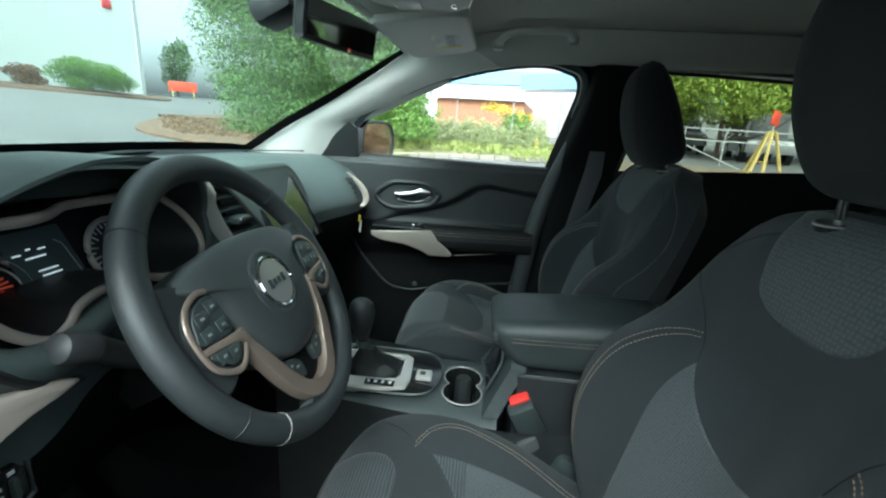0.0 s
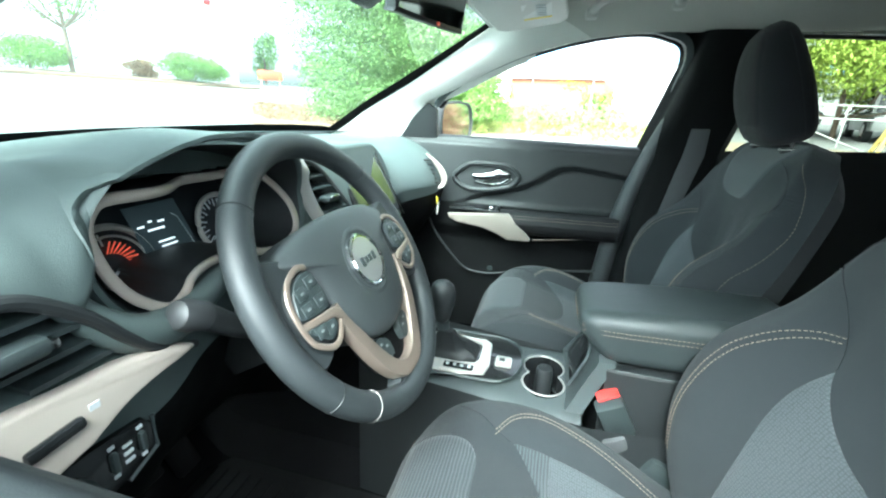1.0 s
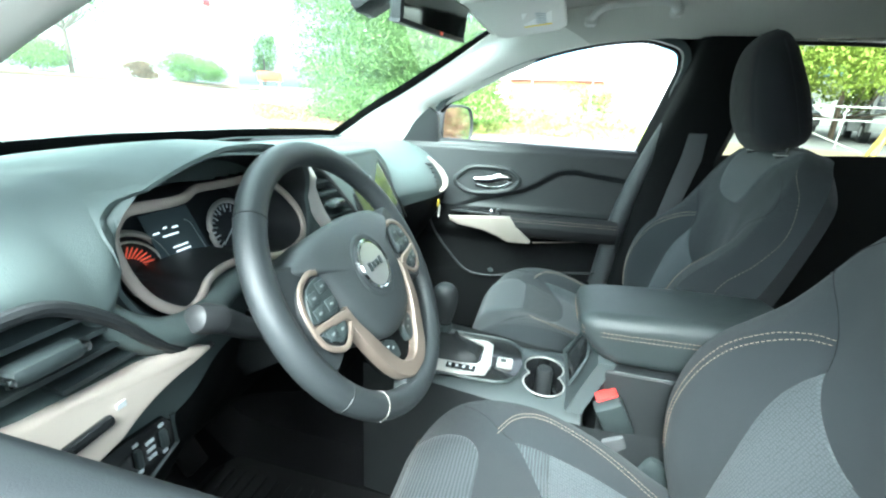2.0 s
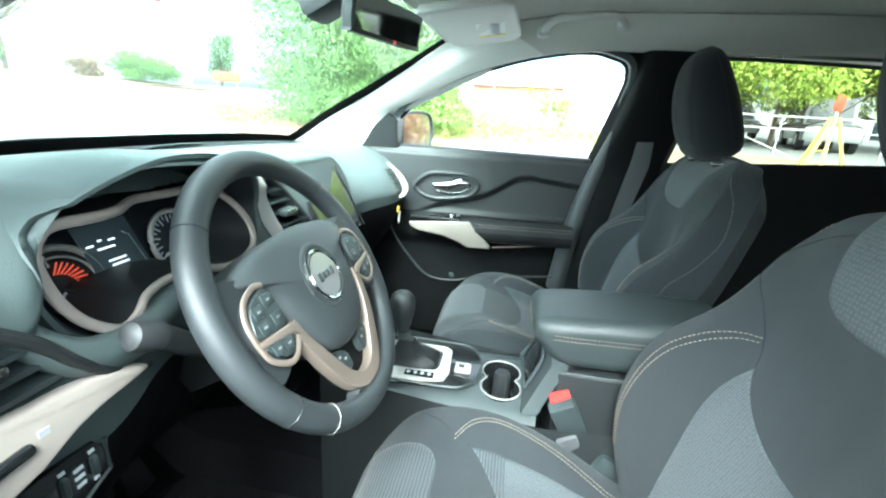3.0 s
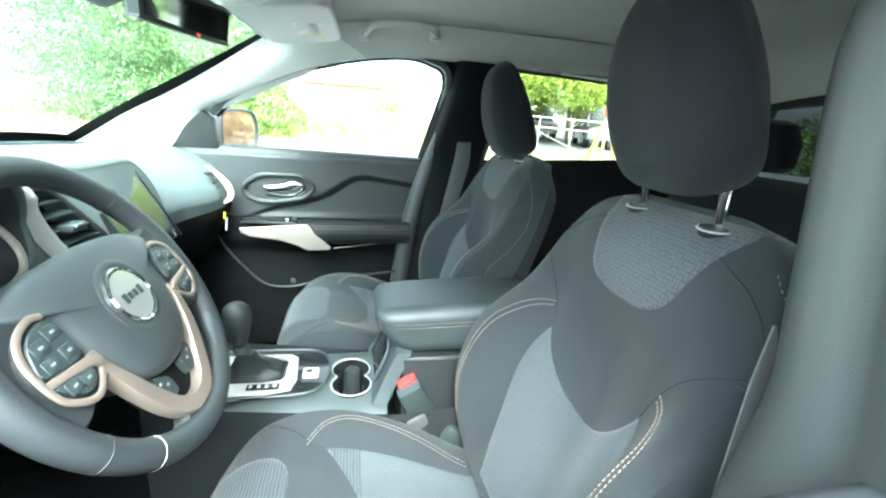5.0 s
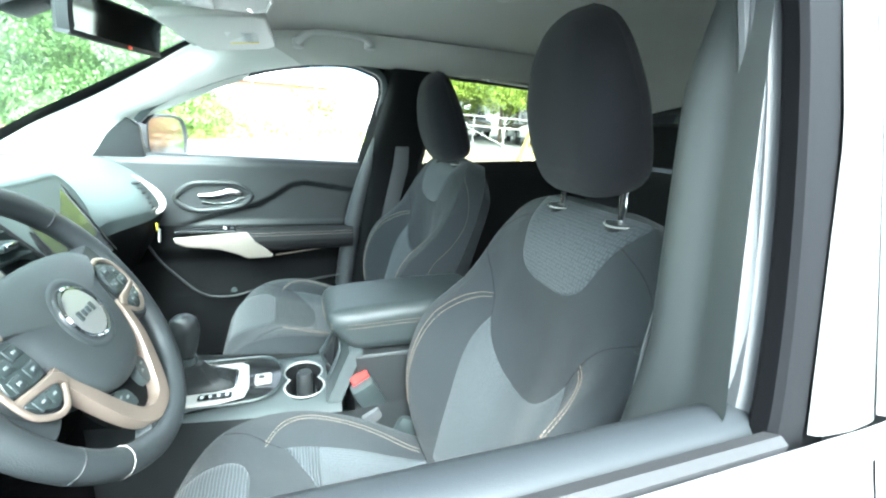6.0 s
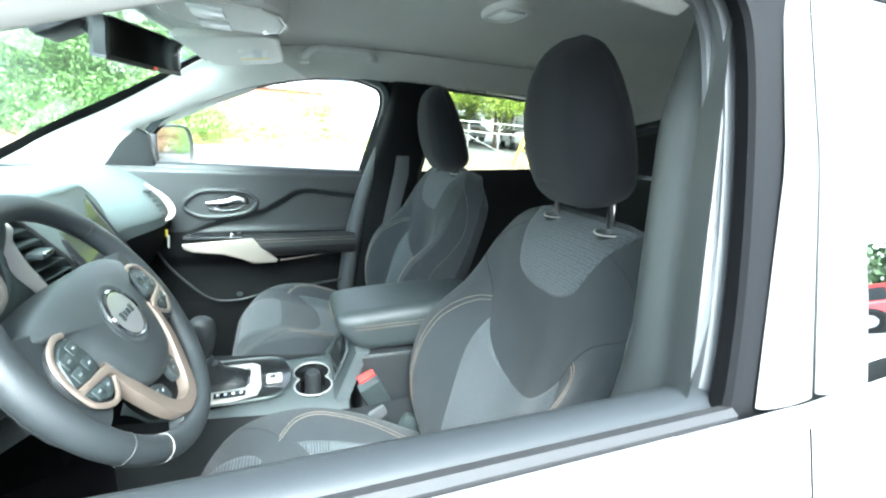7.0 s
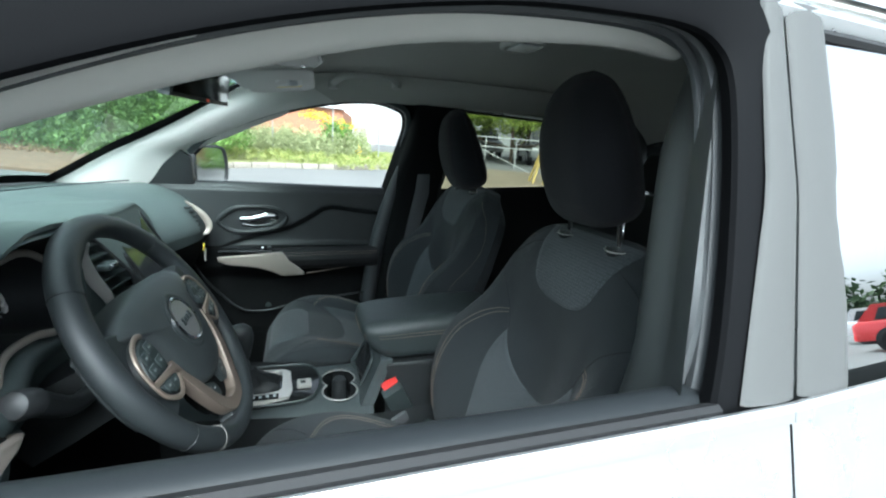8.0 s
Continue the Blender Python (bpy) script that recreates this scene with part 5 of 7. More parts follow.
part("plate_rim", tube([(p.x, p.y, 0.706) for p in spline([(CX - 0.086, 0.07, 0), (CX - 0.088, -0.12, 0), (CX - 0.072, -0.178, 0), (CX - 0.02, -0.201, 0), (CX + 0.04, -0.198, 0), (CX + 0.08, -0.168, 0), (CX + 0.087, -0.10, 0), (CX + 0.087, 0.07, 0)], 5)], 0.003, 6), PLASTIC2, cs)
fr_o = [(CX - 0.085, 0.0), (CX - 0.085, -0.075), (CX - 0.072, -0.128), (CX - 0.040, -0.136), (CX + 0.045, -0.130), (CX + 0.058, -0.115), (CX + 0.058, 0.02), (CX - 0.06, 0.02)]
fr_i = [(CX - 0.050, -0.005), (CX - 0.050, -0.070), (CX - 0.044, -0.104), (CX - 0.030, -0.112), (CX + 0.034, -0.112), (CX + 0.042, -0.104), (CX + 0.042, 0.005), (CX - 0.035, 0.005)]
bm = bmesh.new()
levels = [[bm.verts.new((x, y, z)) for x, y in o] for o, z in ((fr_o, 0.704), (fr_o, 0.712), (fr_i, 0.714), (fr_i, 0.704))]
for a, b in zip(levels, levels[1:]):
    for i in range(8):
        bm.faces.new((a[i], a[(i + 1) % 8], b[(i + 1) % 8], b[i]))
bmesh.ops.bevel(bm, geom=[e for e in bm.edges if abs(e.verts[0].co.z - e.verts[1].co.z) < 0.001], offset=0.002, segments=2, affect="EDGES")
sf = part("shifter_frame", bm, SILVER, cs, "satin silver shifter frame")
part("gear_window", box((CX - 0.068, -0.075, 0.7145), (0.018, 0.062, 0.003), 0.001), GLOSS, sf, "gear display window")
for k in range(4):
    part("mark", box((CX - 0.068, -0.052 - 0.015 * k, 0.7165), (0.008, 0.006, 0.0008), 0), PALE, sf)
part("brake_switch", box((CX - 0.020, -0.163, 0.711), (0.032, 0.034, 0.010), 0.003), SILVER, cs, "satin parking brake switch")
part("mark", box((CX - 0.020, -0.160, 0.7165), (0.012, 0.012, 0.0008), 0), PLASTIC, cs)
part("switch_hole", box((CX - 0.020, -0.137, 0.708), (0.034, 0.014, 0.004), 0.001), RUBBER, cs)

gs = thing("gear_shifter", (CX - 0.02, -0.03, 0.70), "black gear shifter with leather boot", "gear lever")
part("boot", loft([[Vector((CX - 0.004 + a * 0.044 * k + dx, -0.05 + b * 0.055 * k + 0.02 * (1 - k) + 0.004 * math.sin(5 * a + 9 * k), z)) for a, b in ((1, 0.6), (0.6, 1), (0, 1.05), (-0.6, 1), (-1, 0.6), (-1, 0), (-1, -0.6), (-0.6, -1), (0, -1.05), (0.6, -1), (1, -0.6), (1, 0))] for k, z, dx in ((1.0, 0.706, 0), (0.95, 0.716, 0), (0.86, 0.722, -0.001), (0.70, 0.730, -0.006), (0.62, 0.736, -0.010), (0.45, 0.748, -0.016), (0.38, 0.756, -0.018), (0.28, 0.770, -0.022))]), PLASTIC, gs, "folded leather boot")
part("shaft", tube([(-0.036, -0.03, 0.755), (-0.046, -0.028, 0.80)], 0.009, 12), GLOSS, gs)
part("collar", lathe([(0.014, 0), (0.015, 0.006), (0.013, 0.016), (0.0, 0.016)], (-0.042, -0.030, 0.776), (-0.15, 0.05, 1), 16), PLASTIC2, gs)
part("knob", loft([[Vector((-0.050 + dx + r * math.cos(w) * 0.92, -0.028 + r * math.sin(w), z)) for w in span(0, 2 * math.pi, 25)[:-1]] for z, r, dx in ((0.794, 0.012, 0.003), (0.805, 0.017, 0.002), (0.825, 0.022, 0), (0.845, 0.026, -0.001), (0.862, 0.0265, -0.002), (0.876, 0.023, -0.003), (0.884, 0.015, -0.004), (0.887, 0.004, -0.004))]), PLASTIC, gs, "rounded black knob")

# armrest box
ar = thing("console_armrest", (CX, -0.46, 0.55), "black stitched armrest lid on its storage box", "armrest")


def rring(cx, hw, y, z0, z1, r=0.02, n=5):
    pts = []
    for sx, sz, a0 in ((1, 1, 0), (-1, 1, 90), (-1, -1, 180), (1, -1, 270)):
        for k in range(n):
            a = radians(a0 + 90 * k / (n - 1))
            pts.append(Vector((cx + sx * (hw - r) + r * math.cos(a), y, (z1 - r if sz > 0 else z0 + r) + r * math.sin(a))))
    return pts


LID = [(-0.2935, 0.854, 0.864, 0.056), (-0.296, 0.848, 0.871, 0.068), (-0.301, 0.838, 0.877, 0.079), (-0.310, 0.828, 0.882, 0.086), (-0.322, 0.814, 0.885, 0.090), (-0.336, 0.801, 0.887, 0.092), (-0.350, 0.793, 0.888, 0.093), (-0.370, 0.788, 0.890, 0.094), (-0.50, 0.788, 0.898, 0.094), (-0.64, 0.789, 0.900, 0.093), (-0.66, 0.800, 0.890, 0.088)]
lid = part("lid", loft([rring(CX, hw, y, z0, z1, min(0.030, 0.46 * (z1 - z0)), 8) for y, z0, z1, hw in LID]), LEATHER2, ar, "padded armrest lid")
for dz_ in (0.0, -0.008):
    for s in (-1, 1):
        part("stitching", dashes([(CX + s * (curve([(-q[0], q[3]) for q in LID], 0.302 + 0.034 * k) + 0.0004), -0.302 - 0.034 * k, 0.856 + dz_ + 0.0012 * k) for k in range(11)], r=0.0008), THREAD, lid, "tan stitching")
    part("stitching", dashes([(CX + 0.079 * k / 8, -0.2925 - 0.0085 * abs(k / 8) ** 4, 0.8595 + dz_ * 0.6) for k in range(-8, 9)], r=0.0008), THREAD, lid)
part("box_body", loft([rring(CX, 0.093, -0.352, 0.60, 0.783, 0.006), rring(CX, 0.097, -0.362, 0.52, 0.784, 0.006), rring(CX, 0.099, -0.66, 0.45, 0.784, 0.006)]), PLASTIC, ar, "black storage box")
part("lid_seam", tube([(CX - 0.0985, -0.366, 0.7862), (CX - 0.0985, -0.60, 0.7862)], 0.0016, 6), PLASTIC2, ar)
part("box_front", loft([[Vector((CX + x, y + dy_, z)) for x, y, z in ((-0.113, -0.290, 0.690), (-0.098, -0.312, 0.735), (-0.090, -0.338, 0.792), (-0.070, -0.338, 0.800), (0.070, -0.338, 0.800), (0.090, -0.338, 0.792), (0.098, -0.312, 0.735), (0.113, -0.290, 0.690))] for dy_ in (0, -0.03)]), CONSOLE, ar, "sloped front of the storage box")
part("phone_slot", slab([(CX - 0.058, -0.2995, 0.715), (CX - 0.058, -0.316, 0.752), (CX - 0.040, -0.330, 0.785), (CX + 0.040, -0.330, 0.785), (CX + 0.058, -0.316, 0.752), (CX + 0.058, -0.2995, 0.715)], (0, 0.004, 0.002), 0.0015), GLOSS, ar, "black slot insert")
part("slot_lip", tube(spline([(CX - 0.060, -0.294, 0.714), (CX - 0.060, -0.311, 0.753), (CX - 0.042, -0.325, 0.787), (CX + 0.042, -0.325, 0.787), (CX + 0.060, -0.311, 0.753), (CX + 0.060, -0.294, 0.714)], 3), 0.003, 6), CONSOLE, ar)
bk = thing("belt_buckle", (-0.118, -0.37, 0.68), "black seat belt buckle with red button", "belt buckle", "belt buckles")
mB = Euler((radians(-28), radians(-10), radians(10))).to_matrix().to_4x4()
part("buckle_body", box((-0.122, -0.378, 0.695), (0.030, 0.052, 0.085), 0.006, mB), PLASTIC2, bk)
part("release_button", box((-0.1155, -0.359, 0.7365), (0.022, 0.040, 0.010), 0.003, mB), RED, bk, "red release button")
part("buckle_strap", box((-0.128, -0.40, 0.62), (0.012, 0.04, 0.10), 0.004, mB), BELT, bk)


# ---------------------------------------------------------------- seats
def seat(cx, label, hr_s=0.622, hr_n=0.006, dy=0.0, dz=0.0):
    """A bucket seat: cushion, leaning back with deep bolsters, head restraint that tips forward on two posts."""
    b = thing("bucket_seat", (cx, -0.35 + dy, 0.38), label, "car seat", "front seats")
    LEAN_B = radians(20)
    up, fw = Vector((0, -math.sin(LEAN_B), math.cos(LEAN_B))), Vector((0, math.cos(LEAN_B), math.sin(LEAN_B)))
    o = Vector((cx, -0.478 + dy, 0.605 + dz))
    HW = [(0.0, 0.215), (0.05, 0.236), (0.10, 0.250), (0.20, 0.264), (0.30, 0.268), (0.36, 0.262), (0.42, 0.252), (0.46, 0.244), (0.50, 0.232), (0.535, 0.216), (0.563, 0.194), (0.584, 0.166), (0.599, 0.130), (0.607, 0.09)]
    BOLSTER = [(0.0, 0.000), (0.04, 0.028), (0.094, 0.058), (0.154, 0.080), (0.228, 0.088), (0.285, 0.078), (0.338, 0.050), (0.38, 0.030), (0.44, 0.018), (0.50, 0.012), (0.56, 0.0)]
    MIDDLE = [(0.0, 0.0), (0.08, -0.016), (0.20, -0.034), (0.30, -0.034), (0.38, -0.018), (0.44, 0.004), (0.49, 0.017), (0.53, 0.018), (0.58, -0.002), (0.61, -0.020)]
    RIDGE = [(0.0, 0.0), (0.20, 0.004), (0.34, 0.000), (0.42, 0.009), (0.48, 0.017), (0.54, 0.016), (0.58, -0.004), (0.61, -0.024)]

    def front(x, s):
        a = abs(x)
        w = scurve(HW, s)
        k = min(1.0, a / w)
        mid, rid, bol = scurve(MIDDLE, s), scurve(RIDGE, s), scurve(BOLSTER, s)
        n = mid + (rid - mid) * smooth(0.01, 0.135, a) + (bol - rid) * smooth(0.122, 0.200, a)
        return n - (max(0.0, bol) * 0.85 + 0.052) * smooth(0.84, 1.0, k) ** 1.8

    def B(x, s, n):
        return o + Vector((x, 0, 0)) + up * s + fw * n

    rings = []
    for s in span(0.0, 0.590, 60) + [0.598, 0.605]:
        w = scurve(HW, s)
        fr = [B(w * k, s, front(w * k, s)) for k in (math.copysign(abs(q) ** 0.85, q) for q in span(-1, 1, 65))]
        d = -0.115 + 0.05 * smooth(0.50, 0.61, s)
        bk_ = [B(w * k * (0.97 - 0.03 * abs(k)), s, d * (1 - 0.25 * abs(k) ** 4)) for k in span(0.98, -0.98, 17)]
        rings.append(fr + bk_)
    back = part("backrest", loft(rings), CLOTH, b, "charcoal cloth backrest")

    def patch(name, s0, s1, xl, xr, material, lbl, lift=0.0026, fn=B, sf=front, nu=26, nv=30, sewn=(1, 1)):
        run = []

        def f(u, v):
            s = s0 + (s1 - s0) * v
            x = xl(s) + (xr(s) - xl(s)) * u
            e = min(u, 1 - u) * abs(xr(s) - xl(s)) / 0.006
            ev = min(v if sewn[0] else 1, 1 - v if sewn[1] else 1) * abs(s1 - s0) / 0.006
            l = lift * min(1, e) * min(1, ev) - 0.0012 * (1 - min(1, e, ev))
            run.append((x, s))
            return fn(x, s, sf(x, s) + l)
        us = [0, 0.012, 0.03] + span(0.07, 0.93, nu) + [0.97, 0.988, 1]
        ob = part(name, grid(f, us, [0, 0.01, 0.03] + span(0.06, 0.94, nv) + [0.97, 0.99, 1]), material, back if fn is B else cushion, lbl)
        uv = ob.data.uv_layers.new(name="cloth")
        for loop in ob.data.loops:
            uv.data[loop.index].uv = run[loop.vertex_index]
        return ob

    # lower grey panel with two horns, dark tongue above, grey yoke at the neck
    low_w = lambda s: scurve([(0.02, 0.104), (0.10, 0.124), (0.20, 0.137), (0.27, 0.140), (0.31, 0.134), (0.338, 0.122)], s)
    tongue = lambda s: scurve([(0.2505, 0.016), (0.2530, 0.030), (0.260, 0.048), (0.272, 0.067), (0.288, 0.086), (0.306, 0.102), (0.324, 0.114), (0.338, 0.120)], s)
    patch("centre_panel", 0.02, 0.2505, lambda s: -low_w(s), lambda s: low_w(s), MESHCLOTH2, "light grey woven centre panel", sewn=(1, 0))
    for q in (-1, 1):
        patch("centre_panel", 0.2505, 0.338, lambda s: q * tongue(s), lambda s: q * max(low_w(s), tongue(s) + 0.002), MESHCLOTH2, "light grey woven side horn", nu=8, sewn=(0, 1))
    yoke = lambda s: scurve([(0.444, 0.014), (0.447, 0.036), (0.455, 0.064), (0.472, 0.086), (0.502, 0.099), (0.537, 0.111), (0.571, 0.124), (0.598, 0.134)], s)
    patch("neck_panel", 0.444, 0.597, lambda s: -yoke(s), lambda s: yoke(s), MESHCLOTH, "grey woven yoke below the head restraint")
    # seams and stitches
    on_back = lambda q, table, h=0.0012: [B(q * p.x, p.y, front(q * p.x, p.y) + h) for p in spline([(x, s, 0) for x, s in table], 7)]
    for q in (-1, 1):
        arc = on_back(q, [(0.136, 0.377), (0.161, 0.365), (0.183, 0.338), (0.195, 0.296), (0.200, 0.24), (0.205, 0.16), (0.205, 0.07)])
        arc2 = on_back(q, [(0.136, 0.369), (0.157, 0.357), (0.175, 0.331), (0.186, 0.291), (0.191, 0.24), (0.196, 0.16), (0.196, 0.07)])
        part("stitching", joined(dashes(arc, r=0.0008), dashes(arc2, r=0.0008)), THREAD, back, "double tan stitching")
        part("seam", tube(on_back(q, [(0.121, 0.336), (0.128, 0.362), (0.142, 0.390), (0.165, 0.416), (0.195, 0.438), (0.212, 0.452), (0.211, 0.478), (0.196, 0.502), (0.160, 0.530), (0.114, 0.550)], -0.0002), 0.0011, 5), CLOTH2, back)
        side = on_back(q, [(0.175, 0.555), (0.212, 0.510), (0.236, 0.445), (0.247, 0.37), (0.251, 0.30), (0.249, 0.20), (0.236, 0.10)], 0.0008)
        part("stitching", dashes(side, 0.004, 0.004, 0.0006), THREAD, back, "fine tan side stitching")
        # gathered cloth along the side seam
        for k in range(9):
            s = 0.440 + 0.0065 * k
            e = scurve([(0.43, 0.208), (0.452, 0.214), (0.478, 0.213), (0.50, 0.200)], s)
            part("gather", tube([B(q * x, s + 0.002 * (x - e) / 0.01, front(q * x, s) + 0.0004) for x in (e - 0.003, e + 0.004, e + 0.012)], [0.0006, 0.0013, 0.0006], 5), CLOTH, back)

    # cushion: falls to the rear between raised bolsters
    HC = [(0.025, 0.190), (0.05, 0.215), (0.09, 0.238), (0.15, 0.252), (0.25, 0.258), (0.35, 0.252), (0.45, 0.238), (0.56, 0.215)]
    MID_Z = [(0.02, 0.612), (0.035, 0.642), (0.055, 0.664), (0.085, 0.680), (0.13, 0.686), (0.18, 0.679), (0.25, 0.657), (0.33, 0.628), (0.42, 0.598), (0.56, 0.570)]
    BOL_Z = [(0.02, 0.590), (0.05, 0.640), (0.09, 0.678), (0.14, 0.697), (0.19, 0.702), (0.25, 0.697), (0.31, 0.680), (0.36, 0.661), (0.41, 0.638), (0.46, 0.612), (0.56, 0.575)]

    def top(x, s):
        a, w = abs(x), scurve(HC, s)
        k = min(1.0, a / w)
        m, e = scurve(MID_Z, s), scurve(BOL_Z, s)
        return m + (e - m) * smooth(0.09, 0.19, a) - 0.115 * smooth(0.80, 1.0, k) ** 2

    def C(x, s, n):
        return Vector((cx + x, 0.005 + dy - s, n + dz))
    rings = []
    for s in [0.022, 0.026, 0.031, 0.037] + span(0.045, 0.56, 48):
        w = scurve(HC, s)
        fr = [C(w * k, s, top(w * k, s)) for k in (math.copysign(abs(q) ** 0.85, q) for q in span(-1, 1, 55))]
        lo = [C(w * 0.97 * k, s + 0.012 * smooth(0.08, 0.02, s), 0.47 + 0.03 * smooth(0.09, 0.02, s)) for k in span(1, -1, 13)]
        rings.append(fr + lo)
    cushion = part("cushion", loft(rings), CLOTH, b, "charcoal cloth cushion")
    cw = lambda s: scurve([(0.208, 0.136), (0.25, 0.139), (0.35, 0.140), (0.50, 0.132)], s)
    arch = lambda s: scurve([(0.208, 0.132), (0.225, 0.118), (0.245, 0.092), (0.260, 0.064), (0.270, 0.034), (0.274, 0.004)], s)
    patch("centre_panel", 0.272, 0.52, lambda s: -cw(s), lambda s: cw(s), MESHCLOTH2, "light grey woven cushion panel", fn=C, sf=top, sewn=(0, 1))
    for q in (-1, 1):
        patch("centre_panel", 0.208, 0.274, lambda s: q * arch(s), lambda s: q * cw(s), RIBCLOTH, "grey ribbed horn of the cushion panel", fn=C, sf=top, nu=10, nv=14)
    fwid = lambda s: scurve([(0.036, 0.112), (0.08, 0.120), (0.12, 0.119), (0.140, 0.110), (0.152, 0.092), (0.158, 0.070)], s)
    patch("front_panel", 0.036, 0.158, lambda s: -fwid(s), lambda s: fwid(s), RIBCLOTH, "grey ribbed cushion front", fn=C, sf=top)
    on_cush = lambda q, table, h=0.0012: [C(q * p.x, p.y, top(q * p.x, p.y) + h) for p in spline([(x, s, 0) for x, s in table], 7)]
    for q in (-1, 1):
        for dx in (0.0, 0.0085):
            part("stitching", dashes(on_cush(q, [(0.146 - dx, 0.178), (0.178 - dx, 0.203), (0.195 - dx, 0.235), (0.199 - dx, 0.27), (0.193 - dx, 0.32), (0.184 - dx, 0.37), (0.172 - dx, 0.42), (0.156 - dx, 0.48)]), r=0.0008), THREAD, cushion, "tan stitching")
        part("seam", tube(on_cush(q, [(0.196, 0.105), (0.172, 0.146), (0.146, 0.180), (0.134, 0.206)], 0.0002), 0.0012, 5), CLOTH2, cushion)
    part("cushion_seam", tube([C(x, 0.026 + 0.10 * x * x, 0.600 - 0.15 * x * x) for x in span(-0.19, 0.19, 20)], 0.002, 5), CLOTH2, cushion)
    part("stitching", dashes([C(x, 0.0215 + 0.10 * x * x, 0.606 - 0.15 * x * x) for x in span(-0.18, 0.18, 20)]), THREAD, cushion)
    # plinth and recliner covers
    part("plinth", box((cx, -0.27 + dy, 0.42), (0.40, 0.44, 0.12), 0.02), PLASTIC, b, "black seat plinth")
    for q in (-1, 1):
        part("side_cover", box((cx + q * 0.235, -0.40 + dy, 0.50), (0.035, 0.30, 0.13), 0.016, Euler((radians(-8), 0, 0)).to_matrix().to_4x4()), PLASTIC2, b, "plastic side cover")
        part("hinge_cover", box((cx + q * 0.225, -0.470 + dy, 0.600 + dz), (0.030, 0.075, 0.060), 0.012, Euler((radians(25), 0, 0)).to_matrix().to_4x4()), PLASTIC2, b, "grey recliner cover")
    # head restraint, tipped forward
    TIP = radians(21)
    hb = o + up * hr_s + fw * hr_n
    up2, fw2 = Vector((0, math.sin(TIP), math.cos(TIP))), Vector((0, math.cos(TIP), -math.sin(TIP)))
    HR = [(0.0, 0.050, 0.022, -0.004), (0.003, 0.068, 0.035, -0.002), (0.010, 0.084, 0.045, 0.0), (0.030, 0.100, 0.054, 0.002), (0.08, 0.108, 0.058, 0.004), (0.13, 0.108, 0.056, 0.003), (0.175, 0.099, 0.050, 0.0), (0.21, 0.085, 0.043, -0.005), (0.236, 0.067, 0.034, -0.010), (0.252, 0.046, 0.022, -0.014), (0.260, 0.020, 0.009, -0.017)]
    hr_at = lambda h: [scurve([(q[0], q[k]) for q in HR], h) for k in (1, 2, 3)]
    rr = []
    for h in [0.0, 0.0015, 0.004, 0.010, 0.020] + span(0.030, 0.235, 16) + [0.242, 0.249, 0.254, 0.258, 0.260]:
        hw, d, off = hr_at(h)
        r = []
        for j in range(48):
            c_, s_ = math.cos(2 * math.pi * j / 48), math.sin(2 * math.pi * j / 48)
            r.append(hb + Vector((hw * math.copysign(abs(c_) ** 0.60, c_), 0, 0)) + up2 * h + fw2 * (off + d * math.copysign(abs(s_) ** 0.72, s_) - 0.010 * (s_ > 0) * c_ * c_))
        rr.append(r)
    hr = part("head_restraint", loft(rr), CLOTH2, b, "dark cloth head restraint")

    def brow(x, h, lift=0.0003):
        hw, d, off = hr_at(h)
        c_ = min(1, abs(x) / hw) ** (1 / 0.60)
        return hb + Vector((x, 0, 0)) + up2 * h + fw2 * (off + d * math.sqrt(1 - c_ * c_) ** 0.72 - 0.010 * c_ * c_ + lift)
    face_w = lambda h: scurve([(0.050, 0.046), (0.054, 0.056), (0.064, 0.064), (0.10, 0.070), (0.17, 0.068), (0.22, 0.056), (0.244, 0.040)], h)
    part("face_panel", grid(lambda u, v: brow(face_w(v) * u, v, 0.0018 * min(1, 8 * (1 - abs(u))) * min(1, (v - 0.050) / 0.006) - 0.0006), [-1, -0.98, -0.94] + span(-0.85, 0.85, 18) + [0.94, 0.98, 1], [0.050, 0.052, 0.056, 0.062] + span(0.075, 0.244, 18)), CLOTH2, hr, "dark cloth face of the head restraint")
    for q in (-1, 1):
        rim_ = [hb + Vector((q * hr_at(h)[0] * 0.985, 0, 0)) + up2 * h + fw2 * (hr_at(h)[2] - 0.2 * hr_at(h)[1] * 1.0) for h in span(0.012, 0.235, 20)]
        part("seam", tube(rim_, 0.0016, 5), CLOTH, hr)
        x = q * 0.0725
        p0, p1 = Vector((cx + x, -0.690 + dy, 1.120 + dz)), hb + Vector((x, 0, 0)) + up2 * 0.014
        ax_ = (p1 - p0).normalized()
        part("post", tube([p0, p1], 0.0065, 12), CHROME, hr, "chrome post")
        base = p0 + ax_ * 0.030
        part("post_collar", lathe([(0.022, -0.014), (0.0245, 0.0), (0.022, 0.0035), (0.010, 0.005), (0.0, 0.005)], base, ax_, 20), PLASTIC, back, "round black post collar")
        part("collar_ring", tube([base + ax_ * 0.001 + 0.0247 * (Vector((math.cos(w), 0, 0)) + ax_.cross(Vector((1, 0, 0))) * math.sin(w)) for w in span(0, 2 * math.pi, 25)[:-1]], 0.0014, 5, closed=True), SILVER, back)
    return b


seat(-0.360, "charcoal cloth driver seat with tan stitching")
seat(0.360, "charcoal cloth passenger seat with tan stitching", 0.592, -0.008, -0.030, 0.016)

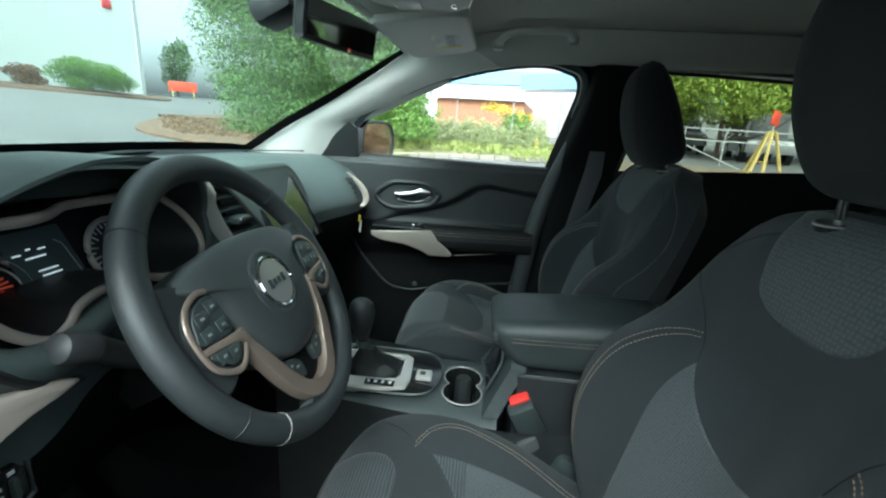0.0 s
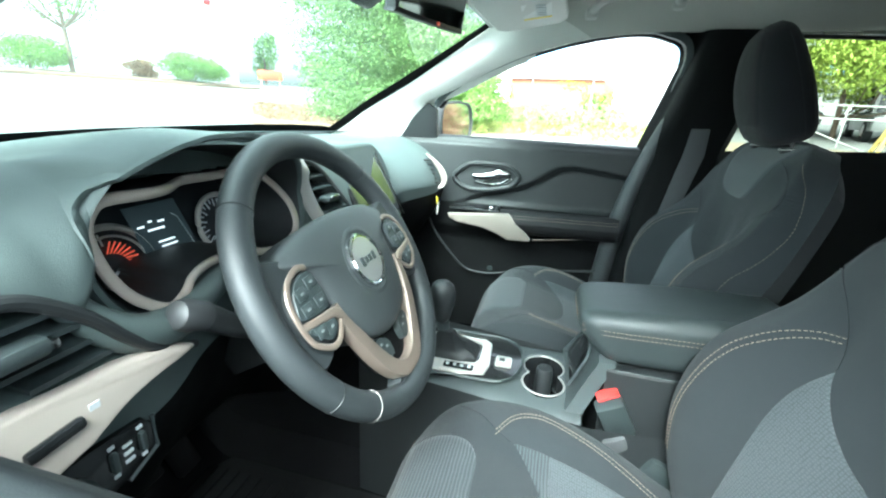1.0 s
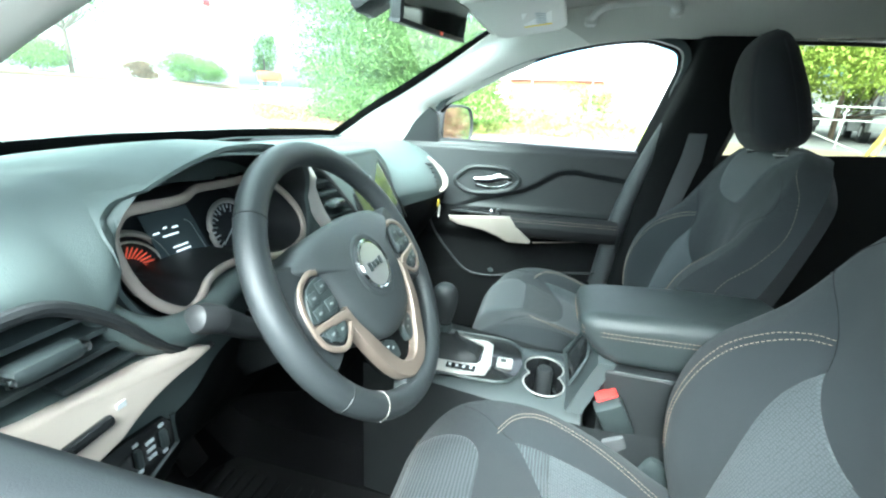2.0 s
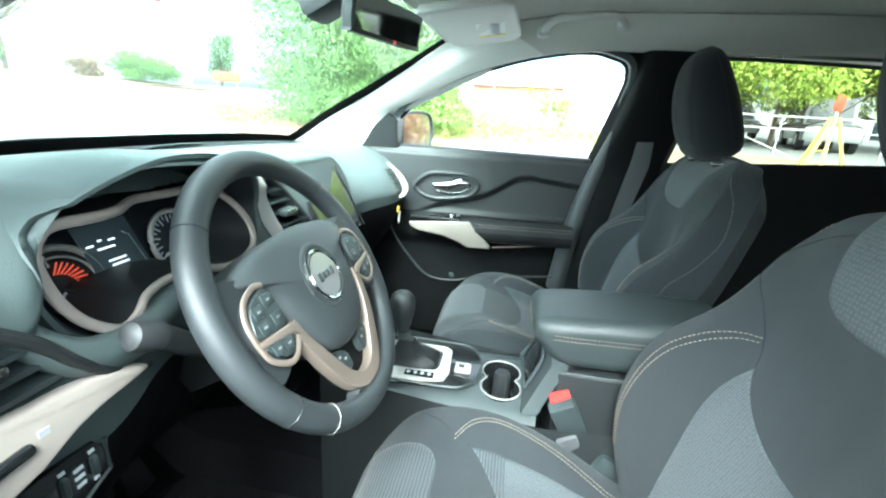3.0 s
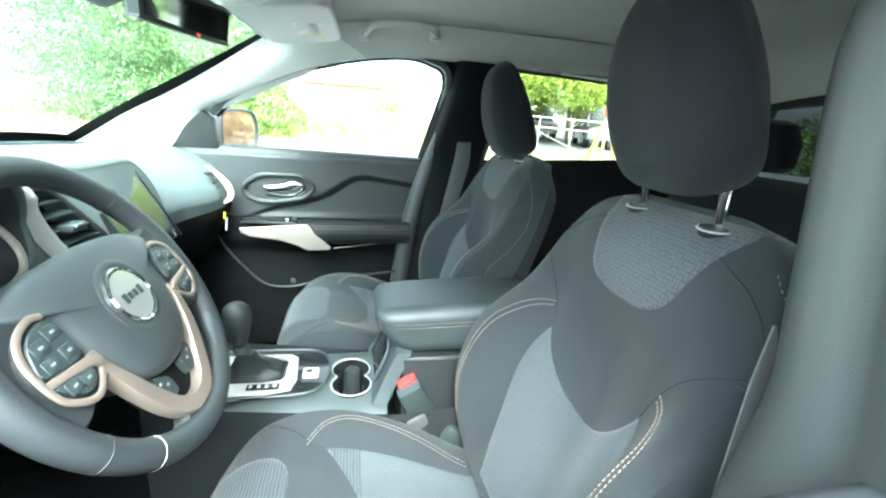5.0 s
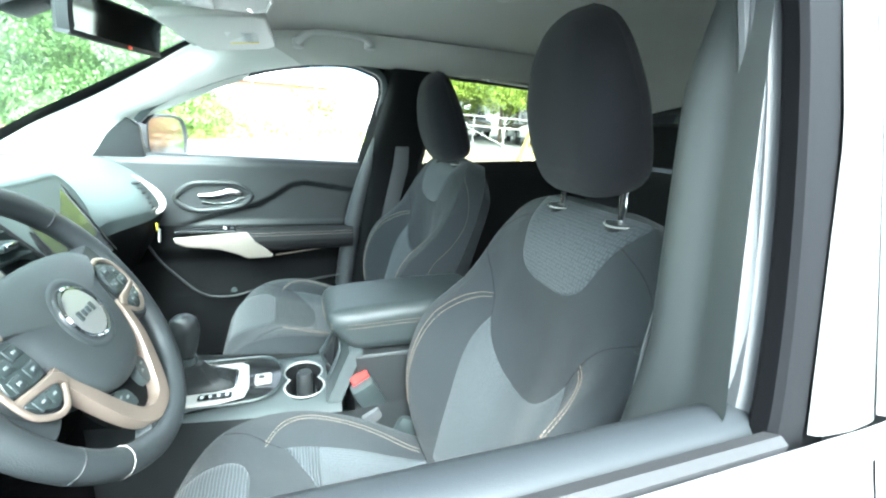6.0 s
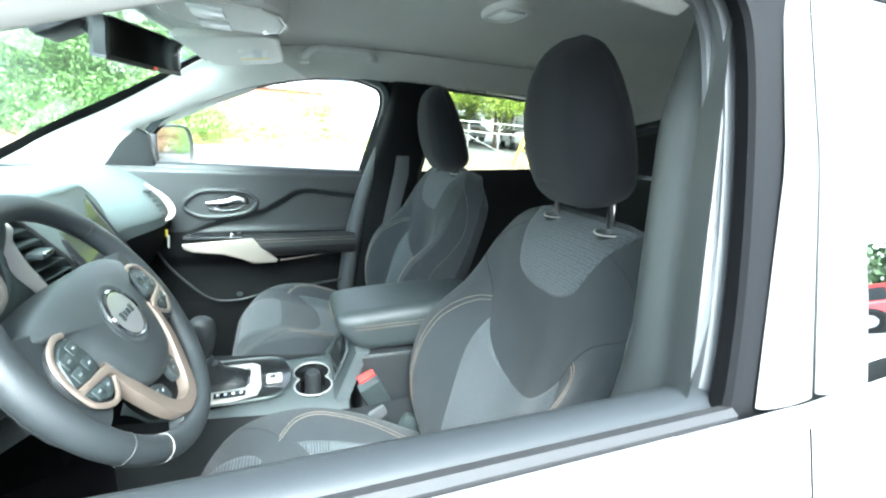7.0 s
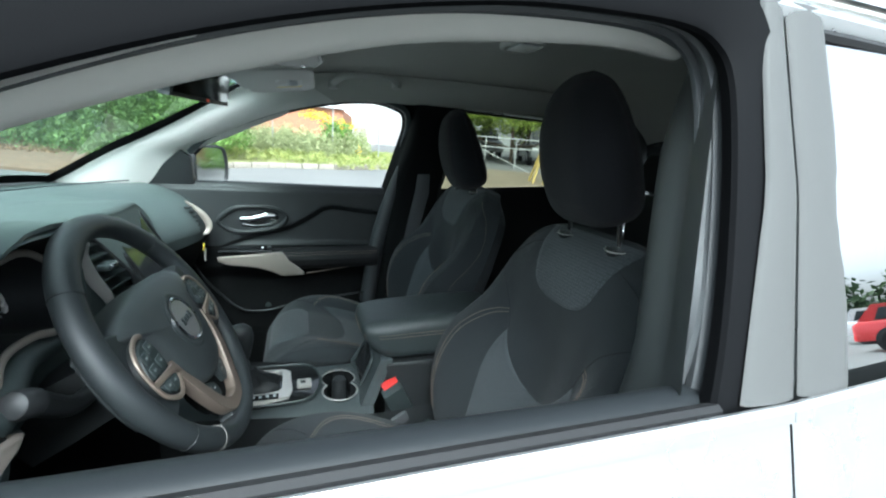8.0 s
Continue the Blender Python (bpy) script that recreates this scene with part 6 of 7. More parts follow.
# rear bench
rb = thing("rear_bench", (0, -1.2, 0.4), "black cloth rear bench with three head restraints", "car seat")
part("cushion", loft([rring(0, 0.60, y, z0, z1, 0.04) for y, z0, z1 in ((-0.82, 0.50, 0.60), (-0.84, 0.45, 0.64), (-1.0, 0.42, 0.655), (-1.30, 0.42, 0.63))]), CLOTH2, rb, "black bench cushion")
for x0, x1 in ((-0.62, -0.10), (-0.09, 0.62)):
    part("backrest", loft([[Vector((x0 + (x1 - x0) * (0.5 + 0.5 * math.copysign(abs(math.cos(a)) ** 0.4, math.cos(a))), -1.24 - 0.36 * v - 0.07 * math.copysign(abs(math.sin(a)) ** 0.6, math.sin(a)) * k, 0.60 + 0.56 * v)) for a in span(0, 2 * math.pi, 29)[:-1]] for v, k in ((0, 0.8), (0.1, 1), (0.6, 1), (0.93, 0.85), (1.0, 0.4))]), CLOTH2, rb, "black bench backrest")
for x in (-0.37, 0.0, 0.37):
    part("head_restraint", loft([[Vector((x + hw * math.copysign(abs(math.cos(a)) ** 0.5, math.cos(a)), -1.60 - d * math.copysign(abs(math.sin(a)) ** 0.7, math.sin(a)), z)) for a in span(0, 2 * math.pi, 25)[:-1]] for z, hw, d in ((1.18, 0.10, 0.03), (1.20, 0.125, 0.045), (1.27, 0.125, 0.05), (1.33, 0.10, 0.04), (1.345, 0.06, 0.02))]), CLOTH2, rb, "black head restraint")

# floor mat and pedals
fm = thing("floor_mat", (-0.36, 0.3, 0.37), "black ribbed floor mat on the carpet", "floor mat")
part("mat", box((-0.36, 0.26, 0.374), (0.44, 0.56, 0.012), 0.005), RUBBER, fm)
for k in range(14):
    part("rib", box((-0.36, 0.08 + 0.03 * k, 0.383), (0.36, 0.006, 0.006), 0.002), RUBBER, fm)
pd = thing("pedals", (-0.34, 0.52, 0.5), "black brake and accelerator pedals", "pedals")
part("brake_pedal", box((-0.36, 0.49, 0.52), (0.11, 0.02, 0.07), 0.006, Euler((radians(-30), 0, 0)).to_matrix().to_4x4()), RUBBER, pd)
part("accelerator", box((-0.24, 0.52, 0.50), (0.055, 0.02, 0.16), 0.006, Euler((radians(-30), 0, 0)).to_matrix().to_4x4()), RUBBER, pd)
part("pedal_arm", tube([(-0.36, 0.50, 0.53), (-0.36, 0.60, 0.72)], 0.008, 8), PLASTIC, pd)


# ---------------------------------------------------------------- fittings under the roof
mi = thing("inside_mirror", (0.02, 0.06, 1.40), "black inside mirror with red warning lamp", "mirror")
mM = Matrix.Translation((0.005, 0.040, 1.390)) @ Euler((radians(7), radians(0), radians(-16))).to_matrix().to_4x4() @ Matrix.Scale(0.93, 4)
shape = [(-0.120, -0.028), (-0.105, -0.034), (0.105, -0.034), (0.120, -0.026), (0.122, 0.020), (0.108, 0.036), (-0.108, 0.036), (-0.122, 0.022)]
part("housing", loft([[mM @ Vector((x * k, y, z * k)) for x, z in [(p.x, p.z) for p in spline([(a, 0, c) for a, c in shape], 3, closed=True)]] for y, k in ((-0.016, 0.97), (-0.014, 1.0), (0.004, 1.0), (0.022, 0.86), (0.030, 0.5))]), PLASTIC, mi, "black mirror housing")
bm = bmesh.new()
bm.faces.new([bm.verts.new(mM @ Vector((x * 0.94, -0.0165, z * 0.84 + 0.003))) for x, z in [(p.x, p.z) for p in spline([(a, 0, c) for a, c in shape], 3, closed=True)]])
part("mirror_glass", bm, MIRROR, mi, "mirror glass")
part("red_lamp", box(mM @ Vector((0.02, -0.017, -0.030)), (0.012, 0.004, 0.006), 0.002), LIT_RED, mi, "small red lamp")
part("mount", tube(spline([mM @ Vector((0, 0.02, 0.0)), (0.005, 0.10, 1.41), (0, 0.135, 1.435)], 6), 0.014, 10), PLASTIC, mi, "mirror stem")
part("sensor_cover", box((0.0, 0.15, 1.42), (0.09, 0.08, 0.045), 0.015, Euler((radians(-28), 0, 0)).to_matrix().to_4x4()), PLASTIC, mi, "black sensor cover")

for s, lbl in ((1, "pale grey sun visor with printed label"), (-1, "pale grey sun visor folded up")):
    v = thing("sun_visor", (s * 0.36, -0.05, 1.48), lbl, "sun visor", "sun visors")
    pts = [(0.16, 0.015), (0.16, -0.165), (0.19, -0.190), (0.49, -0.205), (0.525, -0.185), (0.535, -0.04), (0.51, -0.015), (0.40, 0.0)]
    vz = lambda x, y: 1.487 - 0.12 * (x - 0.16) ** 2 - 0.14 * (y + 0.20)
    part("visor_panel", slab([(s * x, y, vz(x, y)) for x, y in pts], (0, 0.0, -0.020), 0.006, 3), LTGREY, v, "pale grey visor panel")
    if s > 0:
        quad = lambda x0, x1, y0, y1: slab([(x, y, vz(x, y) - 0.0225) for x, y in ((x0, y0), (x0, y1), (x1, y1), (x1, y0))], (0, 0, -0.0008), 0)
        lb = part("warning_label", quad(0.30, 0.42, -0.095, -0.165), WHITE, v, "white printed label")
        part("label_stripe", quad(0.424, 0.436, -0.095, -0.165), YELLOW, lb)
        for k in range(5):
            part("print_bar", box((0.315 + 0.021 * k, -0.13, vz(0.315 + 0.021 * k, -0.13) - 0.0236), (0.008, 0.045, 0.0012), 0), PALE, lb)
    part("hinge", tube([(s * 0.17, 0.02, 1.445), (s * 0.50, 0.0, 1.437)], 0.006, 8), LTGREY, v)

oc = thing("overhead_console", (0.02, -0.095, 1.47), "pale grey overhead console with map lamps", "ceiling lamp")
part("console_shell", loft([[Vector((0.02 + 0.118 * k * a, -0.095 + 0.105 * k * b, z)) for a, b in ((1, 0.7), (0.75, 1), (0, 1.05), (-0.75, 1), (-1, 0.7), (-1, -0.7), (-0.7, -1), (0, -1.1), (0.7, -1), (1, -0.7))] for k, z in ((1.04, 1.505), (1.0, 1.476), (0.9, 1.464), (0.6, 1.460))]), LTGREY, oc, "pale grey console moulding")
for s in (-1, 1):
    part("map_lamp", box((0.02 + s * 0.055, -0.075, 1.460), (0.075, 0.055, 0.008), 0.004), LENS, oc, "clear map lamp lens")
part("console_rim", tube([Vector((0.02 + 0.110 * a, -0.095 + 0.100 * b, 1.466)) for a, b in ((1, 0.7), (0.75, 1), (0, 1.05), (-0.75, 1), (-1, 0.7), (-1, -0.7), (-0.7, -1), (0, -1.1), (0.7, -1), (1, -0.7))], 0.003, 6, closed=True), SILVER, oc)
part("bin_latch", box((0.09, -0.165, 1.462), (0.03, 0.012, 0.008), 0.003), CHROME, oc)

dl = thing("dome_lamp", (-0.01, -0.675, 1.55), "oval pale dome lamp on the headliner", "ceiling lamp")
DOME = Vector((-0.01, -0.675, 1.5620))
part("lamp_frame", loft([[DOME + Vector((0.075 * k * math.copysign(abs(math.cos(a)) ** 0.7, math.cos(a)), 0.045 * k * math.copysign(abs(math.sin(a)) ** 0.7, math.sin(a)), z)) for a in span(0, 2 * math.pi, 29)[:-1]] for k, z in ((1.0, 0.008), (1.0, -0.004), (0.93, -0.011), (0.80, -0.012), (0.76, -0.008))]), LTGREY, dl, "pale lamp frame")
part("lamp_lens", box(DOME + Vector((0, 0, -0.010)), (0.085, 0.052, 0.006), 0.003), LENS, dl, "clear lamp lens")

g = thing("grab_handle", (0.56, -0.377, 1.47), "pale grey folding grab handle on the roof rail", "grab handle")
grip = spline([(0.572, -0.268, 1.484), (0.545, -0.272, 1.487), (0.517, -0.285, 1.498), (0.505, -0.312, 1.508), (0.503, -0.375, 1.514), (0.505, -0.438, 1.517), (0.517, -0.468, 1.513), (0.545, -0.482, 1.508), (0.572, -0.486, 1.506)], 6)
part("grip", tube(grip, 0.0115, 12, flat=0.85), LTGREY, g, "pale grey grip")
for y, z in ((-0.268, 1.482), (-0.486, 1.504)):
    part("mount", box((0.566, y, z), (0.036, 0.034, 0.030), 0.009), LTGREY, g)


# ---------------------------------------------------------------- outside
ASPHALT = mat("worn_asphalt", (0.125, 0.126, 0.123), 0.9, vary=0.22, scale=0.35, grain=40, bump=0.3)
CONCRETE = mat("pale_concrete", (0.42, 0.41, 0.38), 0.9, vary=0.12, scale=1.5, grain=60, bump=0.3)
GRASS = mat("dry_grass_soil", (0.16, 0.17, 0.06), 1.0, vary=0.4, scale=2.0, grain=30, bump=0.6)
MULCH = mat("brown_mulch", (0.13, 0.085, 0.055), 1.0, vary=0.4, scale=5, grain=40, bump=0.8)
WALLPAINT = mat("pale_grey_wall_paint", (0.56, 0.60, 0.57), 0.8, vary=0.05, scale=0.4, grain=20, bump=0.1)
BRICKRED = mat("red_brown_brick", (0.36, 0.17, 0.10), 0.9, vary=0.25, scale=8, grain=30, bump=0.3)
WHITEWALL = mat("white_metal_siding", (0.74, 0.75, 0.75), 0.6, vary=0.05, scale=0.5, grain=15, bump=0.1)
BLUEBAND = mat("blue_roof_fascia", (0.20, 0.36, 0.52), 0.6, vary=0.08, bump=0.1)
BARK = mat("grey_bark", (0.12, 0.09, 0.065), 0.95, vary=0.3, scale=10, grain=50, bump=0.8)
STEEL = mat("galvanised_steel", (0.60, 0.61, 0.62), 0.4, metal=0.6, vary=0.1, bump=0.1)
TIMBER = mat("yellow_painted_timber", (0.50, 0.38, 0.12), 0.7, vary=0.15, bump=0.2)
HYDRANT = mat("yellow_hydrant_paint", (0.78, 0.52, 0.03), 0.5, vary=0.1, bump=0.1)
ORANGE = mat("orange_sign_face", (0.62, 0.06, 0.02), 0.5, vary=0.06, bump=0)
CARWHITE = mat("white_car_paint", (0.75, 0.76, 0.76), 0.25, vary=0.03, bump=0, coat=0.7)
CARRED = mat("red_car_paint", (0.55, 0.02, 0.025), 0.25, vary=0.04, bump=0, coat=0.8)
CARGLASS = mat("dark_car_glass", (0.02, 0.025, 0.03), 0.06, vary=0.05, bump=0)
LEAF_C = leafy("conifer_leaf", (0.070, 0.130, 0.038), (0.160, 0.255, 0.075))
LEAF_B = leafy("bush_leaf", (0.07, 0.14, 0.028), (0.17, 0.29, 0.06))
LEAF_T = leafy("spring_tree_leaf", (0.14, 0.21, 0.025), (0.32, 0.40, 0.07))
LEAF_R = leafy("reddish_leaf", (0.12, 0.06, 0.04), (0.25, 0.16, 0.08))
LEAF_F = leafy("far_wood_leaf", (0.03, 0.06, 0.03), (0.09, 0.14, 0.06))
FLOWER = leafy("yellow_bloom", (0.55, 0.40, 0.02), (0.80, 0.62, 0.06))
BLADE = leafy("grass_blade", (0.12, 0.17, 0.04), (0.34, 0.36, 0.12))


def land(x, y):
    """Height of the ground: level under the car, rising ahead and beyond the street."""
    r = 0.045 * max(0, x - 1.6) + 0.105 * max(0, y - 4.0)
    return 3.4 * (1 - math.exp(-r / 3.4))


def polar(az, d):
    """A place by its bearing (from ahead, clockwise) and distance from the driver's window."""
    a = radians(az)
    return -0.85 + d * math.sin(a), -0.22 + d * math.cos(a)


steps = [-400, -200, -100, -60] + span(-40, 60, 101) + [80, 120, 200, 400]
ground = part("ground", grid(lambda u, v: Vector((u, v, land(u, v))), steps, steps), ASPHALT)
tagged(ground, "worn grey asphalt yard and street", "ground", kind="structure")


def sheet(name, outline, lift, material, label, cat, kind="structure", n=1):
    """A low bed on the land: a filled outline with a rounded rim."""
    c = Vector((sum(p[0] for p in outline) / len(outline), sum(p[1] for p in outline) / len(outline), 0))
    pts = spline([(x, y, 0) for x, y in outline], 5, closed=True)
    rings = []
    for k, h in ((1.0, -0.05), (1.0, lift * 0.6), (0.97, lift), (0.75, lift * 1.15), (0.5, lift * 1.2), (0.25, lift * 1.2), (0.02, lift * 1.2)):
        rings.append([Vector((c.x + (p.x - c.x) * k, c.y + (p.y - c.y) * k, land(c.x + (p.x - c.x) * k, c.y + (p.y - c.y) * k) + h)) for p in pts])
    return tagged(part(name, loft(rings), material), label, cat, kind=kind)


rng = np.random.default_rng(7)


def leaf_mesh(name, blobs, n, size, material, parent=None, label="", aspect=0.5, shell=0.55):
    """Many small leaves in uneven clumps: blobs are (centre, radii)."""
    blobs = [(np.array(c, float), np.array(r, float)) for c, r in blobs]
    vol = np.array([r.prod() ** (2 / 3) for _, r in blobs])
    pick = rng.choice(len(blobs), n, p=vol / vol.sum())
    d = rng.normal(size=(n, 3))
    d /= np.linalg.norm(d, axis=1)[:, None]
    rad = shell + (1 - shell) * rng.random(n) ** 0.7 + 0.10 * rng.normal(size=n)
    C = np.array([blobs[i][0] for i in pick]) + d * rad[:, None] * np.array([blobs[i][1] for i in pick])
    a = rng.normal(size=(n, 3))
    a /= np.linalg.norm(a, axis=1)[:, None]
    b = np.cross(a, rng.normal(size=(n, 3)))
    b /= np.linalg.norm(b, axis=1)[:, None]
    s = size * (0.6 + 0.8 * rng.random(n))[:, None]
    V = np.stack([C - a * s, C + b * s * aspect, C + a * s, C - b * s * aspect], 1).reshape(-1, 3)
    F = np.arange(n * 4).reshape(-1, 4)
    me = bpy.data.meshes.new(name)
    me.from_pydata(V.tolist(), [], F.tolist())
    return link_mesh(name, me, material, parent, label, angle=0)


def clumps(c, r, n, k=0.42):
    out = []
    for _ in range(n):
        d = rng.normal(size=3)
        d /= np.linalg.norm(d)
        p = np.array(c) + d * np.array(r) * (0.45 + 0.45 * rng.random())
        q = k * (0.6 + 0.7 * rng.random())
        out.append((p, np.array(r) * q))
    return out


def bush(az, d, w, h, material, label, n=2500, size=0.07):
    x, y = polar(az, d)
    z = land(x, y)
    t = thing("bush", (x, y, z), label, "bush", "bushes")
    part("stem", tube([(x, y, z - 0.05), (x + 0.05, y, z + h * 0.5)], [0.05, 0.02], 6), BARK, t)
    leaf_mesh("crown", clumps((x, y, z + h * 0.48), (w / 2, w / 2, h * 0.5), 22), n, size, material, t)
    return t


def tree(az, d, h, w, trunk, material, label, n=5000, size=0.12, low=0.35, conifer=False):
    x, y = polar(az, d)
    z = land(x, y)
    t = thing("tree", (x, y, z), label, "tree", "trees")
    tk = [tube(spline([(x, y, z - 0.1), (x + 0.05, y + 0.04, z + h * 0.3), (x - 0.04, y, z + h * 0.65), (x, y, z + h * 0.92)], 4), [trunk * (1 - 0.07 * i) for i in range(13)], 8)]
    blobs = []
    if conifer:
        for k in span(0, 1, 16):
            zz, rr = z + h * (low + (1 - low) * k), w / 2 * (1.05 - k) ** 0.7 * (0.68 + 0.42 * smooth(0, 0.3, k))
            for j in range(6):
                a = rng.random() * 6.283
                blobs.append(((x + rr * 0.6 * math.cos(a), y + rr * 0.6 * math.sin(a), zz - 0.1 * rr), (rr * 0.5 + 0.08, rr * 0.5 + 0.08, h * 0.06)))
    else:
        for j in range(9):
            a, e = j * 2.4 + rng.random(), 0.3 + 0.6 * rng.random()
            q = (x + w * 0.42 * math.cos(a), y + w * 0.42 * math.sin(a), z + h * (low + (0.95 - low) * e))
            tk.append(tube(spline([(x, y, z + h * low * 0.8), ((x + q[0]) / 2, (y + q[1]) / 2, z + h * (low + 0.1 * e)), q], 4), [trunk * 0.45 * (1 - 0.1 * i) for i in range(9)], 6))
        blobs = clumps((x, y, z + h * (0.5 + low / 2)), (w / 2, w / 2, h * (1 - low) / 2), 34, 0.33)
    part("trunk", joined(*tk), BARK, t)
    leaf_mesh("crown", blobs, n, size, material, t)
    return t


# ahead: pale hall wall, its planting and an island of mulch
def hall():
    t = thing("hall", (*polar(46, 33), 1.8), "pale grey industrial hall with plain wall", "building")
    a, b = Vector((*polar(18, 30), 0)), Vector((*polar(51.3, 34), 0))
    along = (b - a).normalized()
    out = Vector((along.y, -along.x, 0))
    if out.dot(Vector((-1, -1, 0))) < 0:
        out = -out
    a = a - along * 25
    base, top = 0.5, 14.5
    L = (b - a).length
    bm = bmesh.new()
    k = [bm.verts.new(p) for p in (a + Vector((0, 0, base)), b + Vector((0, 0, base)), b - out * 12 + Vector((0, 0, base)), a - out * 12 + Vector((0, 0, base)))]
    m = [bm.verts.new(v.co + Vector((0, 0, top - base))) for v in k]
    for i in range(4):
        bm.faces.new((k[i], k[(i + 1) % 4], m[(i + 1) % 4], m[i]))
    bm.faces.new(m)
    w = part("wall", bm, WALLPAINT, t, "pale grey painted wall", angle=0)
    part("downpipe", tube([b - along * 0.3 + out * 0.12 + Vector((0, 0, base)), b - along * 0.3 + out * 0.12 + Vector((0, 0, top))], 0.07, 8), STEEL, t)
    part("roof_edge", box((a + b) / 2 + out * 0.1 + Vector((0, 0, top + 0.15)), (L, 0.4, 0.3), 0.03, Matrix.Rotation(math.atan2(along.y, along.x), 4, "Z")), STEEL, t)
    part("red_sign", box(b - along * 1.6 + out * 0.06 + Vector((0, 0, 6.7)), (0.45, 0.05, 0.45), 0.02, Matrix.Rotation(math.atan2(along.y, along.x), 4, "Z")), CARRED, t, "small red square sign")


hall()
sheet("planting_bed", [polar(20, 23), polar(35, 24.5), polar(48, 25.5), polar(53, 27), polar(52, 30), polar(40, 29), polar(20, 27.5)], 0.12, MULCH, "dark bed with kerb along the hall", "bed")
bush(46.9, 26.5, 2.9, 1.55, LEAF_B, "rounded green bush before a pale wall", 20000, 0.04)
bush(42.0, 27.5, 1.7, 0.95, LEAF_R, "low reddish bush before a pale wall", 4000, 0.05)
bush(33.5, 27.0, 3.4, 1.6, LEAF_B, "clipped green hedge before a pale wall", 10000, 0.05)
tree(36.5, 26.0, 6.2, 5.0, 0.10, LEAF_B, "slender young tree with airy crown", 5000, 0.075, 0.38)
sheet("mulch_island", [polar(50, 13.2), polar(54, 11.5), polar(62, 10.5), polar(76, 10.5), polar(80, 13), polar(70, 18), polar(61, 20), polar(54, 17)], 0.10, MULCH, "brown mulch island with grass tufts", "bed")
chips = []
for _ in range(260):
    x, y = polar(rng.uniform(53, 66), rng.uniform(12.2, 16.5))
    chips.append(((x, y, land(x, y) + 0.12), (0.30, 0.30, 0.03)))
tagged(leaf_mesh("mulch_chips", chips, 9000, 0.045, leafy("bark_chip", (0.09, 0.055, 0.03), (0.26, 0.17, 0.10)), aspect=0.35, shell=0.2), "loose bark chips and dry leaves on the island", "mulch", kind="stuff")
tree(65.2, 14.5, 14.0, 5.0, 0.16, LEAF_C, "tall blue-green conifer on the mulch island", 150000, 0.034, 0.03, True)
tree(70.8, 13.8, 11.5, 4.4, 0.14, LEAF_C, "dense green conifer on the mulch island", 115000, 0.036, 0.02, True)
tree(75.5, 14.5, 10.0, 4.2, 0.14, LEAF_C, "broad conifer beside the street", 80000, 0.038, 0.02, True)
bush(79.0, 13.0, 2.4, 1.9, LEAF_B, "yellow-green shrub beside the street", 12000, 0.035)
tree(54.2, 42, 4.2, 2.6, 0.1, LEAF_B, "far green street tree", 4000, 0.08, 0.2)
sg = thing("barrier", (*polar(54.7, 34), 2.2), "orange road barrier far down the street", "barrier")
x, y = polar(54.7, 34)
part("board", box((x, y, land(x, y) + 0.75), (1.6, 0.06, 0.6), 0.02, Matrix.Rotation(radians(-55), 4, "Z")), ORANGE, sg)
for q in (-0.6, 0.6):
    part("leg", box((x + q * 0.57, y - q * 0.82, land(x, y) + 0.3), (0.06, 0.06, 0.7), 0.01), TIMBER, sg)

# across the street: verge, fence, weeds, brick and white halls
sheet("verge", [polar(76, 11.2), polar(84, 12.2), polar(92, 12.6), polar(101, 13.6), polar(106, 15.5), polar(104, 21), polar(92, 19), polar(80, 17)], 0.10, GRASS, "rough grass verge with stony kerb", "verge")
kerb = [Vector((*polar(a, d), 0)) for a, d in ((75, 11.0), (80, 11.6), (86, 12.2), (92, 12.5), (98, 13.1), (103, 14.4), (106, 15.6))]
kp = spline(kerb, 6)
KERB = mat("worn_dusty_kerb", (0.24, 0.22, 0.18), 0.9, vary=0.3, grain=40, bump=0.4)
kt = thing("kerb", kp[0], "worn concrete kerb beside the street", "kerb", kind="structure")
for i, (p, q) in enumerate(zip(kp[:-1:2], kp[2::2])):
    m_, dr = (p + q) / 2, q - p
    part("kerb_stone", box((m_.x, m_.y, land(m_.x, m_.y) + 0.06), (dr.length - 0.02, 0.16, 0.16), 0.02, Matrix.Rotation(math.atan2(dr.y, dr.x), 4, "Z")), KERB, kt)
tuft = []
for _ in range(420):
    az, d = rng.uniform(77, 105), rng.uniform(12.4, 17.5)
    x, y = polar(az, d)
    tuft.append(((x, y, land(x, y) + 0.2), (0.12, 0.12, 0.16)))
tagged(leaf_mesh("grass_tufts", tuft, 9000, 0.09, BLADE, aspect=0.12, shell=0.2), "dry grass tufts on the verge", "grass", kind="stuff")
weeds = []
for _ in range(160):
    az = rng.uniform(79, 98)
    x, y = polar(az, rng.uniform(15.2, 18.0))
    hh = rng.uniform(0.3, 1.05)
    weeds.append(((x, y, land(x, y) + hh * 0.6), (0.35, 0.35, hh * 0.55)))
tagged(leaf_mesh("tall_weeds", weeds, 52000, 0.048, leafy("weed_leaf", (0.20, 0.24, 0.11), (0.38, 0.41, 0.22)), aspect=0.3, shell=0.3), "tall green weeds along the fence", "weeds", kind="stuff")
bl = []
for az, d, hh in ((94.3, 16.4, 1.25), (92.6, 16.6, 1.45), (91.0, 16.8, 1.5), (95.6, 16.2, 1.15)):
    x, y = polar(az, d)
    bl.append(((x, y, land(x, y) + hh), (0.40, 0.40, 0.24)))
tagged(leaf_mesh("broom_flowers", bl, 520, 0.045, FLOWER, shell=0.3), "yellow broom blossom above the weeds", "flowers", kind="stuff")
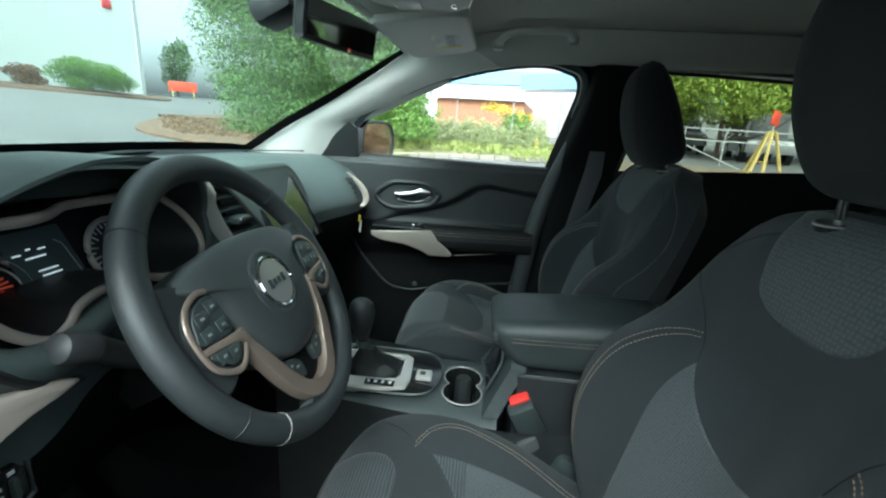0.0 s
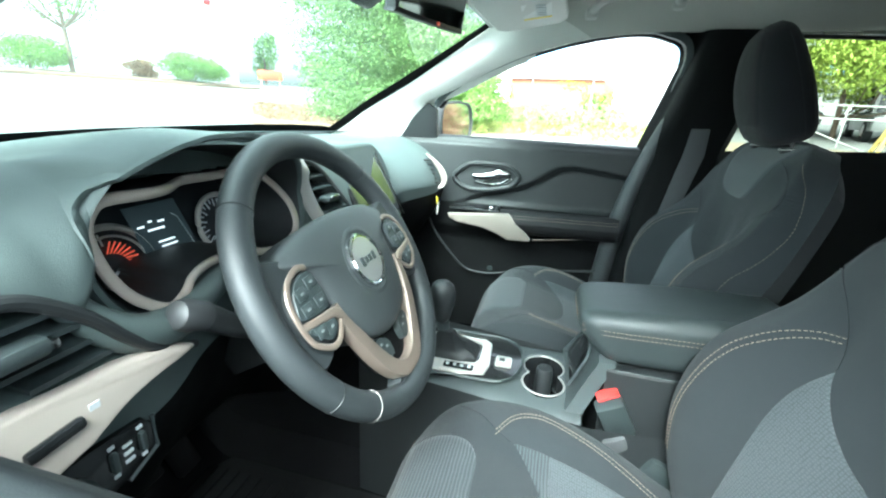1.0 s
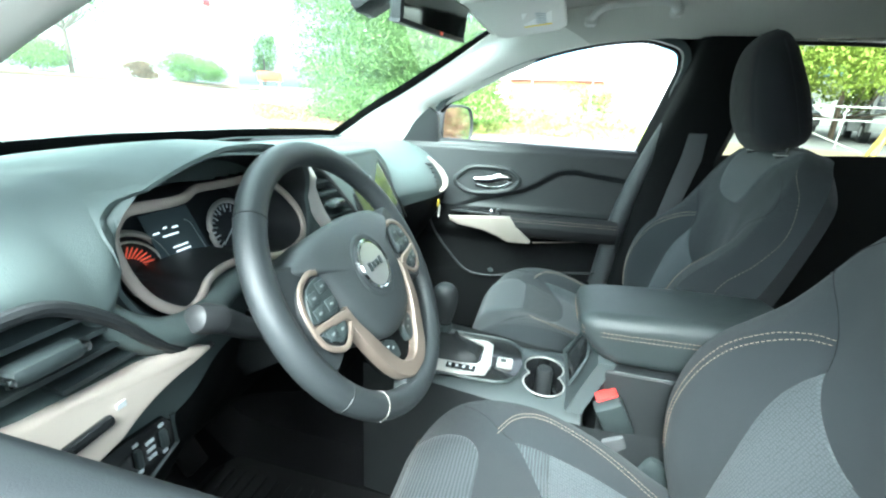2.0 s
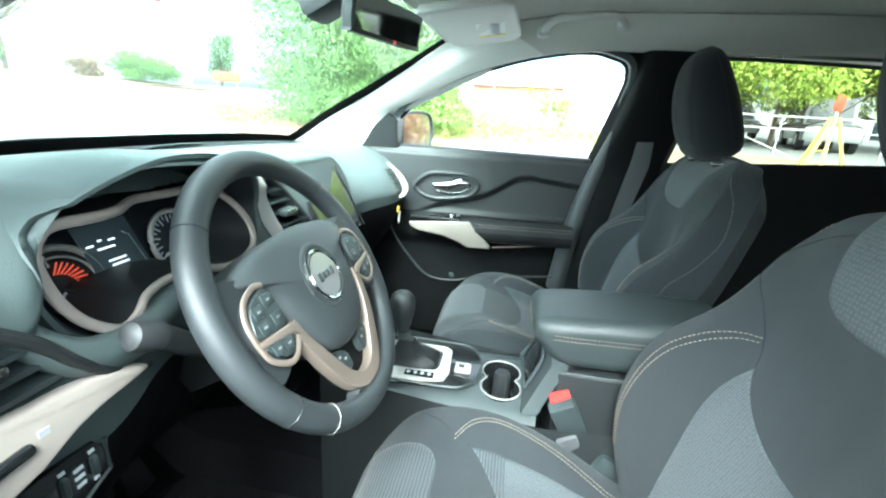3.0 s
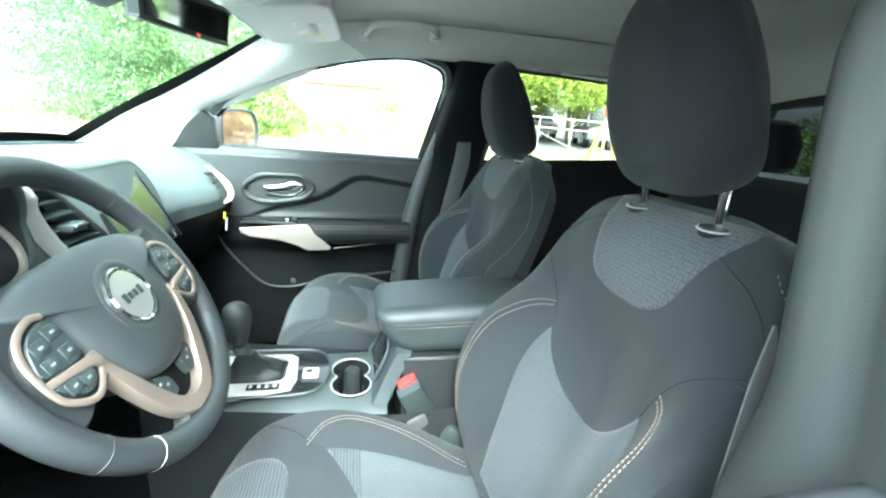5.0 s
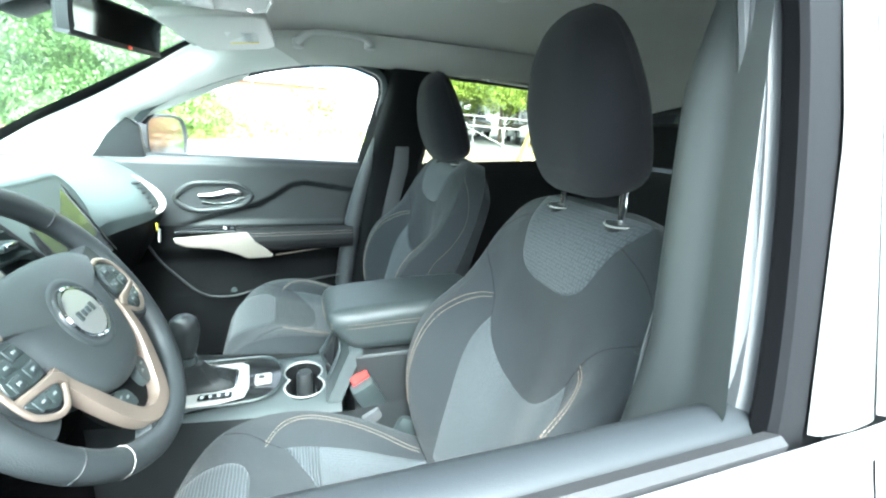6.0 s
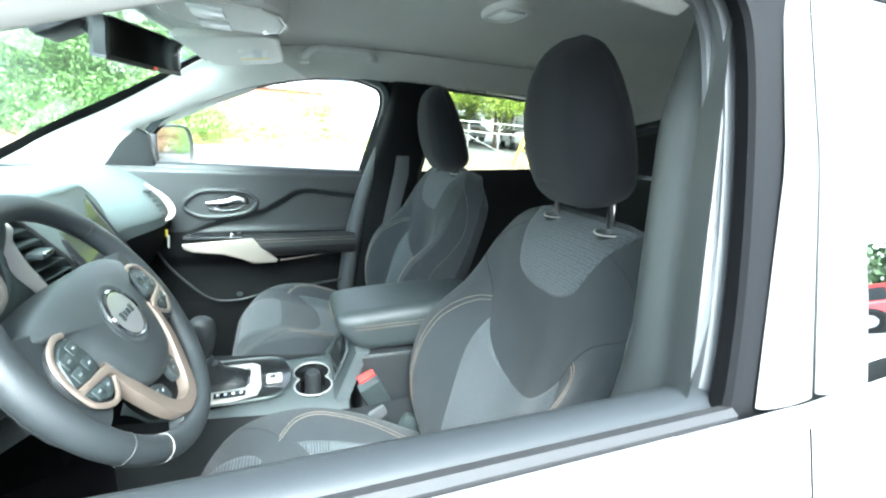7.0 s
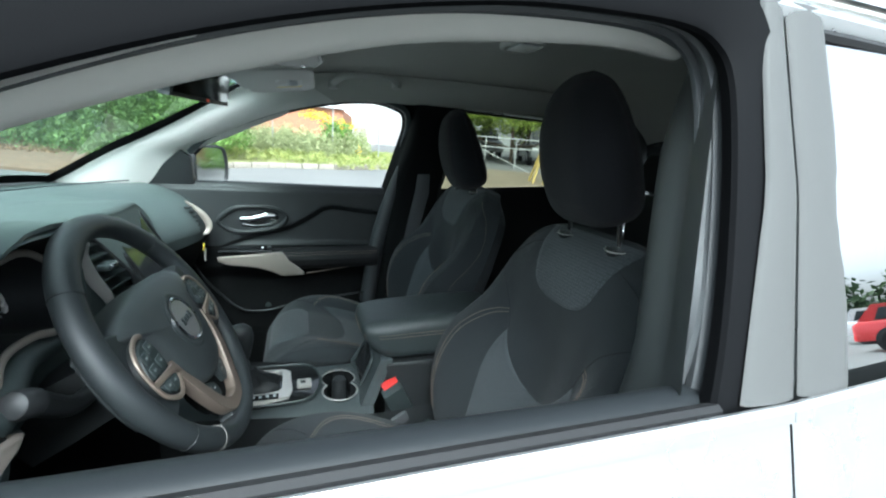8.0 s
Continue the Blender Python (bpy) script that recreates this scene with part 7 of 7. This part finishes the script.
bush(95.0, 16.2, 1.4, 1.35, LEAF_B, "green broom bush beside the fence", 2500, 0.07)
FENCEPOST = mat("weathered_zinc", (0.30, 0.31, 0.31), 0.6, metal=0.3, vary=0.1, bump=0.1)
fc = thing("fence", (*polar(90, 15.4), 0.6), "chain fence with galvanised posts in weeds", "fence")
fp = []
for az in (79.6, 86.7, 93.9, 99.8, 105.5):
    x, y = polar(az, 15.4)
    fp.append(Vector((x, y, land(x, y))))
    part("post", tube([fp[-1], fp[-1] + Vector((0, 0, 1.9))], 0.022, 8), FENCEPOST, fc)
for a, b in zip(fp, fp[1:]):
    part("rail", tube([a + Vector((0, 0, 1.86)), b + Vector((0, 0, 1.86))], 0.008, 6), FENCEPOST, fc)
hy = thing("hydrant", (*polar(97.2, 16.0), 0.7), "yellow fire hydrant on the verge", "hydrant")
x, y = polar(97.2, 16.0)
zz = land(x, y)
part("barrel", lathe([(0.09, 0), (0.09, 0.04), (0.07, 0.05), (0.07, 0.34), (0.09, 0.35), (0.09, 0.37), (0.07, 0.41), (0.04, 0.46), (0.02, 0.50), (0.0, 0.51)], (x, y, zz + 0.08), (0, 0, 1), 14), HYDRANT, hy)
for s in (-1, 1):
    part("outlet", lathe([(0.045, 0), (0.045, 0.06), (0.0, 0.065)], (x, y + s * 0.06, zz + 0.36), (0, s, 0), 10), HYDRANT, hy)


def shed(name, az0, az1, d0, d1, h, wall, label, fascia=None, fh=1.2, storeys=()):
    """A long low building between two bearings."""
    a, b = Vector((*polar(az0, d0), 0)), Vector((*polar(az1, d1), 0))
    along = (b - a).normalized()
    out = Vector((-along.y, along.x, 0))
    if out.x > 0:
        out = -out
    base = min(land(a.x, a.y), land(b.x, b.y)) - 0.3
    ang = math.atan2(along.y, along.x)
    L = (b - a).length
    t = thing(name, ((a + b) / 2).to_tuple()[:2] + (base,), label, "building")
    mid = (a + b) / 2 - out * 5
    part("wall", box((mid.x, mid.y, base + h / 2), (L, 10, h), 0.03, Matrix.Rotation(ang, 4, "Z"), 1), wall, t, angle=0)
    if fascia:
        f = (a + b) / 2 + out * 0.12
        part("fascia", box((f.x, f.y, base + h - fh / 2 + 0.1), (L + 0.4, 0.25, fh), 0.03, Matrix.Rotation(ang, 4, "Z"), 1), fascia, t)
    for k, (u, z0, w, hh, m_) in enumerate(storeys):
        p = a + along * (L * u) + out * 0.03
        wn_ = part("window", box((p.x, p.y, base + z0 + hh / 2), (w, 0.08, hh), 0.02, Matrix.Rotation(ang, 4, "Z"), 1), m_, t)
    return t, a, along, out, base, L


t, a, al, out, base, L = shed("brick_hall", 84, 95.2, 27, 26, 2.35, BRICKRED, "low red brick building behind weeds", STEEL, 0.12)
shed("white_hall", 94.9, 108, 34, 30, 4.6, WHITEWALL, "white metal hall with blue roof band", BLUEBAND, 1.1, [(0.22, 0.3, 1.2, 2.1, STEEL), (0.55, 0.3, 3.0, 3.0, STEEL)])
shed("long_hall", 70, 112, 60, 52, 6.5, WHITEWALL, "long pale hall with blue roof band far off", BLUEBAND, 1.5)
shed("workshop", 109, 133, 42, 46, 4.4, mat("grey_workshop_wall", (0.24, 0.25, 0.24), 0.8, vary=0.1, scale=0.6, grain=20, bump=0.1), "grey workshop with dark doors behind the tree", BLUEBAND, 0.8, [(0.15, 0.4, 2.6, 2.8, CARGLASS), (0.42, 0.4, 2.6, 2.8, STEEL), (0.72, 0.4, 3.0, 2.8, CARGLASS)])

sheet("gravel_strip", [polar(107, 10.5), polar(114, 9.0), polar(124, 9.0), polar(134, 10.5), polar(134, 17.0), polar(124, 17.2), polar(114, 17.0), polar(108, 16.0)], 0.03, mat("tan_gravel", (0.17, 0.138, 0.092), 0.95, vary=0.3, scale=1.2, grain=30, bump=0.5), "tan gravel strip before the railing", "gravel")
# street side behind: tree, railing, tripod sign, parked vans
tree(117.5, 23.0, 7.2, 11.0, 0.10, LEAF_T, "spreading spring-green tree by the railing", 110000, 0.065, 0.13)
tree(126.0, 27.0, 7.0, 9.0, 0.10, LEAF_T, "spring-green tree beside parked cars", 50000, 0.065, 0.20)
tree(110.5, 36.0, 8.0, 5.0, 0.16, leafy("pale_blossom", (0.45, 0.45, 0.35), (0.75, 0.74, 0.62)), "pale blossoming tree far off", 2500, 0.14, 0.3)
RAILPAINT = mat("weathered_white_rail", (0.34, 0.35, 0.34), 0.5, vary=0.1, bump=0.1)
rl = thing("railing", (*polar(120, 19), 0.4), "white metal ramp railing", "railing")
ends = [Vector((*polar(a, d), 0)) for a, d in ((110.5, 18.5), (114, 18.4), (118, 18.6), (122, 19.0), (126, 19.6), (131, 20.5))]
for p in ends:
    p.z = land(p.x, p.y)
    part("post", tube([p, p + Vector((0, 0, 1.25))], 0.026, 8), RAILPAINT, rl)
for a, b in zip(ends, ends[1:]):
    for h in (1.25, 0.85):
        part("rail", tube([a + Vector((0, 0, h)), b + Vector((0, 0, h))], 0.026, 8), RAILPAINT, rl)
part("brace", tube([ends[0] + Vector((0, 0, 1.1)), Vector((*polar(120, 15.5), land(*polar(120, 15.5)) + 0.15))], 0.022, 8), RAILPAINT, rl)
tp = thing("sign_tripod", (*polar(122.2, 13.5), 0.3), "yellow timber sign stand with orange sign", "sign")
x, y = polar(122.0, 13.5)
zz = land(x, y)
for dx, dy in ((-0.45, 0.25), (0.45, 0.25), (0.0, -0.55), (-0.15, 0.45)):
    part("leg", tube([(x + dx, y + dy, zz), (x + dx * 0.15, y + dy * 0.15, zz + 1.30)], 0.04, 6), TIMBER, tp)
part("crossbar", tube([(x - 0.28, y + 0.15, zz + 0.55), (x + 0.28, y + 0.15, zz + 0.55)], 0.03, 6), TIMBER, tp)
part("sign_face", box((x, y, zz + 1.60), (0.06, 0.34, 0.34), 0.02, Matrix.Rotation(radians(35), 4, "Z") @ Matrix.Rotation(radians(10), 4, "X")), ORANGE, tp, "orange square sign")
part("pole", tube([(x, y, zz + 1.2), (x, y, zz + 1.5)], 0.025, 6), STEEL, tp)


def vehicle(at, turn, paint, label, van=False):
    """A parked car: lower body, cabin with panes, four wheels with arches."""
    x, y = at
    z = land(x, y)
    M = Matrix.Translation((x, y, z)) @ Matrix.Rotation(radians(turn), 4, "Z")
    t = thing("parked_car", (x, y, z), label, "car", "parked cars")
    L_, H_ = (5.0, 2.0) if van else (4.5, 1.55)
    prof = [(-L_ / 2, 0.35), (-L_ / 2, 0.85), (-L_ / 2 + 0.12, 0.98), (L_ / 2 - 0.9, 1.0), (L_ / 2 - 0.1, 0.88), (L_ / 2, 0.70), (L_ / 2, 0.35)]
    part("body", loft([[M @ Vector((px * k, w, 0.35 + (pz - 0.35) * k2)) for px, pz in prof] for w, k, k2 in ((-0.92, 0.97, 0.90), (-0.86, 1, 1), (0.86, 1, 1), (0.92, 0.97, 0.90))]), paint, t, "painted lower body")
    cab = [(-L_ / 2 + 0.1, 0.97), (-L_ / 2 + (0.25 if van else 0.45), H_), (L_ / 2 - (1.3 if van else 1.9), H_), (L_ / 2 - 1.05, 0.97)]
    part("cabin", loft([[M @ Vector((px, w, pz)) for px, pz in cab] for w in (-0.80, -0.74, 0.74, 0.80)]), paint, t, "painted roof and posts")
    for s in (-1, 1):
        x0, x1 = -L_ / 2 + 0.45, L_ / 2 - 1.45
        for k in range(3):
            a0, a1 = x0 + (x1 - x0) * k / 3 + 0.05, x0 + (x1 - x0) * (k + 1) / 3 - 0.03
            part("side_window", slab([M @ Vector((px, s * 0.805, pz)) for px, pz in ((a0 - 0.05, 1.02), (a1 + (0.18 if k == 2 else 0), 1.02), (a1 - (0.12 if k == 2 else 0), H_ - 0.12), (a0 + 0.08, H_ - 0.12))], M.to_3x3() @ Vector((0, s * 0.01, 0)), 0), CARGLASS, t)
        for wx in (-L_ / 2 + 0.85, L_ / 2 - 0.85):
            wc = M @ Vector((wx, s * 0.80, 0.36))
            ax = M.to_3x3() @ Vector((0, s, 0))
            part("wheel_arch", lathe([(0.44, -0.1), (0.44, 0.125), (0.40, 0.13), (0.0, 0.13)], wc, ax, 20), PLASTIC, t)
            wh = part("tyre", lathe([(0.36, -0.1), (0.36, 0.12), (0.33, 0.145), (0.22, 0.145), (0.0, 0.14)], wc, ax, 24), RUBBER, t)
            part("rim", lathe([(0.22, 0.14), (0.20, 0.152), (0.08, 0.146), (0.0, 0.155)], wc, ax, 10), STEEL, wh)
    part("windscreen", slab([M @ Vector((px, w, pz)) for px, w, pz in ((L_ / 2 - 1.08, -0.70, 1.0), (L_ / 2 - 1.08, 0.70, 1.0), (L_ / 2 - (1.3 if van else 1.88), 0.66, H_ - 0.05), (L_ / 2 - (1.3 if van else 1.88), -0.66, H_ - 0.05))], M.to_3x3() @ Vector((0.03, 0, 0.02)), 0), CARGLASS, t)
    for s in (-1, 1):
        part("headlight", box(M @ Vector((L_ / 2 - 0.06, s * 0.68, 0.75)), (0.12, 0.34, 0.14), 0.03, Matrix.Rotation(radians(turn), 4, "Z")), LENS, t)
    return t


vehicle(polar(121.0, 24.5), 160, mat("dull_silver_paint", (0.15, 0.155, 0.155), 0.35, metal=0.3, vary=0.04, bump=0), "silver van parked behind the railing", van=True)
vehicle(polar(113.5, 27.0), 165, mat("grey_car_paint", (0.13, 0.135, 0.14), 0.35, metal=0.3, vary=0.04, bump=0), "grey car parked behind the railing")
vehicle(polar(130.0, 26.0), 150, mat("pewter_car_paint", (0.17, 0.175, 0.175), 0.35, metal=0.3, vary=0.04, bump=0), "silver car parked in the yard")
# behind the driver's side, mirrored in the rear glass
vehicle((-9.15, -19.2), -25, CARWHITE, "white car with black arches parked in the yard")
vehicle((-6.5, -15.4), -22, CARRED, "red car with black arches parked in the yard")
vehicle((-13.5, -13.5), 5, STEEL, "silver car parked far back")
fw_blobs = []
for az in span(190, 262, 26):
    x, y = polar(az + rng.uniform(-1, 1), rng.uniform(50, 58))
    hh = rng.uniform(3.5, 7)
    fw_blobs.append(((x, y, hh * 0.5), (3.2, 3.2, hh * 0.55)))
tagged(leaf_mesh("far_woods", fw_blobs, 14000, 0.4, LEAF_F), "dark green wood behind the yard", "woods", kind="stuff")
fw_blobs = []
for az in span(60, 135, 26):
    x, y = polar(az + rng.uniform(-1, 1), rng.uniform(80, 90))
    hh = rng.uniform(6, 11)
    fw_blobs.append(((x, y, 2 + hh * 0.4), (5, 5, hh * 0.5)))
tagged(leaf_mesh("far_woods", fw_blobs, 12000, 0.5, LEAF_F), "far wood above the roofs", "woods", kind="stuff")
# planting behind the passenger's side, seen in the outer mirror
bush(152.0, 13.0, 3.4, 2.0, LEAF_R, "brown-leaved shrub beside the yard", 5000, 0.06)
bush(158.0, 15.0, 4.0, 2.4, LEAF_B, "green shrub beside the yard", 6000, 0.06)
bush(146.0, 15.5, 3.6, 2.2, LEAF_B, "green shrub at the end of the yard", 6000, 0.06)
